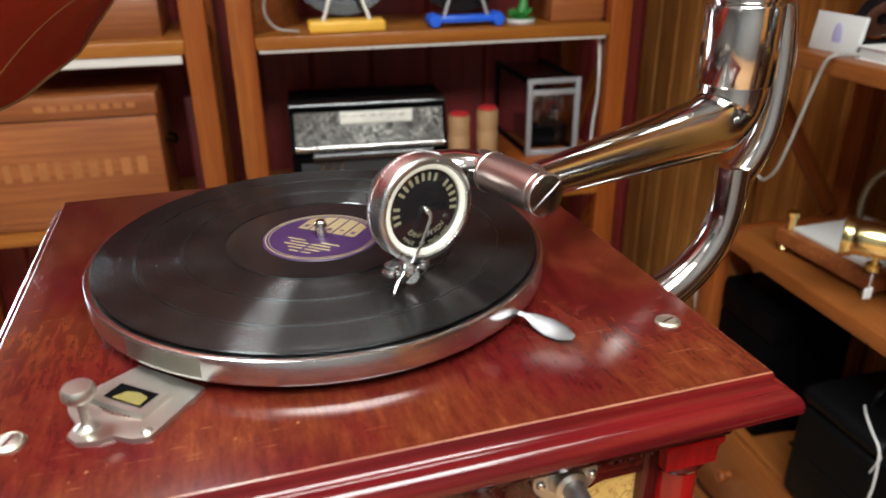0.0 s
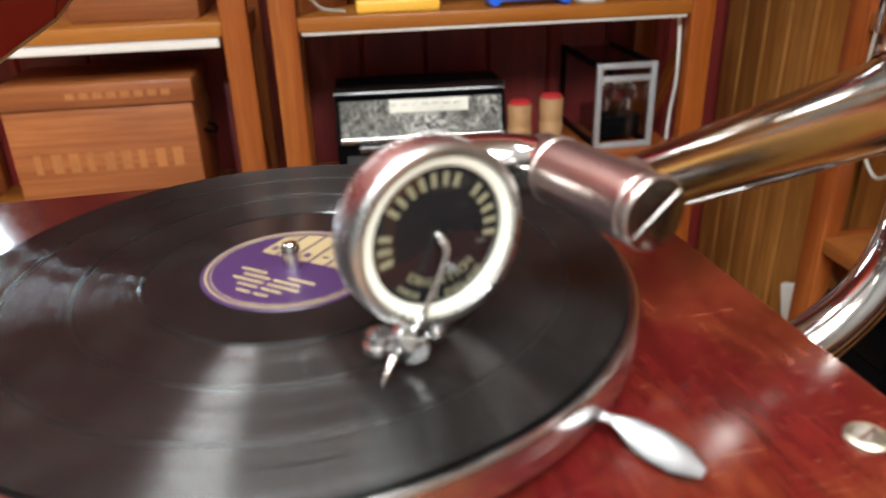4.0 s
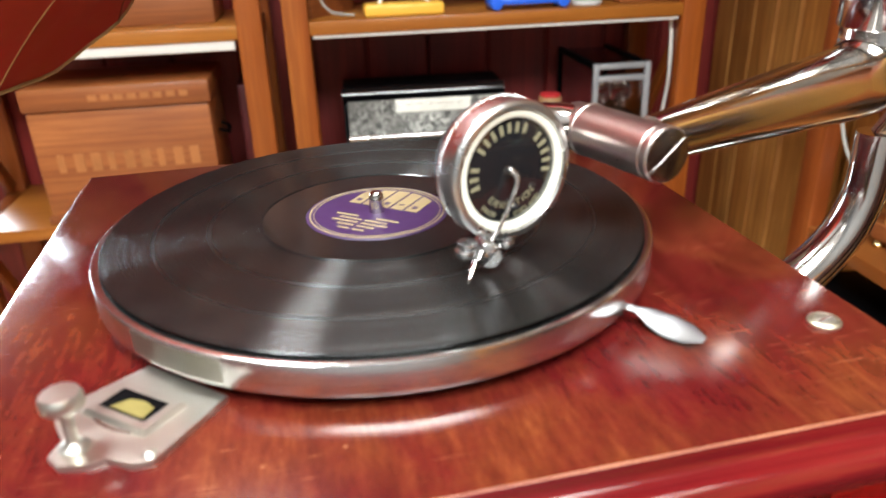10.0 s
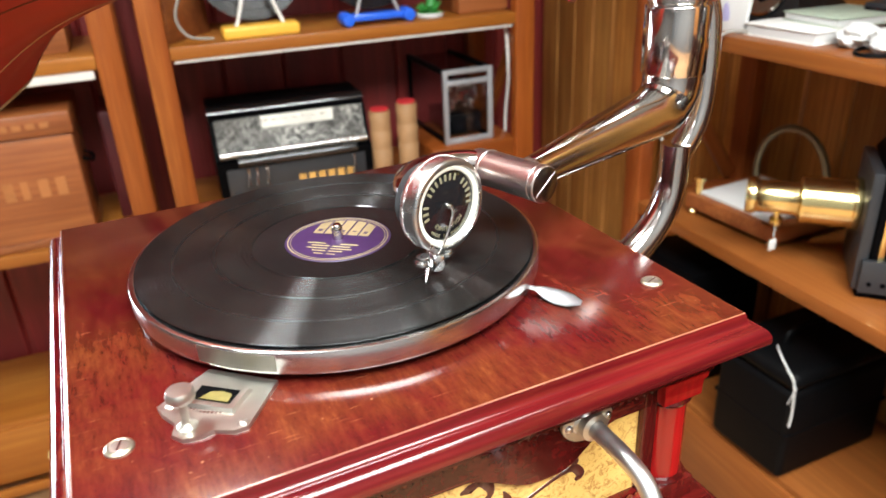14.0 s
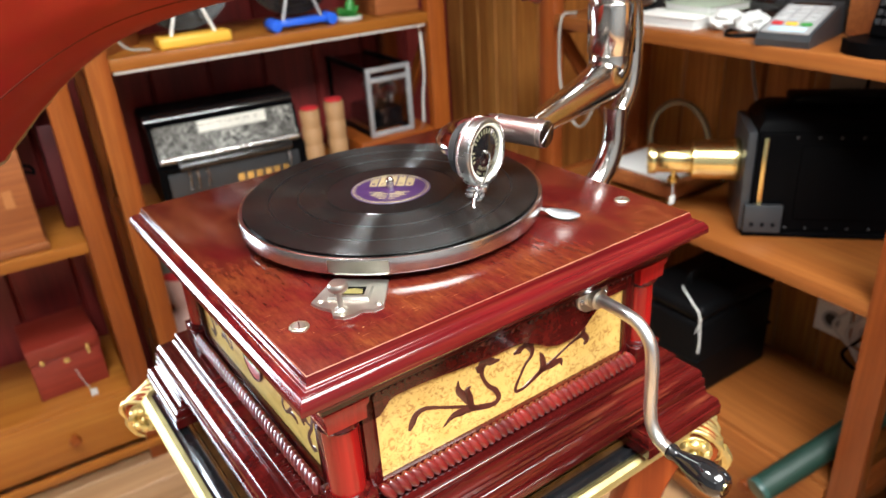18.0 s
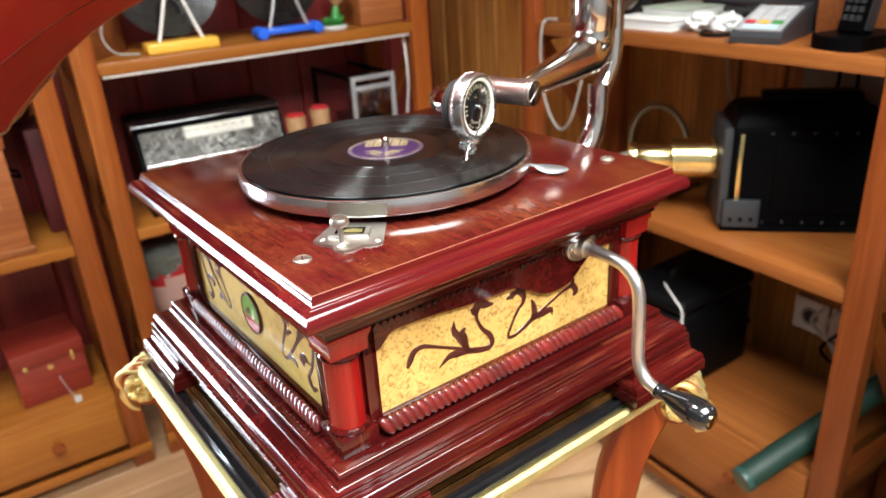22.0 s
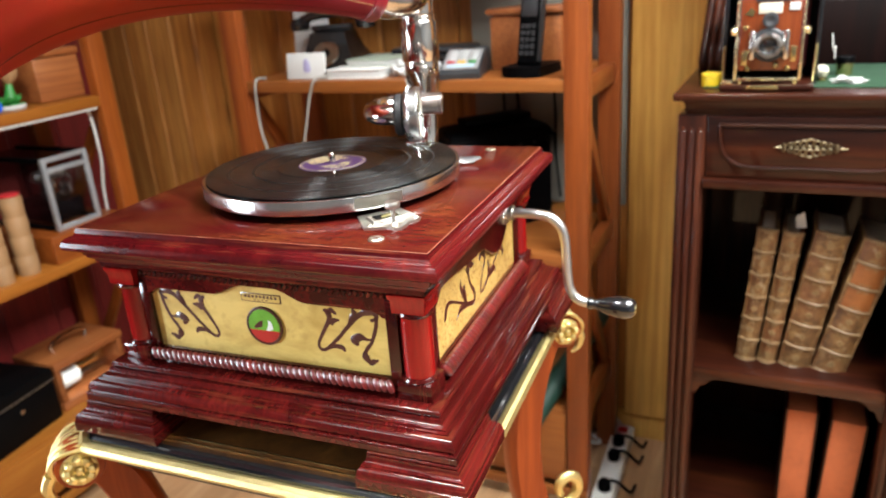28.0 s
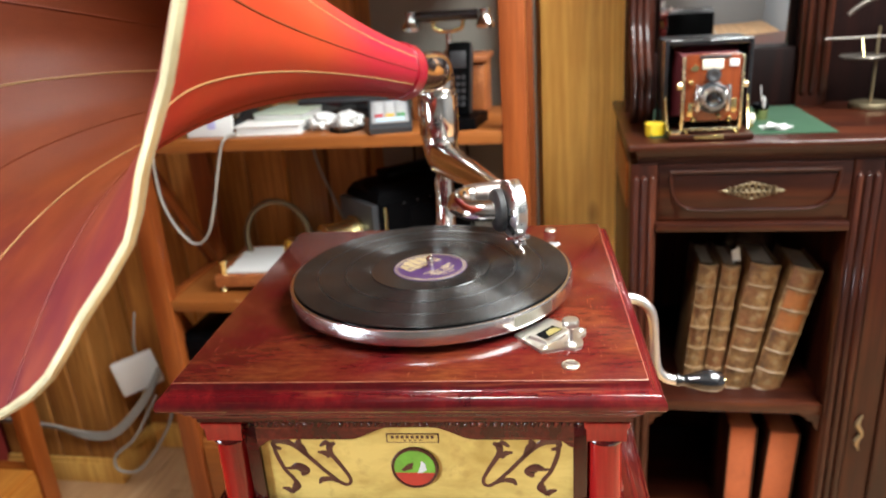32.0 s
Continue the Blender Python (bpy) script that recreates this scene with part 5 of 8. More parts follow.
U0 = 0.16
SEAMPAINT = plain("dull_gold_line", (0.33, 0.17, 0.06), 0.5, 0, 0, 0.5, 60)
us = [U0 + (1 - U0) * k / 34 for k in range(35)]
horn = part("horn_neck", lathe([(0.0268, 0.076), (0.031, 0.0775), (0.0318, 0.08), (0.031, 0.083), (0.0305, 0.0905), (0.0322, 0.0915), (0.0322, 0.0935), (0.03, 0.0945), (0.03, 0.11)], 40, None, hm), plain("crimson_paint", (0.22, 0.004, 0.014), 0.3, 0, 0.4, 0.2), gram, "crimson painted horn collar")
for p in range(PETALS):
    bm = bmesh.new()
    rows = [[bm.verts.new(horn_point(2 * math.pi * (p + s / SUB) / PETALS, u)) for s in range(SUB + 1)] for u in us]
    for a, b in zip(rows, rows[1:]):
        for s in range(SUB):
            bm.faces.new((a[s], a[s + 1], b[s + 1], b[s]))
    bmesh.ops.recalc_face_normals(bm, faces=bm.faces)
    bmesh.ops.solidify(bm, geom=bm.faces[:], thickness=0.0008)
    bm.normal_update()
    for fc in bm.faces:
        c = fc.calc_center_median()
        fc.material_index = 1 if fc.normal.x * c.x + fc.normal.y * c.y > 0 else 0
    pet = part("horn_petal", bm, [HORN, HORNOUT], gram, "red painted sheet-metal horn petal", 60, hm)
    seam = [horn_point(2 * math.pi * p / PETALS, u, 0.0004) for u in us]
    part("seam", tube(seam, [0.0008, 0.0011, 0.0013], 6), SEAMPAINT if p % 2 else HORN, pet, "raised seam")
rim = [horn_point(2 * math.pi * k / (PETALS * SUB), 1.0) for k in range(PETALS * SUB)]
part("horn_rim", tube(rim + rim[:1], 0.0026, 8, False), plain("gilt_paint", (0.48, 0.41, 0.24), 0.4, 0.4, 0, 0.7, 45), gram, "gilt painted rolled rim", m=hm)
elbow = [Vector((PX, PY, 1.247)), Vector((PX, PY, 1.258)), Vector((PX - 0.003, PY + 0.002, 1.27)), H0 + HD * 0.03 + Vector((0, 0, 0.008)), H0 + HD * 0.055 + Vector((0, 0, 0.002)), H0 + HD * 0.085]
part("horn_elbow", tube(spline(elbow, 6), [0.0218, 0.0222, 0.0228, 0.0235, 0.025, 0.0265], 28), NICKEL, gram, "polished nickel horn elbow")

# ---------------- record ----------------
RZ = 1.1208
rec_m = pose(0, 0, 0, 0, 0, GR) @ Matrix.Translation((CX, CY, RZ))
rec = tagged(new("record"), "black shellac record with a purple and gold label on the turntable", "record")
rec.matrix_world = rec_m
part("disc", lathe([(0.054, 0.0019), (0.1205, 0.0021), (0.1235, 0.0021), (0.1248, 0.0016), (0.125, 0.001), (0.1244, 0.0003), (0.123, 0.0), (0.0, 0.0), (0, 0.0018), (0.054, 0.0018)], 128), RECORD, rec, "grooved black shellac")
part("run_out", lathe([(0.0345, 0.002), (0.0541, 0.002), (0.0541, 0.0017), (0.0345, 0.0017)], 96), RUNOUT, rec, "smooth run-out area")
part("raised_ring", lathe([(0.0548, 0.0021), (0.0552, 0.0024), (0.0556, 0.0021)], 96), RUNOUT, rec)
lab = part("paper_label", lathe([(0.0036, 0.0021), (0.0036, 0.0024), (0.0338, 0.0024), (0.0342, 0.002)], 96), LABEL, rec, "purple paper label")
part("label_ring", lathe([(0.0325, 0.0024), (0.0325, 0.0026), (0.0318, 0.0026), (0.0318, 0.0024)], 96), LABELGOLD, lab)
part("label_ring", lathe([(0.0305, 0.0024), (0.0305, 0.0026), (0.0302, 0.0026), (0.0302, 0.0024)], 96), LABELGOLD, lab)
# wide cream blocks and thin gold bars stand for the printing
PRINT = Matrix.Rotation(radians(-40), 4, "Z")
for k in range(5):
    u = -0.0196 + k * 0.0079
    top = math.sqrt(0.0282 ** 2 - max(abs(u), abs(u + 0.0066)) ** 2)
    part("lettering_bar", prism([(u, 0.0052), (u + 0.0066, 0.0052), (u + 0.0066, math.sqrt(0.0282 ** 2 - (u + 0.0066) ** 2)), (u + 0.0033, max(top, math.sqrt(0.0282 ** 2 - (u + 0.0033) ** 2))), (u, math.sqrt(0.0282 ** 2 - u ** 2))], 0.0024, 0.0026, PRINT), LABELCREAM, lab)
    part("lettering_gap", box(u + 0.002, u + 0.0046, 0.0085 + 0.002 * (k % 2), 0.0118, 0.0026, 0.0027), LABEL, lab, m=PRINT)
for y, w in ((-0.009, 0.017), (-0.0125, 0.013), (-0.016, 0.015), (-0.0195, 0.01), (-0.0235, 0.007)):
    for s in (-1, 1):
        part("lettering_bar", box(s * (0.005 if abs(y) < 0.01 else 0.001), s * w, y - 0.0006, y + 0.0006, 0.0024, 0.0026), LABELGOLD, lab, m=PRINT)

# ---------------- pine bookcases ----------------


def bookcase(place, rz, label, top, mid, low, wide=0.928, deep=0.33, frame_wood=PINE, shelf_wood=PINELIGHT):
    """An open pine bookcase: its front along x at y = 0, its back at y = deep. top, mid and low are its shelf heights."""
    u = thing("bookcase", place, rz, label, "bookcase", "pine bookcases along the walls")
    pw = 0.052
    for x in (0, wide - pw):
        for y in (0, deep - 0.034):
            part("post", box(x, x + pw, y, y + 0.034, 0, 1.85, 0.003), frame_wood[2], u)
        for z in (top - 0.05, mid - 0.05, low - 0.05, 1.5):
            part("side_rail", box(x + 0.012, x + pw - 0.012, 0.034, deep - 0.034, z, z + 0.045, 0.002), frame_wood[1], u)
        for z0, z1 in ((low + 0.01, mid - 0.055), (mid + 0.01, top - 0.055)):
            a, b = Vector((x + pw / 2, 0.05, z1)), Vector((x + pw / 2, deep - 0.05, z0))
            bm = box(-0.008, 0.008, -0.016, 0.016, 0, (b - a).length, 0.002)
            part("diagonal_brace", bm, frame_wood[2], u, m=Matrix.Translation(a) @ Matrix.Rotation(math.atan2((b - a).y, (b - a).z), 4, "X").inverted())
    for z in (top, mid, 1.48):
        part("shelf", box(pw, wide - pw, 0.002, deep - 0.002, z - 0.028, z, 0.003), shelf_wood, u)
    part("drawer_case", box(pw, wide - pw, 0.012, deep - 0.002, 0.075, low, 0.003), shelf_wood, u, "drawer case whose top makes the lowest shelf")
    part("drawer_rail", box(0, wide, -0.014, -0.001, 0.045, 0.07, 0.003), shelf_wood, u)
    dr = part("drawer_front", box(pw + 0.006, wide - pw - 0.006, 0.002, 0.0118, 0.08, low - 0.012, 0.003), shelf_wood, u, "flat pine drawer front")
    for x in (0.21, wide - 0.21):
        part("drawer_knob", lathe([(0, 0), (0.009, 0), (0.008, 0.006), (0.0075, 0.01), (0.0135, 0.016), (0.015, 0.021), (0.0125, 0.027), (0, 0.0285)], 20, None, axis_pose((x, 0.002, (low + 0.07) / 2), (0, -1, 0))), frame_wood[2], dr, "turned pine knob")
    return u


bookcase((-0.098, 1.25, 0), 0, "pine bookcase with a low drawer, holding old machines", 1.06, 0.66, 0.24)
bookcase((-0.84, 1.25, 0), 0, "pine bookcase with a low drawer, holding wooden boxes", 1.06, 0.66, 0.24, 0.7)
bookcase((0.86, 0.876, 0), -90, "reddish pine bookcase with telephones on its upper shelf", 1.08, 0.69, 0.285, 0.922, 0.33, REDPINE, REDSHELF)

# pale lighting strips under two shelves
for x, hgt, long in ((-0.04, 0.007, 0.81), (-0.78, 0.02, 0.58)):
    solo("shelf_strip", box(x, x + long, 1.257, 1.275, 1.0318 - hgt, 1.0318, 0.002), WHITE, "thin white strip under the pine shelf", "strip", group="white strips under the shelves")

# ---------------- dark desk ----------------
desk = thing("desk", (0.715, -0.237, 0), -90, "dark carved secretary desk with open book shelves and a drawer", "desk")
# in the desk's axes x runs along its front, y back to the wall
DW, DD = 0.98, 0.5
DT = 1.076
part("desk_top", box(-0.004, DW, -0.012, DD, DT - 0.013, DT, 0.004, seg=3), DARK[0], desk, "moulded dark desk top")
part("top_moulding", moulding([(-0.011, DT - 0.0132), (-0.0115, DT - 0.017), (-0.014, DT - 0.0205), (-0.015, DT - 0.026), (-0.015, DT - 0.0315), (-0.017, DT - 0.033), (-0.017, DT - 0.04)], DW / 2, DD / 2 - 0.004, DW / 2, DD / 2), DARK[0], desk)


def column(x, z0, z1, w=0.048):
    post = part("post", box(x, x + w, 0.008, 0.06, z0, z1, 0.002), DARK[2], desk, "reeded dark post")
    for k in range(3):
        c = x + w * (0.2 + 0.3 * k)
        part("reed", lathe([(0, z0 + 0.02), (0.0068, z0 + 0.03), (0.0068, z1 - 0.03), (0, z1 - 0.02)], 12, None, Matrix.Translation((c, 0.008, 0))), DARK[2], post)


for x in (0.004, 0.385, DW - 0.056):
    column(x, 0.0, DT - 0.04)
    part("post_block", box(x - 0.004, x + 0.052, -0.002, 0.064, 0, 0.09, 0.004), DARK[2], desk)
part("side_panel", box(0.006, 0.026, 0.06, DD - 0.005, 0.04, DT - 0.04, 0.002), DARK[2], desk)
part("side_panel", box(DW - 0.03, DW - 0.008, 0.06, DD - 0.005, 0.04, DT - 0.04, 0.002), DARK[2], desk)
part("back_panel", box(0.026, DW - 0.03, DD - 0.02, DD - 0.006, 0.04, DT - 0.04), DARK[2], desk)
part("partition", box(0.395, 0.42, 0.06, DD - 0.021, 0.04, DT - 0.04), DARK[2], desk)
part("side_field", box(0.002, 0.0058, 0.09, DD - 0.06, 0.93, 1.02, 0.001), PINE[1], desk, "lighter side field")
# drawer over the open bay
drawer = part("drawer", box(0.053, 0.384, 0.01, 0.1, 0.925, DT - 0.041, 0.003), DARK[0], desk, "dark drawer with a raised shield-shaped panel")


def shield():
    """The raised bead round the drawer's field: straight above, its lower corners swept up."""
    x0, x1, z0, z1, r = 0.075, 0.362, 0.947, 1.02, 0.05
    pts = [(x0, z1), (x0, z1 - 0.012), (x0 + 0.006, z0 + r * 0.55), (x0 + 0.02, z0 + r * 0.2), (x0 + r, z0), ((x0 + x1) / 2, z0), (x1 - r, z0), (x1 - 0.02, z0 + r * 0.2), (x1 - 0.006, z0 + r * 0.55), (x1, z1 - 0.012), (x1, z1)]
    return tube([Vector((p.x, 0.008, p.z)) for p in spline([(x, 0, z) for x, z in pts], 5)] + [Vector((x0, 0.008, z1))], 0.0034, 8)


part("panel_bead", shield(), DARK[0], drawer, "raised bead")
TARNISH = metal("tarnished_silver_brass", (0.24, 0.195, 0.12), 0.45, 0.2, 150, 0.2)
for k in range(-4, 5):
    r = 0.0092 * (1 - abs(k) / 6.5)
    for s in (-1, 1):
        bm = bmesh.new()
        c = Vector((0.218 + k * 0.0098, 0.0075, 0.983 + s * r * 0.95))
        tube([c + Vector((r * 0.75 * math.cos(a), -0.003 * math.sin(a), r * 0.75 * math.sin(a))) for a in np.linspace(0.4, 5.9, 14)], [0.0012, 0.0024, 0.002, 0.0028, 0.0012], 6, True, bm)
        part("pull_scroll", bm, TARNISH, drawer, "tarnished brass scroll of the drawer pull")
    bm = bmesh.new()
    lathe([(0, -0.004), (0.0026, 0), (0, 0.004)], 6, bm, axis_pose((0.218 + k * 0.0098, 0.006, 0.983), (0, -1, 0)))
    part("pull_boss", bm, TARNISH, drawer)
for s in (-1, 1):
    bm = bmesh.new()
    lathe([(0, -0.009), (0.003, -0.003), (0, 0.009)], 6, bm, axis_pose((0.218 + s * 0.049, 0.007, 0.983), (s, 0, 0)))
    part("pull_tip", bm, TARNISH, drawer)
part("ledge", box(0.05, 0.386, -0.002, 0.1, 0.907, 0.9245, 0.004), DARK[0], desk)
part("shelf", box(0.026, 0.395, 0.018, DD - 0.021, 0.512, 0.537, 0.004), DARK[0], desk, "shelf for the old folios")
part("bottom_shelf", box(0.026, 0.395, 0.018, DD - 0.021, 0.145, 0.172, 0.004), DARK[0], desk)
part("plinth", box(0.0, DW, -0.004, 0.06, 0.09, 0.144, 0.004), DARK[0], desk)
for s, x in ((1, 0.052), (-1, 0.385)):
    out = [(x, 0.5225), (x + s * 0.05, 0.5225), (x + s * 0.046, 0.514), (x + s * 0.032, 0.508), (x + s * 0.024, 0.498), (x + s * 0.014, 0.494), (x + s * 0.008, 0.48), (x, 0.473)]
    part("corner_bracket", prism([(px, pz) for px, pz in out][::s], 0.02, 0.034, Matrix.Rotation(math.pi / 2, 4, "X") @ Matrix.Diagonal((1, 1, -1, 1))), DARK[0], desk, "cut corner bracket")
door = part("door", box(0.436, DW - 0.06, 0.014, 0.034, 0.148, 1.03, 0.003), DARK[2], desk, "dark panelled door")
part("door_panel", box(0.485, DW - 0.11, 0.004, 0.0138, 0.22, 0.96, 0.006, seg=3), DARK[2], door)
bm = tube(spline([(0.458, 0.01, 0.52), (0.45, 0.008, 0.5), (0.46, 0.008, 0.48), (0.452, 0.008, 0.46), (0.459, 0.01, 0.44)], 5), [0.002, 0.006, 0.004, 0.006, 0.002], 8)
part("escutcheon", bm, plain("tarnished_brass_plate", (0.3, 0.22, 0.12), 0.4, 0.8), door, "tarnished brass escutcheon")
part("writing_felt", box(0.04, 0.365, 0.045, 0.33, DT, DT + 0.0025, 0.001), GREENFELT, desk, "green baize panel")
# upper part: carved brackets, back board with mirror
for x in (0.012, 0.366):
    for k in range(3):
        pts = spline([(x + 0.011 + 0.014 * k, 0.2, DT + 0.004), (x + 0.011 + 0.014 * k, 0.185, DT + 0.03), (x + 0.011 + 0.014 * k, 0.2, DT + 0.07), (x + 0.011 + 0.014 * k, 0.26, DT + 0.13), (x + 0.011 + 0.014 * k, 0.3, DT + 0.19), (x + 0.011 + 0.014 * k, 0.31, DT + 0.3), (x + 0.011 + 0.014 * k, 0.3, DT + 0.5)], 6)
        if x < 0.1:
            part("carved_bracket", tube(pts, [0.009, 0.0095, 0.007, 0.0075, 0.0085, 0.007, 0.007], 12), DARK[2], desk, "carved scroll bracket")
    part("back_stile", box(x, x + 0.06, 0.33, 0.37, DT, 1.9, 0.003), DARK[2], desk)
    for k in range(3):
        part("reed", lathe([(0, DT + 0.02), (0.007, DT + 0.03), (0.007, 1.88), (0, 1.89)], 10, None, Matrix.Translation((x + 0.012 + 0.018 * k, 0.33, 0))), DARK[2], desk)
# back board and mirror rails: shade is painted in by the darker walnut
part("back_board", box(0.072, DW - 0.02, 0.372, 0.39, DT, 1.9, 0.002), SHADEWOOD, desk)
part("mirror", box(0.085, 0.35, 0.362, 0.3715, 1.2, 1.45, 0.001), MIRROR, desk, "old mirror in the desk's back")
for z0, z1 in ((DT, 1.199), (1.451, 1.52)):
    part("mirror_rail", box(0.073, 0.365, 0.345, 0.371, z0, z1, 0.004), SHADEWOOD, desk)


# ---------------- things on the bookcases ----------------


def plain_box(name, x0, x1, y0, y1, z0, z1, mat, label, category, bevel=0.004, rz=0.0, group=""):
    cx, cy = (x0 + x1) / 2, (y0 + y1) / 2
    return solo(name, box(x0 - cx, x1 - cx, y0 - cy, y1 - cy, 0, z1 - z0, bevel), mat, label, category, pose(cx, cy, z0, 0, 0, rz), group)


# brown lettered wooden box
wb = thing("wooden_case", (-0.45, 1.39, 0.66), 0, "large brown wooden case with worn lettering on a pine shelf", "case")
part("case_body", box(-0.19, 0.178, -0.12, 0.1, 0.66, 0.905, 0.004), BOXWOOD, wb)
part("case_lid", box(-0.196, 0.184, -0.126, 0.106, 0.9065, 0.955, 0.006), BOXWOOD, wb)
part("base_trim", box(-0.196, 0.184, -0.126, 0.106, 0.6602, 0.68, 0.004), BOXWOOD, wb)
FADED = plain("faded_gilt_letters", (0.44, 0.17, 0.052), 0.5, 0, 0, 0.4, 70)
for j in range(9):
    part("lettering_bar", box(-0.15 + j * 0.034, -0.15 + j * 0.034 + (0.02 if j % 3 else 0.014), -0.1213, -0.1202, 0.775, 0.815, 0.0), FADED, wb)
for j in range(8):
    part("lettering_bar", box(-0.06 + j * 0.026, -0.06 + j * 0.026 + 0.017, -0.1273, -0.1262, 0.925, 0.937, 0.0), FADED, wb)
part("side_handle", tube(spline([(0.18, -0.05, 0.83), (0.196, -0.045, 0.822), (0.198, -0.02, 0.815), (0.196, 0.005, 0.822), (0.18, 0.01, 0.83)], 5), 0.004, 8), BLACKMATT, wb, "dark iron handle")
plain_box("case", -0.222, -0.166, 1.37, 1.55, 0.66, 0.92, BURGUNDY, "dark maroon leather case standing on a pine shelf", "case", 0.008)
hb = thing("wooden_box", (-0.36, 1.42, 1.06), 0, "small brown wooden box on the upper pine shelf", "box")
part("box_body", box(-0.13, 0.12, -0.09, 0.09, 1.06, 1.14, 0.004), BOXWOOD, hb)
part("box_lid", box(-0.134, 0.124, -0.094, 0.094, 1.1415, 1.165, 0.004), BOXWOOD, hb)

# small red box with a price tag
rb = thing("red_box", (-0.318, 1.415, 0.24), 4, "small red stained wooden box with a paper tag", "box")
part("box_body", box(-0.083, 0.083, -0.085, 0.085, 0.24, 0.345, 0.003), REDBOX, rb)
part("box_lid", box(-0.085, 0.085, -0.087, 0.087, 0.3462, 0.39, 0.003), REDBOX, rb)
part("lock_plate", disc_cyl(0.008, 0, 0.002, 14, 0.0005, axis_pose((0, -0.0852, 0.333), (0, -1, 0))), BRASS, rb, "small brass lock")
part("hasp", box(0.05, 0.058, -0.0885, -0.087, 0.333, 0.362, 0.0005), BRASS, rb)
part("hinge", box(-0.06, -0.05, -0.0885, -0.087, 0.34, 0.355, 0.0005), BRASS, rb)


def tag(at, down, label="white paper price tag on a string"):
    """A small tag that hangs from at to down."""
    t = thing("price_tag", tuple(down), 0, label, "tag", "paper price tags")
    a, b = Vector(at) - Vector((down[0], down[1], 0)), Vector((0, 0, down[2]))
    mid = (a + b) / 2 - Vector((0, 0, 0.006))
    part("string", tube(spline([a, mid, b + Vector((0, 0, 0.012))], 5), 0.0009, 6), PAPER, t)
    part("paper", box(-0.008, 0.008, -0.001, 0.001, down[2], down[2] + 0.02, 0.0006), PAPER, t)
    return t


tag((-0.3, 1.327, 0.3), (-0.275, 1.272, 0.242))
tag((0.878, 0.452, 0.776), (0.876, 0.45, 0.725))


def disc_on_stand(x, base_mat, label_mat, label, stand_label):
    """A record leaning on a plastic stand."""
    st = thing("record_stand", (x, 1.3, 1.06), 0, stand_label, "stand", "record stands")
    if base_mat is YELLOW:
        part("foot", box(-0.085, 0.085, -0.032, 0.03, 1.06, 1.086, 0.006, seg=3), base_mat, st)
    else:
        part("foot", box(-0.07, 0.07, -0.02, 0.02, 1.07, 1.086, 0.005), base_mat, st)
        for s in (-1, 1):
            part("foot_roll", lathe([(0, -0.03), (0.013, -0.028), (0.016, -0.02), (0.016, 0.02), (0.013, 0.028), (0, 0.03)], 16, None, axis_pose((s * 0.075, 0, 1.076), (0, 1, 0))), base_mat, st)
    for s in (-1, 1):
        part("wire_leg", tube([(s * 0.052, -0.01, 1.084), (s * 0.036, -0.006, 1.13), (s * 0.02, 0.0, 1.18), (s * 0.006, 0.004, 1.205)], 0.0042, 8), WHITE if base_mat is YELLOW else SILVERP, st, "pale leg")
    r = tagged(new("record"), label, "record", "records on stands")
    r.matrix_world = pose(x, 1.352, 1.2125, 76, 0, 0)
    part("disc", lathe([(0, -0.001), (0.1245, -0.001), (0.125, 0), (0.1245, 0.001), (0, 0.001)], 64), RECORD, r)
    part("paper_label", disc_cyl(0.038, 0.0011, 0.0016, 40), label_mat, r)


disc_on_stand(0.157, YELLOW, CREAMCARD, "black record with a cream label leaning on a yellow stand", "yellow plastic record stand with pale legs on a shelf")
disc_on_stand(0.432, BLUE, REDPAINT, "black record with a red label leaning on a blue stand", "blue plastic record stand with grey legs on a shelf")
plain_box("wooden_plaque", 0.0, 0.012, 1.29, 1.46, 1.06, 1.2, BOXWOOD, "brown wooden plaque leaning beside a record", "plaque", 0.002, -35)
solo("cable", tube(spline([(0.005, 1.27, 1.18), (-0.02, 1.268, 1.12), (0.0, 1.266, 1.078), (0.05, 1.264, 1.068)], 6), 0.003, 8), CABLE, "thin pale cable hanging onto the shelf", "cable")
# ornament with green leaves, one plain mesh
bm = disc_cyl(0.034, 0, 0.012, 20, 0.003)
lathe([(0, 0.01), (0.016, 0.012), (0.012, 0.04), (0.007, 0.06), (0.02, 0.075), (0.024, 0.095), (0.016, 0.115), (0, 0.12)], 16, bm, Matrix.Rotation(radians(8), 4, "Y"))
rnd = random.Random(7)
for k in range(26):
    a, e = rnd.random() * 6.28, rnd.random() * 0.8
    lathe([(0, 0), (0.004, 0.009), (0.0035, 0.016), (0, 0.026)], 6, bm, Matrix.Translation((0.012 * math.cos(a), 0.012 * math.sin(a), 0.014)) @ Matrix.Rotation(a, 4, "Z") @ Matrix.Rotation(radians(35 + 45 * e), 4, "Y"))
fg = finish("ornament", bm, [GREENP, TAN, PAPER])
for p in fg.polygons:
    p.material_index = 1 if p.center.z > 0.055 else (2 if p.center.z < 0.011 else 0)
ob = new("ornament", fg)
ob.matrix_world = pose(0.575, 1.32, 1.06)
tagged(ob, "small table ornament with green leaves on a white foot", "ornament")
rp = thing("wooden_box", (0.715, 1.36, 1.06), 0, "reddish-brown wooden box at the end of the shelf", "box")
part("box_body", box(-0.07, 0.065, -0.06, 0.08, 1.06, 1.17, 0.006), BOXWOOD, rp)
part("box_lid", box(-0.074, 0.069, -0.064, 0.084, 1.1715, 1.19, 0.005), BOXWOOD, rp)

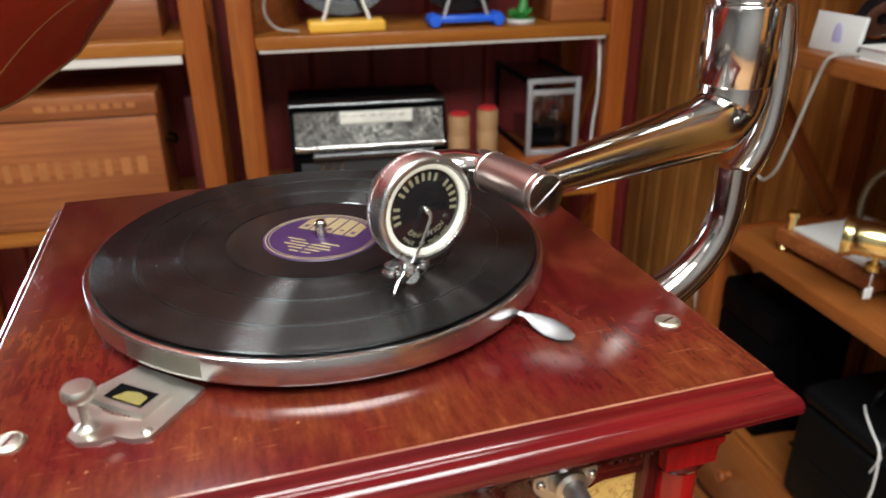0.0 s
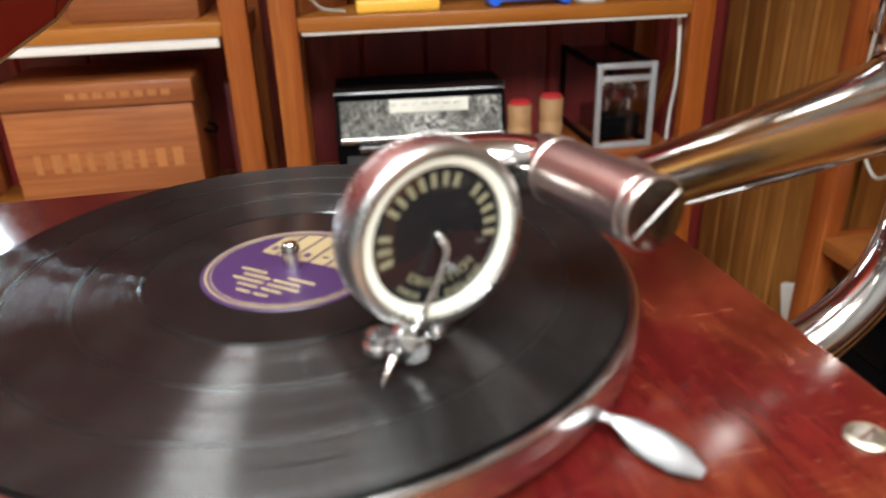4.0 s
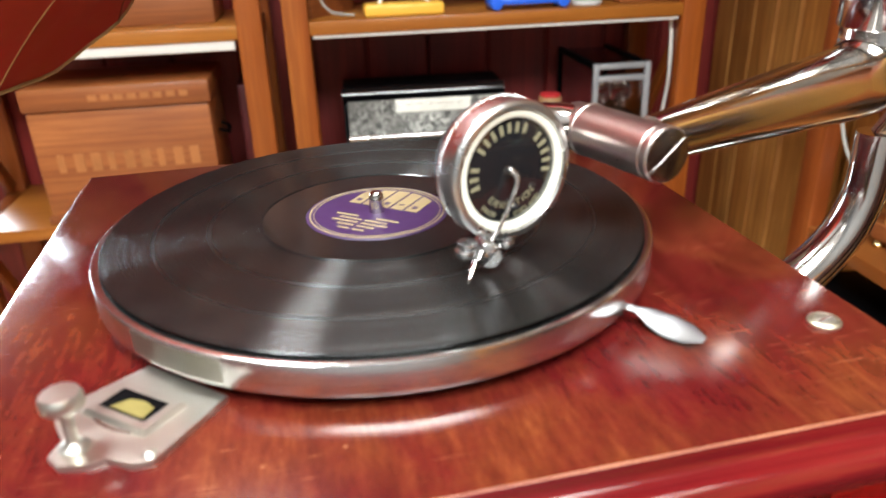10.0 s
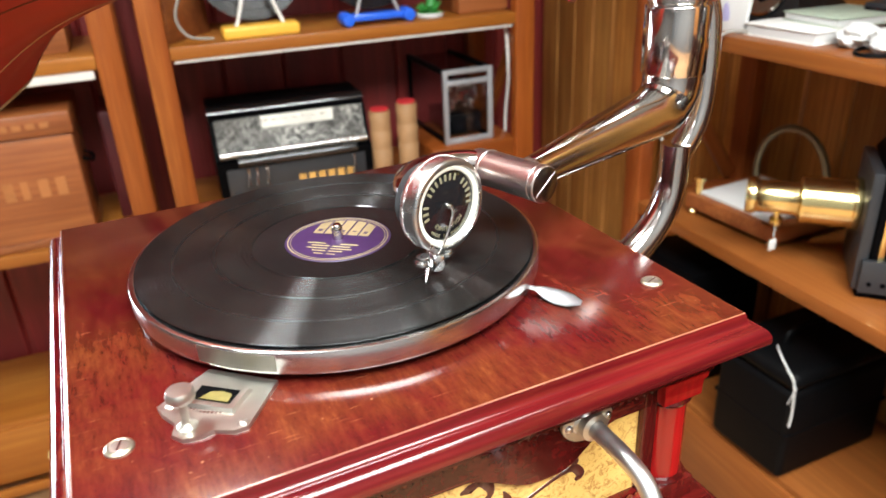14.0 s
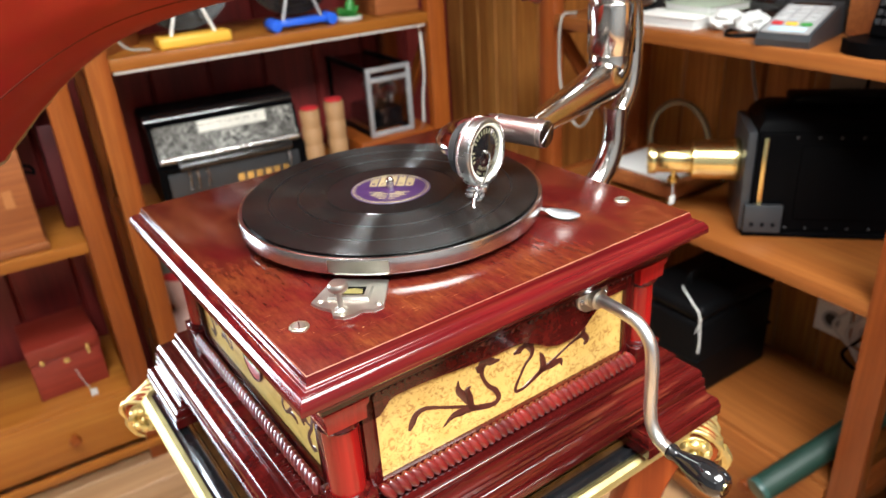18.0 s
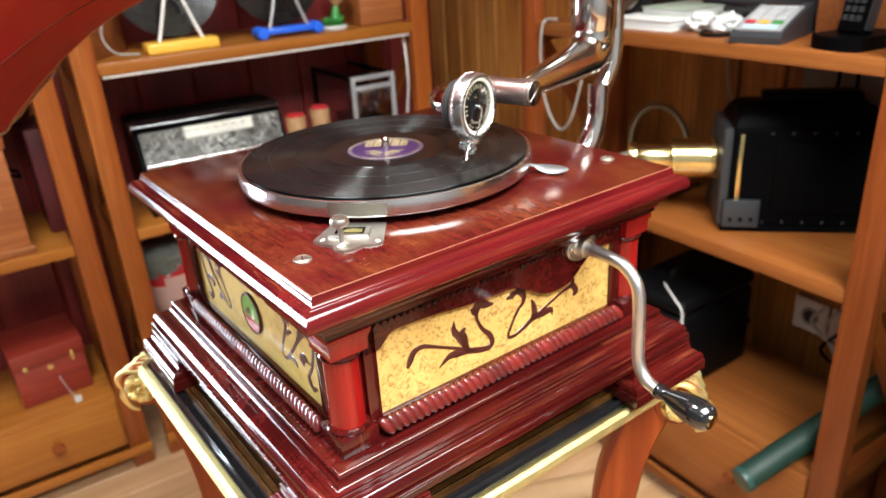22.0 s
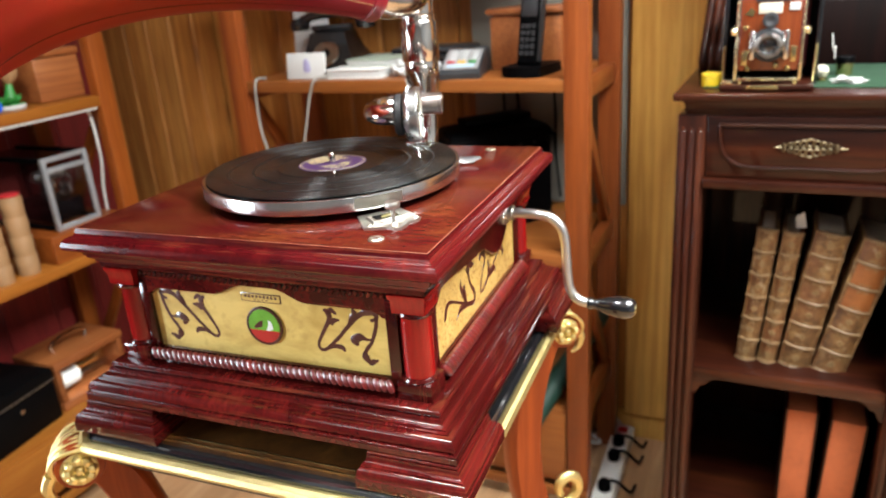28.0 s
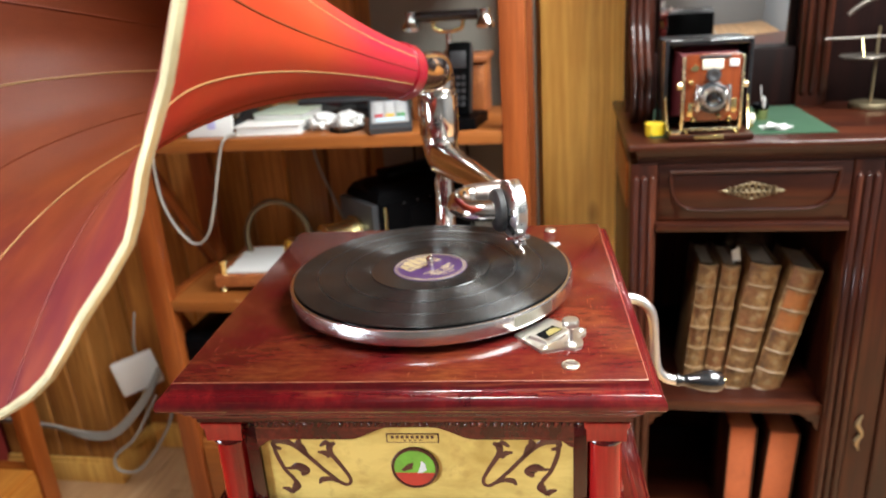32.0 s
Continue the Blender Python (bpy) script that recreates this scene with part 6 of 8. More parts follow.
# black machine with a silver front: profile in y, z, drawn along x
mac = thing("old_machine", (0.2, 1.3, 0.66), -3, "old black metal machine with an engraved silver front panel", "machine")
YZ = Matrix(((0, 0, 1, 0), (1, 0, 0, 0), (0, 1, 0, 0), (0, 0, 0, 1)))
part("case", prism([(0.0, 0.66), (0.26, 0.66), (0.26, 0.865), (0.22, 0.885), (0.1, 0.885), (0.07, 0.878), (0.045, 0.862), (0.03, 0.81), (0.016, 0.775), (0.0, 0.77)], -0.19, 0.19, YZ), BLACKMATT, mac, "black crackle-painted case")
part("lid_roll", tube([(-0.192, 0.085, 0.871), (0.192, 0.085, 0.871)], 0.02, 16), BLACK, mac, "rounded black lid edge")
def engraved():
    """Silvered sheet with worn dark engraving."""
    m = Mat("engraved_silver", (0.3, 0.29, 0.26), 0.35, 0.7)
    v = m.coords()
    a, b = m.noise(v, 60, 5, 0.7, 1.2), m.noise(v, 9, 3)
    c = m.ramp(a, (0.4, (0.03, 0.03, 0.028)), (0.52, (0.2, 0.195, 0.18)), (0.66, (0.46, 0.45, 0.41)))
    m.colour(m.mix(m.ramp(b, (0.4, (0, 0, 0)), (0.62, (0.75,) * 3)), c, (0.05, 0.047, 0.042)))
    m.rough(a, 0.25, 0.5)
    m.bump(a, 0.4, 0.001)
    return m.m


SILVER = engraved()
sp = part("silver_panel", prism([(0.044, 0.866), (0.03, 0.812), (0.017, 0.778), (0.011, 0.778), (0.024, 0.814), (0.038, 0.868)], -0.18, 0.18, YZ), SILVER, mac, "engraved silvered panel")
for j in range(7):
    x = -0.07 + j * 0.0235
    part("lettering_bar", box(x, x + 0.016, 0.0315, 0.0338, 0.842, 0.858, 0.001), NICKEL, sp)
part("plaque", prism([(0.0375, 0.868), (0.0305, 0.84), (0.0275, 0.84), (0.0345, 0.868)], -0.07, 0.105, YZ), plain("bright_plaque", (0.7, 0.69, 0.62), 0.35, 0.3, 0, 0.4, 90, 0.4), sp, "bright plaque")
part("carriage_rail", tube([(-0.18, 0.004, 0.79), (0.18, 0.004, 0.79)], 0.007, 12), STEEL, mac, "steel rail")
part("platen", tube([(-0.14, -0.006, 0.772), (0.15, -0.006, 0.772)], 0.012, 16), BLACK, mac)
part("front_plate", box(-0.17, 0.17, -0.0025, -0.0002, 0.675, 0.755, 0.001), DARKGREY, mac)
for j in range(6):
    part("lettering_bar", box(0.0 + j * 0.024, 0.017 + j * 0.024, -0.0038, -0.0026, 0.7, 0.722, 0.0), BRASS, mac)
for x in (-0.12, -0.1, -0.075, 0.14):
    part("lever", tube([(x, -0.004, 0.76), (x, -0.02, 0.745), (x - 0.004, -0.024, 0.715)], [0.003, 0.0026, 0.005], 8), NICKEL, mac, "small nickel lever")
for x in (-0.155, -0.06):
    part("knob", lathe([(0, 0), (0.006, 0), (0.009, 0.006), (0.008, 0.014), (0, 0.016)], 14, None, axis_pose((x, -0.0025, 0.69), (0, -1, 0))), NICKEL, mac)

for x, z1 in ((0.418, 0.852), (0.49, 0.862)):
    cy = thing("cylinder_box", (x, 1.298, 0.66), 0, "worn tan cardboard cylinder box with a red top", "box", "cardboard cylinder boxes")
    prof = [(0, 0.66), (0.026, 0.66)]
    for k in range(4):
        z = 0.66 + (z1 - 0.66) * (k + 1) / 4
        prof += [(0.027, z - 0.004), (0.0255, z - 0.002), (0.0255, z)]
    part("tube", lathe(prof + [(0.0, z1)], 24), TAN, cy)
    part("cap", disc_cyl(0.0235, z1 + 0.0005, z1 + 0.006, 24, 0.001), REDPAINT, cy, "red cap")

# glass case on its block
plain_box("wooden_block", 0.545, 0.79, 1.262, 1.53, 0.66, 0.735, PINE[0], "pale wooden block under the glass case", "block", 0.004)
gc = thing("glass_case", (0.67, 1.29, 0.735), 0, "small glass display case with a grey metal frame and works inside", "display case")
gx0, gx1, gy0, gy1, gz0, gz1 = -0.078, 0.06, 0.0, 0.275, 0.7352, 0.928
GREYM = plain("grey_metal_paint", (0.42, 0.43, 0.45), 0.35, 0.4)
for x in (gx0, gx1 - 0.012):
    for y in (gy0, gy1 - 0.012):
        part("frame_post", box(x, x + 0.012, y, y + 0.012, gz0, gz1, 0.001), GREYM if y < 0.1 else BLACKMATT, gc)
for z in (gz0, gz1 - 0.012, 0.888):
    part("frame_rail", box(gx0 + 0.012, gx1 - 0.012, gy0, gy0 + 0.012, z, z + 0.012, 0.001), GREYM, gc)
for x in (gx0, gx1 - 0.012):
    for z in (gz0, gz1 - 0.012):
        part("frame_rail", box(x, x + 0.012, gy0 + 0.012, gy1 - 0.012, z, z + 0.012, 0.001), BLACKMATT, gc)
SMOKE = glass("smoked_glass", (0.5, 0.52, 0.54), 0.08)
part("glass_top", box(gx0 + 0.012, gx1 - 0.012, gy0 + 0.012, gy1 - 0.012, gz1 - 0.008, gz1 - 0.005), SMOKE, gc, "smoked glass top").visible_shadow = False
for x in (gx0 + 0.005, gx1 - 0.007):
    part("glass_pane", box(x, x + 0.002, gy0 + 0.012, gy1 - 0.012, gz0 + 0.012, gz1 - 0.012), SMOKE, gc, "clear glass pane").visible_shadow = False
part("glass_pane", box(gx0 + 0.012, gx1 - 0.012, gy0 + 0.004, gy0 + 0.006, gz0 + 0.012, 0.888), GLASS, gc, "clear glass pane").visible_shadow = False
works = part("works", box(-0.05, 0.045, 0.04, 0.19, 0.748, 0.8, 0.003), BLACKMATT, gc, "dark clockwork")
for k in range(4):
    part("gear", lathe([(0.006, -0.003), (0.022 + 0.004 * (k % 2), -0.003), (0.022 + 0.004 * (k % 2), 0.003), (0.006, 0.003)], 24, None, axis_pose((-0.04 + 0.026 * k, 0.06 + 0.03 * (k % 2), 0.825 + 0.018 * (k % 2)), (1, 0.1, 0))), STEEL, works, "steel wheel")
part("bobbin", disc_cyl(0.016, -0.03, 0.03, 20, 0.003, axis_pose((0.0, 0.12, 0.86), (1, 0, 0))), ALU, works)

# lowest shelf
blc = thing("black_case", (0.33, 1.39, 0.24), 8, "black leather-covered carrying case with a small bright lock", "case")
part("case_body", box(-0.14, 0.135, -0.1, 0.09, 0.24, 0.35, 0.005), LEATHER, blc)
part("case_lid", box(-0.142, 0.137, -0.102, 0.092, 0.3515, 0.39, 0.006), LEATHER, blc)
part("lock", disc_cyl(0.007, 0, 0.003, 14, 0.001, axis_pose((0.02, -0.1002, 0.325), (0, -1, 0))), NICKEL, blc)
for j in range(24):
    part("stud", lathe([(0, 0.002), (0.0025, 0.001), (0.003, 0)], 8, None, axis_pose((-0.13 + j * 0.0113, -0.1022, 0.358), (0, -1, 0))), NICKELPLATE, blc)
mb = thing("music_box", (0.6, 1.4, 0.24), 0, "red wooden music box with a glazed front and metal handle", "music box")
part("box_floor", box(-0.11, 0.12, -0.085, 0.09, 0.24, 0.262, 0.003), BOXWOOD, mb)
part("box_top", box(-0.11, 0.12, -0.085, 0.09, 0.362, 0.385, 0.004), BOXWOOD, mb)
for x in (-0.106, 0.1):
    part("box_side", box(x, x + 0.016, -0.08, 0.088, 0.2622, 0.3618, 0.002), BOXWOOD, mb)
part("box_back", box(-0.09, 0.1, 0.07, 0.088, 0.2622, 0.3618), BLACKMATT, mb)
part("glass_pane", box(-0.09, 0.1, -0.074, -0.071, 0.2624, 0.3616), GLASS, mb, "glass front").visible_shadow = False
part("roller", tube([(-0.085, 0.0, 0.31), (0.095, 0.0, 0.31)], 0.016, 16), BRASS, mb, "brass roller")
part("white_drum", disc_cyl(0.03, -0.03, 0.03, 20, 0.002, axis_pose((-0.05, -0.03, 0.31), (1, 0, 0))), WHITE, mb, "white drum")
part("comb", box(-0.02, 0.095, -0.045, -0.03, 0.3, 0.304, 0.001), STEEL, mb)
part("handle", tube(spline([(-0.05, -0.01, 0.385), (-0.055, -0.01, 0.405), (-0.02, -0.01, 0.418), (0.03, -0.01, 0.418), (0.06, -0.01, 0.405), (0.055, -0.01, 0.385)], 5), 0.0042, 8), NICKEL, mb, "metal carrying handle")
# mannequin head, one plain mesh
def spotted():
    m = Mat("red_spotted_cloth", (0.4, 0.01, 0.015), 0.7)
    vo = m.node("ShaderNodeTexVoronoi")
    vo.inputs["Scale"].default_value = 26
    m.link(m.coords(seed=False), vo.inputs["Vector"])
    m.colour(m.mix(m.ramp(vo.outputs["Distance"], (0.24, (1, 1, 1)), (0.32, (0, 0, 0))), (0.38, 0.008, 0.014), (0.75, 0.68, 0.66)))
    return m.m


bm = lathe([(0, 0.0), (0.1, 0.0), (0.112, 0.02), (0.108, 0.05), (0.088, 0.078), (0.06, 0.095), (0.05, 0.11), (0.05, 0.128), (0.06, 0.142), (0.068, 0.165), (0.074, 0.195), (0.078, 0.225), (0.079, 0.25), (0.08, 0.265), (0.086, 0.28), (0.086, 0.3), (0.076, 0.318), (0.05, 0.328), (0, 0.332)], 36)
rnd = random.Random(5)
for v in bm.verts:
    z, f = v.co.z, v.co.x
    if z > 0.13:
        v.co.y *= 0.86
        if f > 0:
            chin = math.exp(-((z - 0.145) / 0.016) ** 2) * 0.014
            nose = math.exp(-((z - 0.187) / 0.013) ** 2) * math.exp(-(v.co.y / 0.016) ** 2) * 0.02
            lips = math.exp(-((z - 0.163) / 0.009) ** 2) * math.exp(-(v.co.y / 0.028) ** 2) * 0.007
            v.co.x += (chin + lips) * f / 0.08 + nose
    if z > 0.262 + 0.25 * f:
        k = 1 + rnd.uniform(-0.06, 0.1)
        v.co.x, v.co.y = v.co.x * k, v.co.y * k
        v.co.z += rnd.uniform(-0.006, 0.008)
dm = finish("mannequin_head", bm, [PINKCLOTH, spotted(), plain("curled_grey_hair", (0.1, 0.105, 0.09), 0.9, 0, 0, 0.7, 90, 0.8)])
for p in dm.polygons:
    k = p.center.z - 0.24 - 0.25 * p.center.x
    p.material_index = 0 if k < 0 else (1 if k < 0.024 else 2)
ob = new("mannequin_head", dm)
ob.matrix_world = pose(0.028, 1.375, 0.24, 0, 0, -14)
tagged(ob, "pale pink mannequin head with a red spotted band", "mannequin")
# pale cable channel in the corner of the shelves
solo("white_tube", tube(spline([(0.768, 1.36, 1.055 + 0.3), (0.77, 1.36, 1.2), (0.772, 1.36, 1.065)], 4), 0.008, 10), WHITE, "thin white tube standing on the upper shelf", "tube")
solo("white_tube", tube(spline([(0.772, 1.3, 1.03), (0.778, 1.3, 0.97), (0.786, 1.31, 0.88), (0.788, 1.33, 0.8), (0.79, 1.34, 0.7)], 6), 0.0042, 10), WHITE, "thin white tube hanging behind the glass case", "tube")

# ---------------- bookcase by the boarded wall ----------------
SZ = 1.08
card = thing("card", (0.9, 0.665, SZ), 0, "white card with a faint lilac print standing on the shelf", "card")
part("sheet", box(-0.004, 0.004, -0.055, 0.055, SZ, SZ + 0.062, 0.001), PAPER, card, m=Matrix.Translation((0, 0, SZ)) @ Matrix.Rotation(radians(8), 4, "Y") @ Matrix.Translation((0, 0, -SZ)))
LILAC = plain("lilac_print", (0.4, 0.38, 0.62), 0.7)
part("print_spot", lathe([(0, 0.0006), (0.012, 0.0004), (0.013, 0)], 20, None, axis_pose((-0.0012, -0.005, SZ + 0.024), (-1, 0, 0)) @ Matrix.Diagonal((0.8, 1.9, 1, 1))), LILAC, card)
solo("white_board", box(-0.004, 0.004, -0.05, 0.06, 0, 0.19, 0.001), PAPER, "blank white board leaning at the back of the shelf", "board", pose(1.1, 0.775, SZ, 0, 6, 0))

tel = thing("telephone", (1.05, 0.67, SZ), 12, "old black rotary telephone with its receiver on the cradle", "telephone")
part("base", moulding([(0.045, SZ + 0.1), (0.05, SZ + 0.085), (0.06, SZ + 0.055), (0.08, SZ + 0.025), (0.088, SZ + 0.012), (0.088, SZ)]), BLACK, tel)
part("cradle", box(-0.02, 0.02, -0.055, 0.055, SZ + 0.1, SZ + 0.118, 0.006), BLACK, tel)
part("dial", lathe([(0.012, 0.004), (0.034, 0.004), (0.036, 0), (0.012, 0)], 28, None, axis_pose((-0.068, 0, SZ + 0.05), (-0.8, 0, 0.6))), NICKEL, tel, "rotary dial")
hand = part("receiver", tube(spline([(0, -0.085, SZ + 0.13), (0, -0.05, SZ + 0.14), (0, 0, SZ + 0.145), (0, 0.05, SZ + 0.14), (0, 0.085, SZ + 0.13)], 5), 0.012, 12), BLACK, tel)
for s in (-1, 1):
    part("earpiece", lathe([(0, -0.024), (0.024, -0.022), (0.028, -0.008), (0.02, 0.008), (0, 0.012)], 20, None, Matrix.Translation((0, s * 0.09, SZ + 0.128))), BLACK, hand)

nb1 = thing("notebook", (1.0, 0.535, SZ), 3, "white bound notebook lying on the pine shelf", "notebook", "notebooks")
part("page_block", box(-0.1, 0.1, -0.072, 0.072, SZ + 0.002, SZ + 0.018, 0.001), PAPER, nb1)
part("cover", box(-0.103, 0.103, -0.075, 0.075, SZ + 0.0182, SZ + 0.021, 0.001), WHITE, nb1)
part("cover", box(-0.103, 0.103, -0.075, 0.075, SZ, SZ + 0.0018, 0.0005), WHITE, nb1)
nb2 = thing("notebook", (1.03, 0.52, SZ + 0.0212), -4, "pale green notebook lying on a white one", "notebook", "notebooks")
part("page_block", box(-0.07, 0.07, -0.06, 0.06, SZ + 0.0228, SZ + 0.034, 0.001), PAPER, nb2)
part("cover", box(-0.073, 0.073, -0.063, 0.063, SZ + 0.0342, SZ + 0.0365, 0.001), plain("sage_cover", (0.4, 0.46, 0.36), 0.5), nb2)
part("cover", box(-0.073, 0.073, -0.063, 0.063, SZ + 0.0212, SZ + 0.0226, 0.0005), plain("sage_cover", (0.4, 0.46, 0.36), 0.5), nb2)


def crumple(name, sx, sy, sz, m, seed, label):
    bm = bmesh.new()
    bmesh.ops.create_icosphere(bm, subdivisions=3, radius=1.0)
    for v in bm.verts:
        n = noise.noise(v.co * 2.3 + Vector((seed, 0, 0))) * 0.35 + noise.noise(v.co * 6 + Vector((0, seed, 0))) * 0.15
        v.co = v.co * (1 + n)
        v.co = Vector((v.co.x * sx, v.co.y * sy, max(0, v.co.z + 0.75) * sz))
    return solo(name, bm, PAPER, label, "paper", m, "crumpled papers", smooth=25)


crumple("crumpled_paper", 0.035, 0.034, 0.021, pose(0.95, 0.415, SZ), 3, "crumpled white paper beside the card reader")
crumple("crumpled_paper", 0.03, 0.032, 0.022, pose(0.945, 0.352, SZ), 8, "crumpled white paper beside the card reader")
dev = thing("black_device", (1.12, 0.42, SZ), 0, "flat black electronic device at the back of the shelf", "device")
part("case", box(-0.05, 0.06, -0.11, 0.1, SZ, SZ + 0.05, 0.008), DARKGREY, dev)
part("front", box(-0.054, -0.0505, -0.1, 0.09, SZ + 0.008, SZ + 0.042, 0.001), BLACK, dev)

plain_key = plain("grey_key", (0.5, 0.5, 0.5), 0.5)
cr = thing("card_reader", (0.955, 0.262, SZ), 14, "grey payment card reader with coloured keys on the shelf", "card reader")
wedge = prism([(-0.088, SZ), (0.085, SZ), (0.09, SZ + 0.035), (0.06, SZ + 0.056), (0.03, SZ + 0.05), (-0.08, SZ + 0.022), (-0.09, SZ + 0.012)], -0.045, 0.045, Matrix(((1, 0, 0, 0), (0, 0, 1, 0), (0, 1, 0, 0), (0, 0, 0, 1))))
part("case", wedge, DARKGREY, cr, "dark plastic case")
kp = part("keypad", prism([(-0.083, SZ + 0.0215), (0.028, SZ + 0.05), (0.0275, SZ + 0.0525), (-0.0835, SZ + 0.0238)], -0.04, 0.04, Matrix(((1, 0, 0, 0), (0, 0, 1, 0), (0, 1, 0, 0), (0, 0, 0, 1)))), SILVERP, cr, "silver keypad plate")
km = Matrix.Translation((-0.083, 0, SZ + 0.0238)) @ Matrix.Rotation(-math.atan2(0.0285, 0.111), 4, "Y")
for r in range(4):
    for c in range(3):
        part("key", box(0.045 + r * 0.016, 0.056 + r * 0.016, -0.033 + c * 0.024, -0.015 + c * 0.024, 0.0004, 0.003, 0.001), plain_key, kp, m=km)
for c, mt in enumerate((REDPAINT, YELLOW, GREENP)):
    part("key", box(0.026, 0.037, -0.033 + (2 - c) * 0.024, -0.015 + (2 - c) * 0.024, 0.0004, 0.003, 0.001), mt, kp, "coloured key", m=km)
part("screen", box(0.028, 0.055, -0.03, 0.03, SZ + 0.0495, SZ + 0.054, 0.001), BLACK, cr)
part("front_badge", box(0.004, 0.02, -0.03, 0.03, 0.0004, 0.0016, 0.0004), plain("pale_blue", (0.45, 0.62, 0.75), 0.4), kp, m=km)
solo("cable", tube(spline([(0.93, 0.32, SZ + 0.004), (0.9, 0.335, SZ + 0.004), (0.885, 0.36, SZ + 0.004), (0.91, 0.385, SZ + 0.004), (0.96, 0.4, SZ + 0.004)], 6), 0.003, 8), BLACKMATT, "short black cable lying on the shelf", "cable")

cd = thing("cordless_phone", (0.95, 0.1, SZ), -8, "black cordless telephone standing in its charging cradle", "telephone")
part("cradle", prism([(-0.06, -0.045), (0.05, -0.045), (0.05, 0.045), (-0.06, 0.045), (-0.075, 0.02), (-0.075, -0.02)], SZ, SZ + 0.022), BLACKMATT, cd)
hs = part("handset", box(-0.014, 0.014, -0.024, 0.024, 0, 0.155, 0.006, seg=3), BLACKMATT, cd, m=Matrix.Translation((-0.02, 0, SZ + 0.02)) @ Matrix.Rotation(radians(13), 4, "Y"))
for r in range(5):
    for c in range(3):
        part("key", box(-0.016, -0.0142, -0.017 + c * 0.0125, -0.008 + c * 0.0125, 0.02 + r * 0.014, 0.029 + r * 0.014, 0.0006), DARKGREY, hs)
part("display", box(-0.0158, -0.0142, -0.018, 0.018, 0.1, 0.135, 0.0006), DARKGREY, hs)
part("side_trim", box(-0.011, 0.011, -0.0262, -0.0242, 0.008, 0.147, 0.0006), DARKGREY, hs, "grey trim")

vp = thing("antique_telephone", (1.08, 0.14, SZ), 0, "antique wooden telephone with a brass cradle and black handset", "telephone")
part("wooden_case", box(-0.06, 0.08, -0.085, 0.085, SZ, SZ + 0.12, 0.006), BOXWOOD, vp)
part("top_board", box(-0.068, 0.088, -0.093, 0.093, SZ + 0.1215, SZ + 0.135, 0.005), BOXWOOD, vp)
part("stem", lathe([(0, SZ + 0.135), (0.018, SZ + 0.135), (0.014, SZ + 0.143), (0.007, SZ + 0.152), (0.007, SZ + 0.185), (0.014, SZ + 0.192), (0, SZ + 0.195)], 18), NICKEL, vp)
part("fork", tube(spline([(0, -0.035, SZ + 0.215), (0, -0.03, SZ + 0.195), (0, 0, SZ + 0.188), (0, 0.03, SZ + 0.195), (0, 0.035, SZ + 0.215)], 5), 0.005, 10), BRASS, vp, "brass fork")
vh = part("receiver", tube([(0, -0.07, SZ + 0.222), (0, 0.07, SZ + 0.222)], 0.012, 14), BLACK, vp)
for s in (-1, 1):
    part("earpiece", lathe([(0, -0.03), (0.02, -0.03), (0.024, -0.022), (0.012, -0.004), (0.012, 0.012), (0, 0.014)], 20, None, Matrix.Translation((0, s * 0.085, SZ + 0.222))), NICKEL, vh, "nickel earpiece")

# hanging cables
solo("cable", tube(spline([(0.9, 0.79, 1.084), (0.852, 0.786, 1.076), (0.85, 0.788, 0.96), (0.85, 0.765, 0.885), (0.85, 0.725, 0.842), (0.85, 0.69, 0.862), (0.85, 0.665, 0.92), (0.851, 0.63, 1.04), (0.853, 0.61, 1.084), (0.9, 0.6, 1.085)], 7), 0.0032, 8), CABLE, "grey cable hanging in a loop over the shelf edge", "cable", group="cables")
for k, (y0, y1) in enumerate(((0.55, 0.46), (0.28, 0.3), (0.24, 0.22), (0.14, 0.12))):
    solo("cable", tube(spline([(1.222, y0, 1.04), (1.215, y0 - 0.01, 0.95), (1.21, (y0 + y1) / 2, 0.85), (1.215, y1, 0.72)], 6), 0.0035, 8), BLACKMATT if k else CABLE, "dark cable hanging down the boarded wall", "cable", group="cables")

LZ = 0.69
ar = thing("brass_instrument", (1.02, 0.615, LZ), 4, "wooden base with a pale plate and a dull metal arch", "instrument")
part("base_board", box(-0.1, 0.12, -0.115, 0.12, LZ + 0.014, LZ + 0.045, 0.004), BOXWOOD, ar)
for x in (-0.09, 0.1):
    for y in (-0.1, 0.105):
        part("foot", lathe([(0, LZ), (0.009, LZ), (0.012, LZ + 0.006), (0.006, LZ + 0.0135), (0, LZ + 0.0135)], 14, None, Matrix.Translation((x, y, 0))), BRASS, ar)
part("plate", box(-0.085, 0.09, -0.09, 0.095, LZ + 0.0455, LZ + 0.052, 0.001), PAPER, ar, "pale plate")
part("arch", tube([(0.06, 0.085 * math.cos(a), LZ + 0.085 + 0.1 * math.sin(a)) for a in np.linspace(-0.35, math.pi + 0.35, 26)], 0.0075, 10), TARNISH, ar, "dull pewter arch")
part("clamp", lathe([(0, 0), (0.008, 0), (0.008, 0.025), (0.012, 0.028), (0.012, 0.036), (0, 0.038)], 14, None, Matrix.Translation((-0.085, 0.1, LZ + 0.0455))), BRASS, ar)

# projector with a brass lens
la = thing("magic_lantern", (1.068, 0.272, LZ), 136, "black projection lantern with a brass lens barrel", "projector")
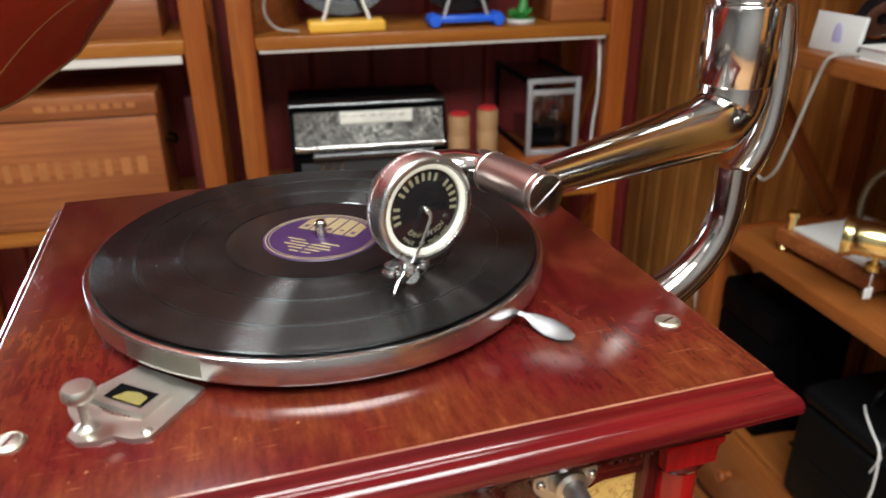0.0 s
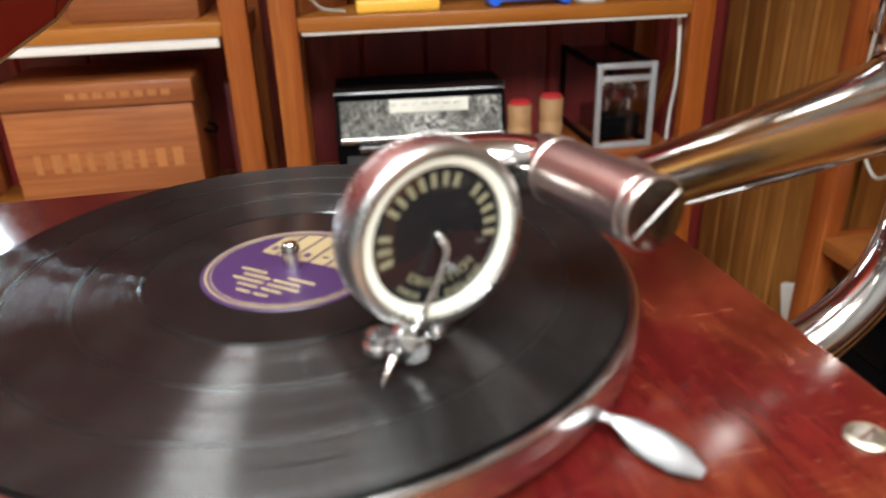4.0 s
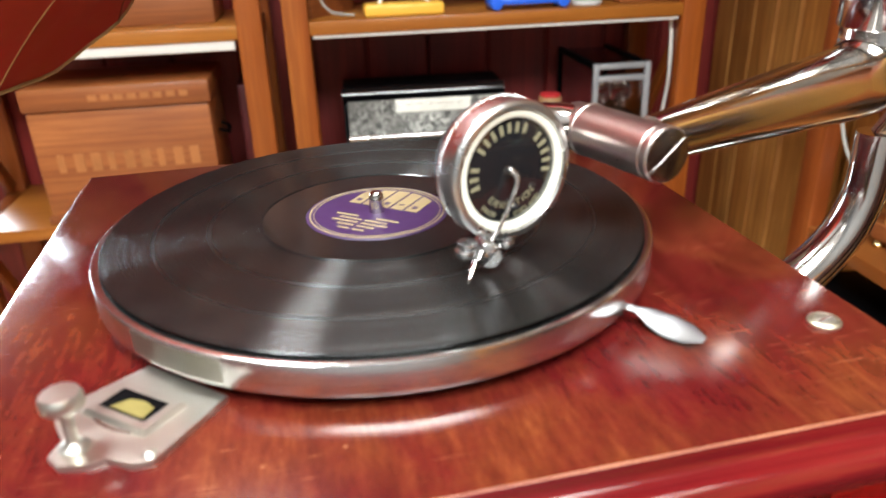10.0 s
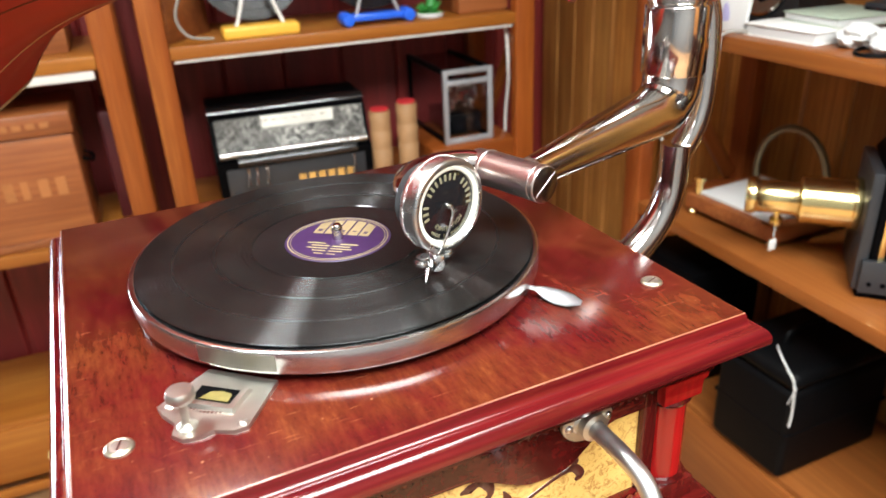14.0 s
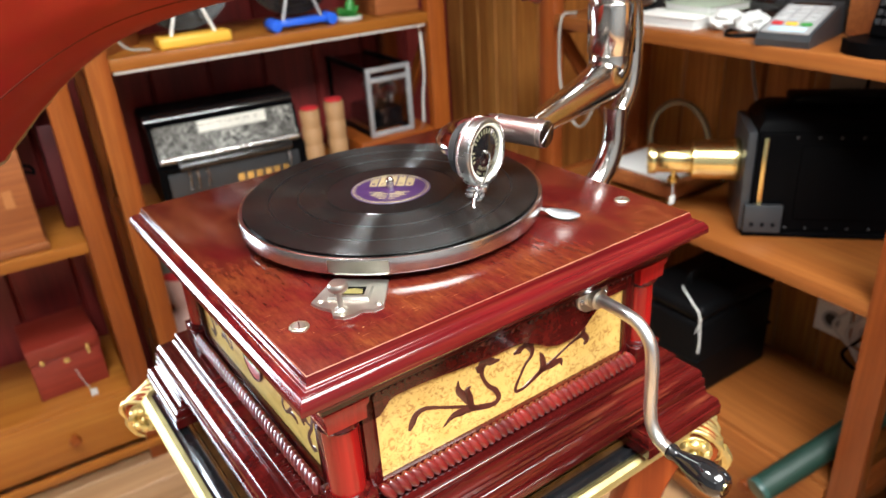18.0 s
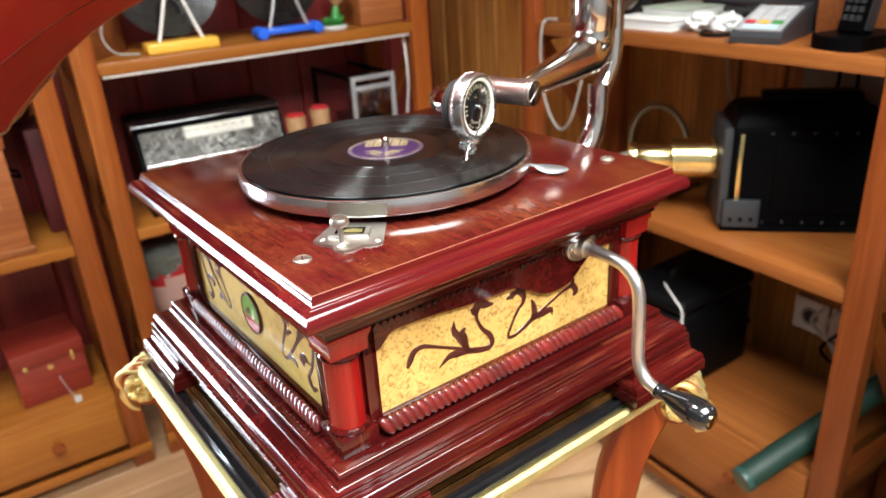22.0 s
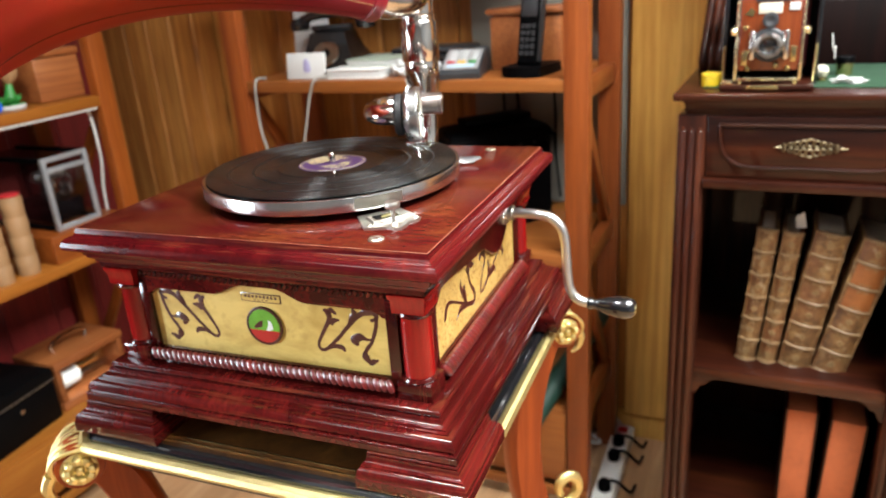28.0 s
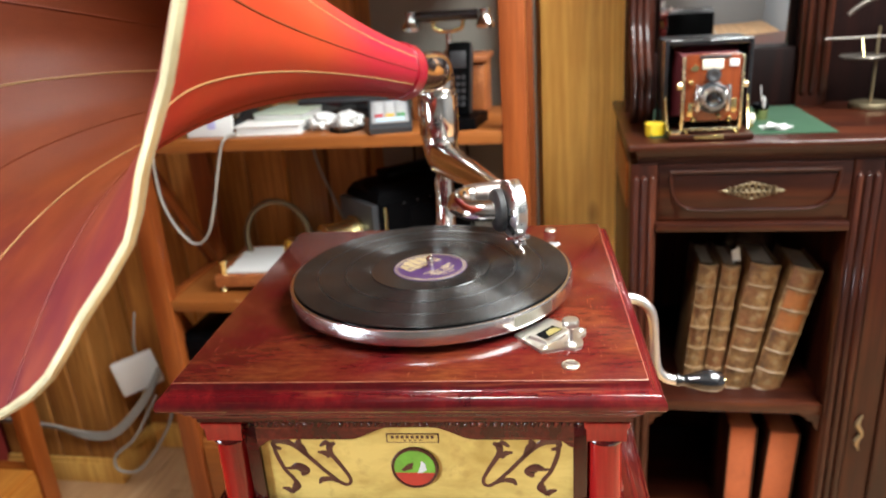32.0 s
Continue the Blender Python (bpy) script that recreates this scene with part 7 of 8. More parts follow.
# in its own axes x runs along the lens, y out towards the room
part("body", box(-0.15, 0.12, -0.075, 0.075, LZ + 0.012, LZ + 0.215, 0.006), BLACKMATT, la, "black japanned body")
part("roof", moulding([(0.0, LZ + 0.256), (0.04, LZ + 0.253), (0.06, LZ + 0.243), (0.07, LZ + 0.228), (0.075, LZ + 0.2155)], -0.02, 0.0, 0.065, 0.0), BLACKMATT, la, "rounded black roof")
part("chimney", box(-0.12, 0.06, -0.03, 0.03, LZ + 0.256, LZ + 0.272, 0.006), BLACKMATT, la)
part("base_plate", box(-0.155, 0.13, -0.08, 0.08, LZ, LZ + 0.0118, 0.002), BLACKMATT, la)
part("front_plate", box(0.121, 0.138, -0.075, 0.075, LZ + 0.0125, LZ + 0.215, 0.002), DARKGREY, la)
part("brass_strip", box(0.1, 0.109, 0.0755, 0.08, LZ + 0.07, LZ + 0.205, 0.001), BRASS, la, "brass strip down the body's edge")
vent = part("vent_box", box(0.06, 0.13, 0.0755, 0.088, LZ + 0.0125, LZ + 0.07, 0.002), DARKGREY, la, "dark grey vent box")
for k in range(3):
    part("vent_hole", disc_cyl(0.004, 0, 0.0012, 12, 0, axis_pose((0.075 + 0.02 * k, 0.088, LZ + 0.03), (0, 1, 0))), BLACKMATT, vent)
for k in range(6):
    for z in (LZ + 0.02, LZ + 0.205):
        part("rivet", lathe([(0, 0.0018), (0.0028, 0.001), (0.0034, 0)], 8, None, axis_pose((-0.14 + 0.038 * k, 0.0751, z), (0, 1, 0))), DARKGREY, la)
part("door_panel", box(-0.13, 0.04, 0.0751, 0.079, LZ + 0.04, LZ + 0.19, 0.002), BLACKMATT, la, "black side door")
part("lens_barrel", lathe([(0, 0), (0.047, 0.0), (0.049, 0.004), (0.049, 0.012), (0.046, 0.014), (0.044, 0.085), (0.045, 0.088), (0.045, 0.096), (0.034, 0.1), (0.032, 0.112), (0.0315, 0.165), (0.034, 0.168), (0.036, 0.173), (0.036, 0.183), (0.034, 0.187), (0.029, 0.187), (0.028, 0.17), (0, 0.169)], 40, None, axis_pose((0.1385, 0.0, LZ + 0.135), (1, 0, 0)) @ Matrix.Diagonal((0.92, 0.92, 0.95, 1))), BRASS, la, "polished brass lens barrel")
part("focus_knob", lathe([(0, 0), (0.006, 0), (0.006, 0.016), (0.012, 0.018), (0.012, 0.026), (0, 0.027)], 16, None, axis_pose((0.262, 0.0, LZ + 0.11), (0, -0.2, -1))), BRASS, la, "brass focus knob")

BZ = 0.285
bag = thing("black_bag", (0.985, 0.428, BZ), 2, "black leather case with a paper tag under the shelf", "case")
part("bag_body", box(-0.128, 0.14, -0.09, 0.09, BZ, BZ + 0.2, 0.014, seg=4), LEATHER, bag)
part("bag_lid", box(-0.131, 0.143, -0.093, 0.093, BZ + 0.2015, BZ + 0.24, 0.02, seg=5), LEATHER, bag)
part("bag_handle", tube(spline([(-0.06, 0.0, BZ + 0.239), (-0.05, 0.0, BZ + 0.262), (0.0, 0.0, BZ + 0.272), (0.05, 0.0, BZ + 0.262), (0.06, 0.0, BZ + 0.239)], 5), 0.006, 8), LEATHER, bag)
part("seam_strip", box(-0.1292, 0.1412, -0.0912, 0.0912, BZ + 0.1, BZ + 0.106, 0.001), LEATHER, bag)
solo("paper_tag", box(-0.009, 0.009, -0.0006, 0.0006, -0.036, 0.0, 0.0), PAPER, "small white paper tag hanging from the black case", "tag", pose(0.866, 0.335, BZ + 0.215, 12, 0, 20))
solo("tag_string", tube(spline([(0.9, 0.42, BZ + 0.246), (0.88, 0.395, BZ + 0.25), (0.865, 0.36, BZ + 0.24), (0.862, 0.338, BZ + 0.222), (0.864, 0.333, BZ + 0.16), (0.862, 0.333, BZ + 0.13)], 5), 0.0022, 6), PAPER, "white string looped over the black case", "string")
bb = thing("black_box", (0.985, 0.745, BZ), 0, "plain black box on the lowest shelf", "box")
part("box_body", box(-0.095, 0.095, -0.095, 0.095, BZ, BZ + 0.225, 0.006), BLACKMATT, bb)
part("box_lid", box(-0.097, 0.097, -0.097, 0.097, BZ + 0.2265, BZ + 0.29, 0.006), BLACKMATT, bb)
gt = thing("green_tube", (0.95, 0.05, BZ), 0, "dark green cloth-covered tube lying out over the shelf", "tube")
g0, g1 = Vector((0.757 - 0.95, 0.082 - 0.05, 0.276)), Vector((1.2 - 0.95, -0.01 - 0.05, 0.425))
part("tube", disc_cyl(0.0255, 0, (g1 - g0).length, 28, 0.002, axis_pose(g0, g1 - g0)), GREENTUBE, gt)
part("end_cap", disc_cyl(0.0262, -0.0005, 0.012, 28, 0.001, axis_pose(g0 - (g1 - g0).normalized() * 0.0015, g1 - g0)), plain("green_cap", (0.025, 0.07, 0.06), 0.4), gt, "plastic end cap")

# sockets and leads on the wall
sk = thing("wall_socket", (E, 0.21, 0.36), 0, "double white wall socket with leads plugged in", "socket")
for y in (-0.045, 0.045):
    pl = part("socket_plate", box(-0.012, -0.0002, y - 0.041, y + 0.041, 0.36, 0.442, 0.003), WHITE, sk)
    part("socket_ring", lathe([(0.016, 0), (0.022, 0), (0.022, 0.004), (0.016, 0.003)], 20, None, axis_pose((-0.0122, y, 0.401), (-1, 0, 0))), GREYM, pl)
    part("socket_well", disc_cyl(0.0155, 0, 0.0012, 20, 0, axis_pose((-0.0122, y, 0.401), (-1, 0, 0))), DARKGREY, pl)
for k in range(3):
    solo("cable", tube(spline([(1.225, 0.16 + 0.03 * k, 0.44), (1.2, 0.17 + 0.03 * k, 0.4), (1.2, 0.2 - 0.04 * k, 0.34), (1.21, 0.12, 0.305 + 0.006 * k), (1.2, -0.02, 0.3 + 0.006 * k)], 6), 0.004, 8), PAPER if k else BLACKMATT, "lead hanging from the wall socket", "cable", group="cables")
wr = thing("router", (1.1, 1.12, 0.3), -53, "white plastic box hanging by its leads in the corner", "device")
part("case", box(-0.06, 0.06, -0.012, 0.012, 0.3, 0.41, 0.006), WHITE, wr, m=Matrix.Translation((0, 0, 0.3)) @ Matrix.Rotation(radians(-10), 4, "Y") @ Matrix.Translation((0, 0, -0.3)))
part("cord", tube(spline([(0, 0.013, 0.4), (0, 0.03, 0.44), (0.02, 0.06, 0.52)], 5), 0.003, 8), CABLE, wr)
for k in range(3):
    solo("cable", tube(spline([(1.028 - 0.008 * k, 1.58, 0.215 + 0.012 * k), (1.026 - 0.008 * k, 1.4, 0.2 + 0.01 * k), (1.024, 1.285, 0.168 + 0.01 * k), (1.02, 1.19, 0.185 + 0.01 * k), (1.05, 1.1, 0.27 + 0.012 * k), (1.1, 1.06, 0.35 + 0.01 * k)], 7), 0.0045, 8), CABLE, "grey cable running along the boarded wall", "cable", group="cables")
solo("cable", tube(spline([(1.06, 1.06, 0.3), (1.02, 1.13, 0.18), (1.01, 1.2, 0.12), (1.01, 1.2, 0.07), (1.02, 1.13, 0.075), (1.06, 1.04, 0.2), (1.08, 1.02, 0.3)], 7), 0.0045, 8), CABLE, "grey cable hanging in a loose loop", "cable", group="cables")

# ---------------- floor ----------------
ps = thing("power_strip", (1.05, -0.068, 0), 2, "white power strip with black plugs lying on the floor", "power strip")
part("strip", box(-0.17, 0.17, -0.028, 0.028, 0.0, 0.038, 0.006), WHITE, ps)
part("switch", box(0.128, 0.152, -0.013, 0.013, 0.0382, 0.043, 0.002), REDPAINT, ps, "red lit switch")
for x in (-0.13, -0.07, 0.0, 0.07):
    part("outlet", lathe([(0.015, 0.0382), (0.019, 0.0382), (0.019, 0.04), (0.015, 0.0395)], 18, None, Matrix.Translation((x, 0, 0))), WHITE, ps)
for x, y in ((-0.13, 0.0), (0.0, 0.0), (0.07, 0.0)):
    pg = part("plug", lathe([(0, 0.0395), (0.016, 0.0395), (0.017, 0.056), (0.012, 0.066), (0, 0.068)], 18, None, Matrix.Translation((x, y, 0))), BLACKMATT, ps)
    part("plug_lead", tube(spline([(x, y, 0.066), (x + 0.01, y - 0.03, 0.06), (x + 0.03, y - 0.06, 0.02), (x + 0.08, y - 0.065, 0.005)], 5), 0.004, 8), BLACKMATT, pg)
solo("cable", tube(spline([(1.212, -0.06, 0.025), (1.22, -0.03, 0.06), (1.19, 0.01, 0.08), (1.13, 0.025, 0.07), (1.1, 0.005, 0.045), (1.14, -0.01, 0.02), (1.18, 0.03, 0.012), (1.2, 0.1, 0.006)], 7), 0.0045, 8), PAPER, "white lead coiled by the power strip", "cable", group="cables")
plain_box("paper_slip", 0.42, 0.455, 0.62, 0.66, 0.0, 0.0012, PAPER, "small white paper slip on the floor", "paper", 0.0, 25)

CARTON = plain("brown_carton", (0.42, 0.25, 0.12), 0.75, 0, 0, 0.2, 30, 0.15)
ct = thing("cardboard_box", (0.47, 0.33, 0), -22, "flat brown cardboard box with a blue printed label on the floor", "box")
part("body", box(-0.16, 0.16, -0.13, 0.13, 0.0, 0.05, 0.003), CARTON, ct)
part("flap", box(-0.157, 0.157, -0.127, -0.001, 0.0502, 0.0526, 0.0006), CARTON, ct)
part("flap", box(-0.157, 0.157, 0.001, 0.127, 0.0502, 0.0526, 0.0006), CARTON, ct)
lb = part("label", box(0.062, 0.122, 0.03, 0.08, 0.0528, 0.0532), WHITE, ct, "white label with a blue print")
part("print_patch", box(0.068, 0.116, 0.036, 0.068, 0.0533, 0.0536), plain("blue_print", (0.05, 0.2, 0.5), 0.6, 0, 0, 0.6, 90), lb)
ct = thing("cardboard_tube", (0.6, 0.475, 0), -22, "brown cardboard tube taped with white, lying on the floor", "tube")
tm = axis_pose((-0.2, 0, 0.036), (1, 0, 0))
part("tube_wall", lathe([(0.032, 0.0), (0.036, 0.0), (0.036, 0.4), (0.032, 0.4), (0.032, 0.0)], 36, None, tm), CARTON, ct)
part("end_cap", disc_cyl(0.0318, 0.392, 0.397, 32, 0.0, tm), CARTON, ct)
part("tape", lathe([(0.0362, 0.365), (0.0366, 0.3655), (0.0366, 0.3745), (0.0362, 0.375)], 36, None, tm), PAPER, ct, "white tape")

# ---------------- things on the desk ----------------


def folio(y0, wide, tall, lean, z, mat, label, group, x0=0.785, deep=0.14, bands=5, title=()):
    """A book that stands with its spine to the room, leaning by that many degrees."""
    bk = tagged(new("book"), label, "book", group)
    bk.matrix_world = Matrix.Translation((x0, y0, z)) @ Matrix.Rotation(radians(lean), 4, "X")
    w = wide
    part("page_block", box(0.012, deep - 0.004, -w + 0.006, -0.006, 0.006, tall - 0.006), CREAMCARD if bands else mat, bk)
    for y in (-0.004, -w):
        part("cover", box(0.008, deep, y, y + 0.004, 0.0, tall, 0.0012), mat, bk)
    n = 10
    pts = [(0.012 - 0.012 * math.sin(math.pi * k / n), -w * k / n) for k in range(n + 1)]
    bm = prism(pts + [(0.014, -w), (0.014, 0)], 0.0, tall)
    sp = part("spine", bm, mat, bk)
    for k in range(bands):
        z0 = tall * (k + 1) / (bands + 1)
        part("raised_band", tube([(x - 0.0005, y, z0) for x, y in pts], 0.0034, 6), rubbed_calf, sp, "rubbed raised band")
    for k in title:
        z0, h = tall * (k + 0.5) / (bands + 1), tall / (bands + 1) * 0.42
        lab = [(x - 0.0007, y) for x, y in pts[1:-1]]
        part("title_panel", prism(lab + [(x + 0.0012, y) for x, y in lab[::-1]], z0 - h, z0 + h), title_calf, sp, "orange leather title panel")
    if bands:
        for z0 in (0.003, tall - 0.003):
            part("worn_end", tube([(x - 0.0002, y, z0) for x, y in pts], 0.003, 6), rubbed_calf, sp, "pale worn end of the spine")
    if bands:
        for k in range(bands + 1):
            z0 = tall * (k + 0.5) / (bands + 1)
            for dz in (-0.016, 0.016):
                part("tooling", box(-0.0006, 0.001, -w * 0.66, -w * 0.34, z0 + dz - 0.0009, z0 + dz + 0.0009), plain_gilt, sp)
            if k not in title:
                dia_m = Matrix.Translation((-0.0002, -w / 2, z0)) @ Matrix.Rotation(math.pi / 2, 4, "Y")
                part("tooled_flower", lathe([(0.0016, 0.0), (0.0055, -0.0012), (0.0075, 0.0)], 4, None, dia_m), plain_gilt, sp)
    return bk


rubbed_calf = plain("rubbed_calf", (0.2, 0.12, 0.055), 0.5, 0, 0, 0.45, 90, 0.3)
title_calf = plain("orange_calf", (0.27, 0.09, 0.022), 0.5, 0, 0, 0.5, 80, 0.3)
plain_gilt = plain("worn_gilt_tooling", (0.2, 0.12, 0.05), 0.45, 0.1, 0, 0.5, 200)
FZ = 0.5372
folio(-0.362, 0.036, 0.279, 4.5, FZ, CALF, "old brown leather folio with raised bands, leaning", "old leather folios")
folio(-0.402, 0.033, 0.276, 5.5, FZ, CALF, "old brown leather folio with raised bands, leaning", "old leather folios")
folio(-0.439, 0.056, 0.284, 8.5, FZ, CALF, "thick old brown leather folio with raised bands, leaning", "old leather folios")
folio(-0.498, 0.058, 0.28, 12.5, FZ, CALF, "thick old brown leather folio with an orange title panel, leaning", "old leather folios", title=(3, 4))


def pages_out(y0, wide, tall, lean, z, x0=0.79, deep=0.17):
    """A book that stands with its stained fore-edge to the room."""
    bk = tagged(new("book"), "worn brown book with salmon-stained page edges on the bottom shelf", "book", "salmon books")
    bk.matrix_world = Matrix.Translation((x0, y0, z)) @ Matrix.Rotation(radians(lean), 4, "X")
    part("page_block", box(0.004, deep - 0.004, -wide + 0.0032, -0.0032, 0.004, tall - 0.004, 0.0006), PINKBOOK, bk, "salmon-stained pages")
    for y in (-0.003, -wide):
        part("cover", box(0, deep, y, y + 0.003, 0.0, tall, 0.001), DARK[2], bk, "worn dark brown board")
    part("spine", box(deep - 0.004, deep, -wide + 0.003, -0.003, 0, tall, 0.001), DARK[2], bk)


pages_out(-0.462, 0.058, 0.268, 0.5, 0.1722)
pages_out(-0.534, 0.064, 0.26, 2.5, 0.1722)
solo("paper_slip", prism([(-0.008, 0), (0.01, 0.0), (0.004, 0.03), (-0.012, 0.022)], -0.0006, 0.0006), PAPER, "torn white paper slip marking a page", "paper", pose(0.81, -0.456, FZ + 0.276, 90, 0, -70))

DT2 = DT + 0.0025
pc = thing("plate_camera", (0.79, -0.378, DT2), -90, "antique folding plate camera with brass fittings and red bellows", "camera")
# in its own axes x runs to the right of the lens, y away from it
part("back_case", box(-0.077, 0.077, 0.045, 0.12, DT2, 1.245, 0.005), LEATHER, pc, "black leather case")
for x in (-0.077, 0.069):
    part("case_wall", box(x, x + 0.008, 0.0, 0.0448, DT2, 1.245, 0.002), BLACK, pc)
part("case_roof", box(-0.0688, 0.0688, 0.0, 0.0448, 1.236, 1.245, 0.002), BLACK, pc)
part("bed", box(-0.072, 0.072, -0.068, 0.044, DT2, DT2 + 0.009, 0.002), DARK[0], pc, "polished wooden bed")
for x in (-0.045, 0.04):
    part("track", box(x, x + 0.006, -0.066, 0.04, DT2 + 0.0092, DT2 + 0.013, 0.001), BRASS, pc, "brass track")
bm = bmesh.new()
rows = []
for k in range(15):
    h = (0.058 - 0.0012 * k) - (0.004 if k % 2 else 0.0)
    rows.append([bm.verts.new((sx * h, 0.044 - 0.0062 * k, 1.166 + sz * (h + 0.006))) for sx, sz in ((-1, -1), (1, -1), (1, 1), (-1, 1))])
for a, b in zip(rows, rows[1:]):
    for k in range(4):
        bm.faces.new((a[k], a[(k + 1) % 4], b[(k + 1) % 4], b[k]))
part("bellows", bm, BURGUNDY, pc, "dark red leather bellows", 0)
PALEBRASS = metal("pale_brass", (0.86, 0.77, 0.5), 0.22, 0.15)
fr = part("front_standard", box(-0.046, 0.046, -0.053, -0.043, 1.109, 1.225, 0.002), wood("orange_mahogany", (0.12, 0.02, 0.006), (0.25, 0.052, 0.012), (0.32, 0.085, 0.02), 2, (0.2, 0.35), 0.4, 20), pc, "polished wooden lens board")
for x in (-0.052, 0.047):
    part("standard_post", box(x, x + 0.005, -0.0545, -0.046, DT2 + 0.0132, 1.222, 0.0015), PALEBRASS, fr, "brass post")
    part("clamp_knob", lathe([(0, 0), (0.006, 0), (0.0068, 0.002), (0.0068, 0.006), (0.005, 0.008), (0, 0.0085)], 16, None, axis_pose((x + (0.0 if x < 0 else 0.005), -0.05, 1.172), (1 if x > 0 else -1, 0, 0))), PALEBRASS, fr, "milled brass clamp knob")
part("frame_bar", box(-0.0468, 0.0468, -0.0545, -0.046, DT2 + 0.0132, DT2 + 0.0185, 0.0015), PALEBRASS, fr, "brass foot bar")
part("lens_mount", lathe([(0, 0), (0.027, 0), (0.027, 0.006), (0.0245, 0.0085), (0, 0.0085)], 32, None, axis_pose((0.0, -0.0532, 1.151), (0, -1, 0))), DARKGREY, fr, "dark round shutter")
for x in (-0.0255, 0.0255):
    part("shutter_cylinder", tube([(x, -0.061, 1.128), (x, -0.061, 1.131), (x, -0.061, 1.171), (x, -0.061, 1.174)], [0.0042, 0.0055, 0.0055, 0.0042], 14), NICKEL, fr, "bright nickel shutter cylinder")
for x, z0, z1 in ((-0.041, 1.118, 1.142), (0.033, 1.124, 1.148)):
    part("corner_plate", box(x, x + 0.009, -0.055, -0.0532, z0, z1, 0.0006), BRASS, fr, "brass plate")
part("wedge_plate", prism([(-0.04, 1.2), (-0.028, 1.196), (-0.024, 1.203), (-0.03, 1.21)], 0.0532, 0.0552, Matrix.Rotation(math.pi / 2, 4, "X")), BRASS, fr, "brass corner catch")
part("spirit_level", box(-0.024, 0.028, -0.0555, -0.0532, 1.2185, 1.2235, 0.001), DARKGREY, fr)
part("lens", lathe([(0, 0.0016), (0.0205, 0.0016), (0.0205, 0.012), (0.018, 0.018), (0.0145, 0.018), (0.013, 0.008), (0, 0.008)], 32, None, axis_pose((0.0, -0.06, 1.151), (0, -1, 0))), ALU, fr)
part("lens_glass", lathe([(0.0135, 0.008), (0.009, 0.0115), (0, 0.0128)], 24, None, axis_pose((0.0, -0.06, 1.151), (0, -1, 0))), BLACK, fr, "dark lens")
part("viewfinder", lathe([(0, 0), (0.012, 0), (0.012, 0.009), (0.008, 0.01), (0, 0.006)], 20, None, axis_pose((0.0, -0.0535, 1.19), (0, -1, 0))), DARKGREY, fr)
part("name_plate", box(-0.019, 0.016, -0.0555, -0.0532, 1.2, 1.2165, 0.0006), CREAMCARD, fr, "cream name plate")
part("paper_label", box(0.026, 0.042, -0.055, -0.0532, 1.204, 1.216, 0.0004), PAPER, fr)
for x, z in ((-0.03, 1.113), (0.03, 1.113), (-0.037, 1.178), (0.012, 1.118)):
    part("brass_fitting", lathe([(0, 0), (0.0055, 0), (0.0055, 0.004), (0.003, 0.008), (0, 0.0085)], 12, None, axis_pose((x, -0.0532, z), (0, -1, 0))), BRASS, fr)
for s in (-1, 1):
    part("strut", tube([(s * 0.07, -0.03, DT2 + 0.01), (s * 0.072, 0.0, DT2 + 0.06), (s * 0.072, 0.01, DT2 + 0.09)], 0.0025, 8), BRASS, pc, "brass side strut")
part("bed_plate", box(-0.03, 0.02, -0.0705, -0.0682, DT2 + 0.001, DT2 + 0.008, 0.0006), BRASS, pc, "brass plate on the bed's front")
part("bed_block", box(-0.07, -0.052, -0.066, -0.05, DT2 + 0.0092, DT2 + 0.016, 0.001), PALEBRASS, pc)
tn = thing("yellow_tin", (0.785, -0.288, DT), 0, "small round yellow tin on the desk", "tin")
part("tin_body", disc_cyl(0.018, DT, DT + 0.017, 28, 0.001), LEMON, tn)
part("tin_lid", disc_cyl(0.0186, DT + 0.0172, DT + 0.024, 28, 0.0015), plain("bright_yellow", (0.85, 0.6, 0.04), 0.4), tn)
bc = thing("brass_cup", (0.9, -0.5, DT2), 0, "small brass cup with a dark lid", "cup")
part("cup", lathe([(0, DT2), (0.013, DT2), (0.014, DT2 + 0.02), (0.012, DT2 + 0.022), (0, DT2 + 0.022)], 20), BRASS, bc)
part("cup_lid", disc_cyl(0.0155, DT2 + 0.0222, DT2 + 0.032, 20, 0.002), BLACKMATT, bc)
bl = thing("squeeze_bulb", (0.82, -0.462, DT2), 0, "small pale glass ball on a brass foot", "ball")
part("ball", lathe([(0, DT2 + 0.006), (0.008, DT2 + 0.009), (0.0115, DT2 + 0.017), (0.009, DT2 + 0.025), (0, DT2 + 0.029)], 20), CREAMCARD, bl)
part("foot", disc_cyl(0.009, DT2, DT2 + 0.0065, 18, 0.001), BRASS, bl)
tag((0.795, -0.472, 1.16), (0.79, -0.478, 1.12), "white paper tag hanging by the plate camera")
bm = bmesh.new()
for k, (dx, dy, h) in enumerate(((0.0, 0.0, 0.0026), (0.006, 0.004, 0.006), (-0.004, -0.006, 0.009))):
    tube(spline([(0.788 + dx, -0.478 + dy, DT2 + h), (0.793 - dx, -0.494, DT2 + h + 0.002), (0.785 + dx, -0.51 - dy, DT2 + h), (0.79 - dx, -0.528 - dy, DT2 + h)], 4), [0.0012, 0.0026, 0.002, 0.003, 0.0012], 6, True, bm)
solo("string_tag", bm, PAPER, "knotted white paper string lying on the green baize", "tag")
DULLNICKEL = metal("dull_nickel", (0.17, 0.15, 0.13), 0.45, 0.2, 120)
sc = thing("balance_scale", (1.0, -0.735, DT), -90, "old tarnished balance with dull nickel pans on the dark desk", "scale")
part("base", disc_cyl(0.04, DT, DT + 0.012, 28, 0.003), TARNISH, sc)
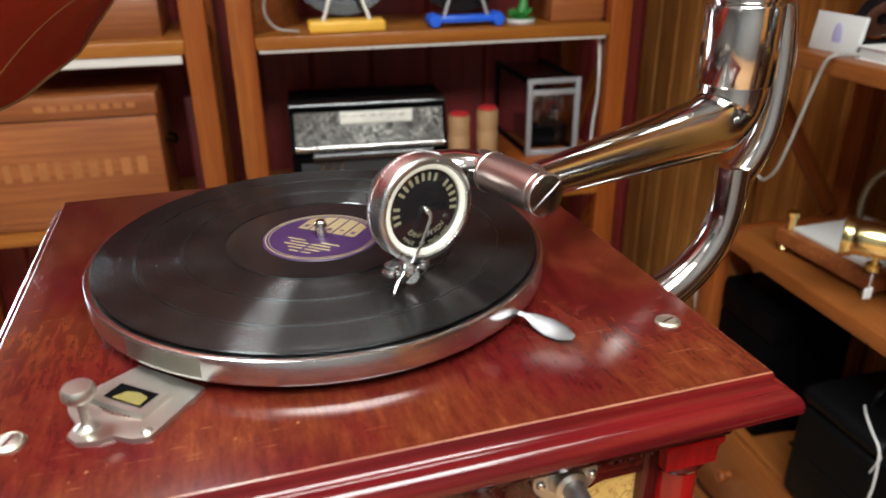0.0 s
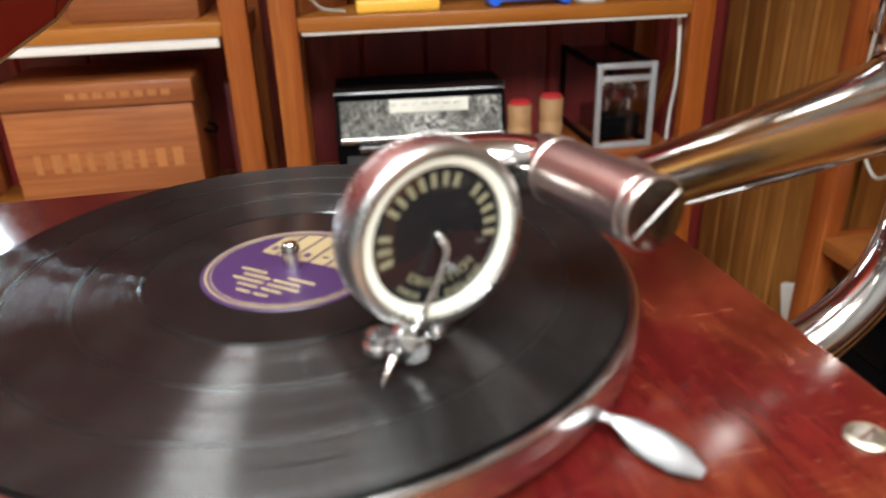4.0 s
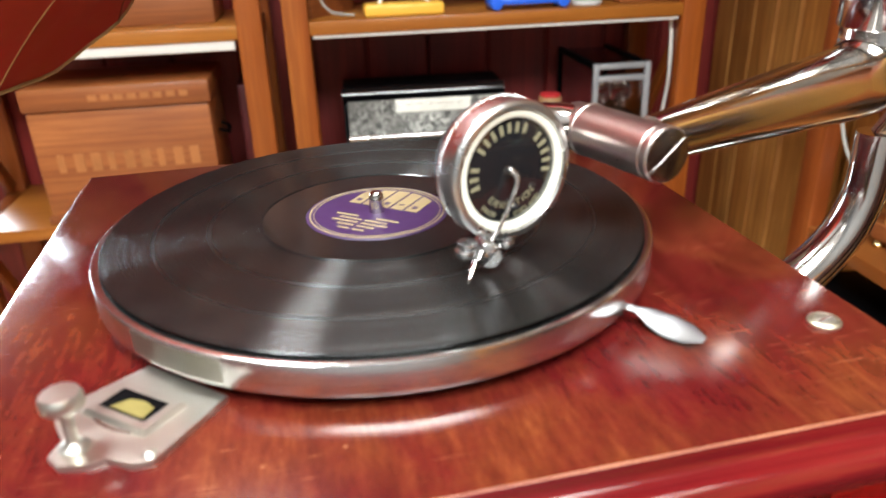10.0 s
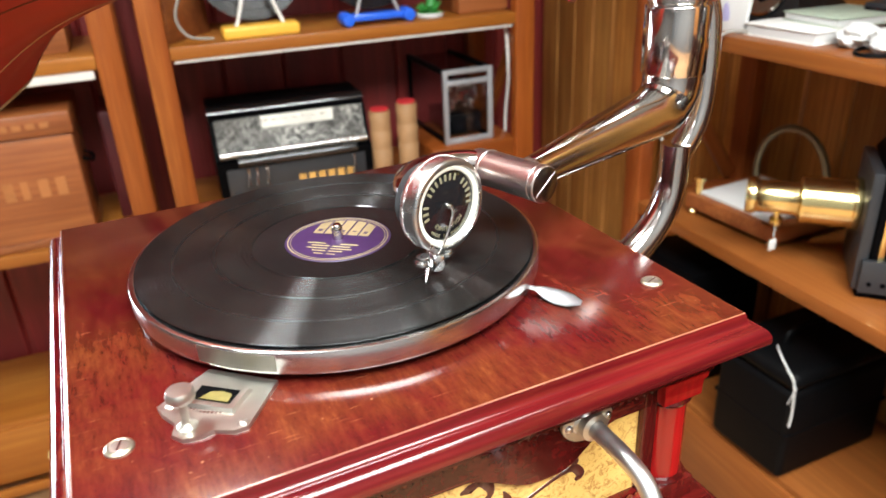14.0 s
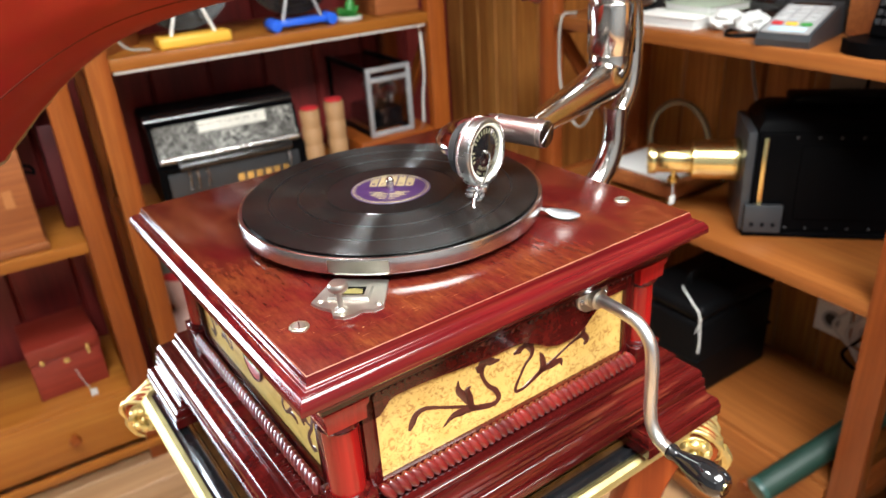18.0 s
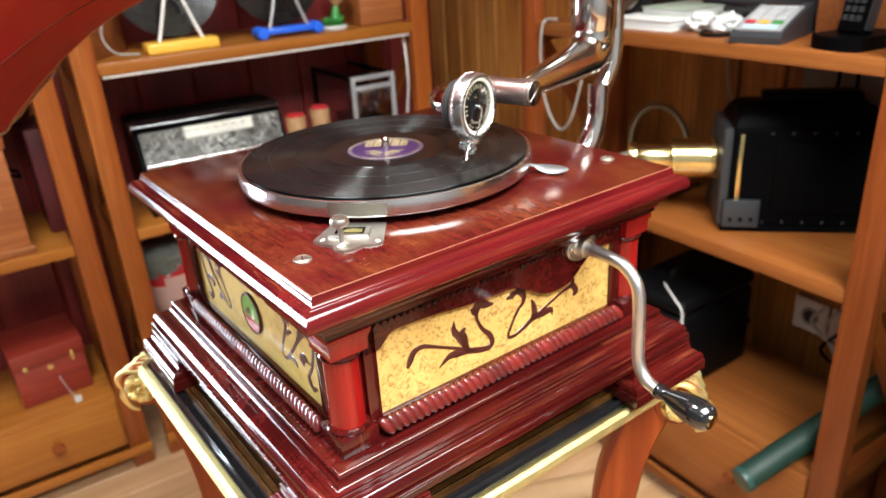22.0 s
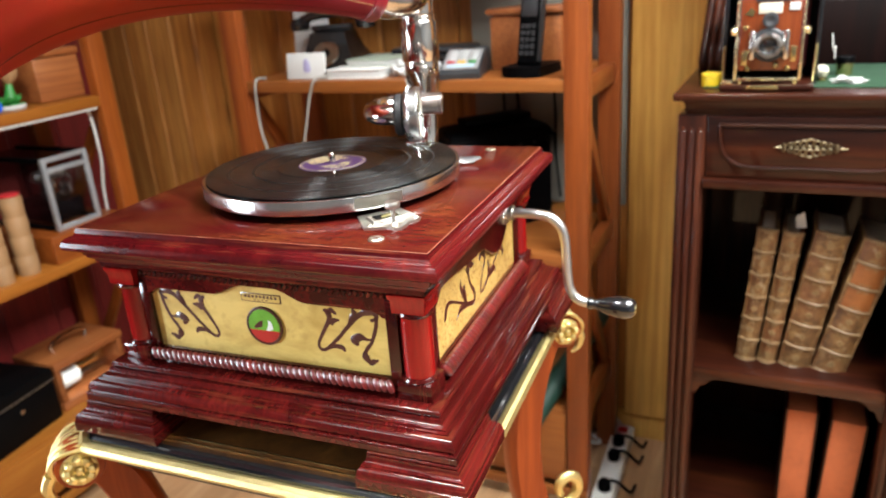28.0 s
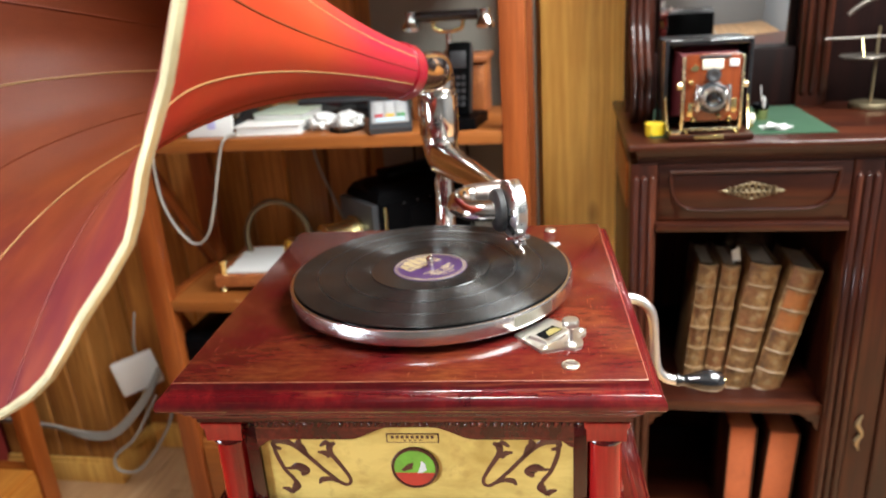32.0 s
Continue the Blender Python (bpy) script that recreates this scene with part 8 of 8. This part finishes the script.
part("pillar", tube([(0, 0, DT + 0.012), (0, 0, DT + 0.16)], [0.0035, 0.0028], 12), TARNISH, sc)
part("beam", tube([(-0.1, 0, DT + 0.14), (0.1, 0, DT + 0.14)], [0.0022, 0.003, 0.0022], 10), DULLNICKEL, sc)
part("arc", tube([(0.02 + 0.11 * math.cos(a), 0, DT + 0.11 + 0.11 * math.sin(a)) for a in np.linspace(0.3, 2.4, 20)], 0.005, 10), DULLNICKEL, sc, "bright curved arm")
for x in (-0.03, 0.09):
    part("pan", lathe([(0, DT + 0.098), (0.035, DT + 0.1), (0.045, DT + 0.106), (0.043, DT + 0.108), (0, DT + 0.101)], 28, None, Matrix.Translation((x, -0.02, 0))), DULLNICKEL, sc)
    part("pan_hook", tube([(x, -0.02, DT + 0.104), (x, 0, DT + 0.14)], 0.0018, 6), BRASS, sc)


def boards(parent, mesh, places):
    for m in places:
        ob = new("board", mesh)
        ob.parent = parent
        ob.matrix_local = m


def wall_board(w, h, mat):
    bm = bmesh.new()
    prof = [(-w / 2 + 0.0005, 0.0), (-w / 2 + 0.0005, 0.008), (-w / 2 + 0.007, 0.014), (w / 2 - 0.007, 0.014), (w / 2 - 0.0005, 0.008), (w / 2 - 0.0005, 0.0)]
    a = [bm.verts.new((x, y, 0)) for x, y in prof]
    b = [bm.verts.new((x, y, h)) for x, y in prof]
    for k in range(5):
        bm.faces.new((a[k], a[k + 1], b[k + 1], b[k]))
    bm.faces.new(a)
    bm.faces.new(b[::-1])
    return finish("board", bm, mat, 0)


WB = 0.118
eb = wall_board(WB, H, PANELW)
boards(wall_east, eb, [Matrix.Translation((E + 0.014, 1.23 - WB / 2 - k * WB, 0)) @ Matrix.Rotation(math.pi / 2, 4, "Z") for k in range(32)])
pb = wall_board(0.0925, H, PANELW)
boards(pillar, pb, [Matrix.Translation((1.066, 1.246 + 0.0925 * (k + 0.33), 0)) @ Matrix.Rotation(math.pi / 2, 4, "Z") for k in range(4)])
boards(pillar, pb, [Matrix.Translation((1.052 + 0.0925 * (k + 0.5), 1.246, 0)) @ Matrix.Rotation(math.pi, 4, "Z") for k in range(2)])
nb = wall_board(0.16, H, REDWALL)
boards(wall_north, nb, [Matrix.Translation((1.05 - 0.08 - 0.16 * k, N + 0.014, 0)) @ Matrix.Rotation(math.pi, 4, "Z") for k in range(12)])
fb = finish("board", box(0, 0.9, 0, 0.0955, -0.012, 0, 0.0008, seg=1), FLOORW, 0)
rnd = random.Random(4)
for j in range(44):
    off = rnd.random() * 0.9
    spans = [(max(W, W - 0.9 + off + 0.901 * k), min(E + 0.013, W + off + 0.901 * k)) for k in range(6)]
    boards(floor, fb, [Matrix.Translation((x0, S + 0.0962 * j, 0)) @ Matrix.Diagonal(((x1 - x0) / 0.9, 1, 1, 1)) for x0, x1 in spans if x1 - x0 > 0.02])
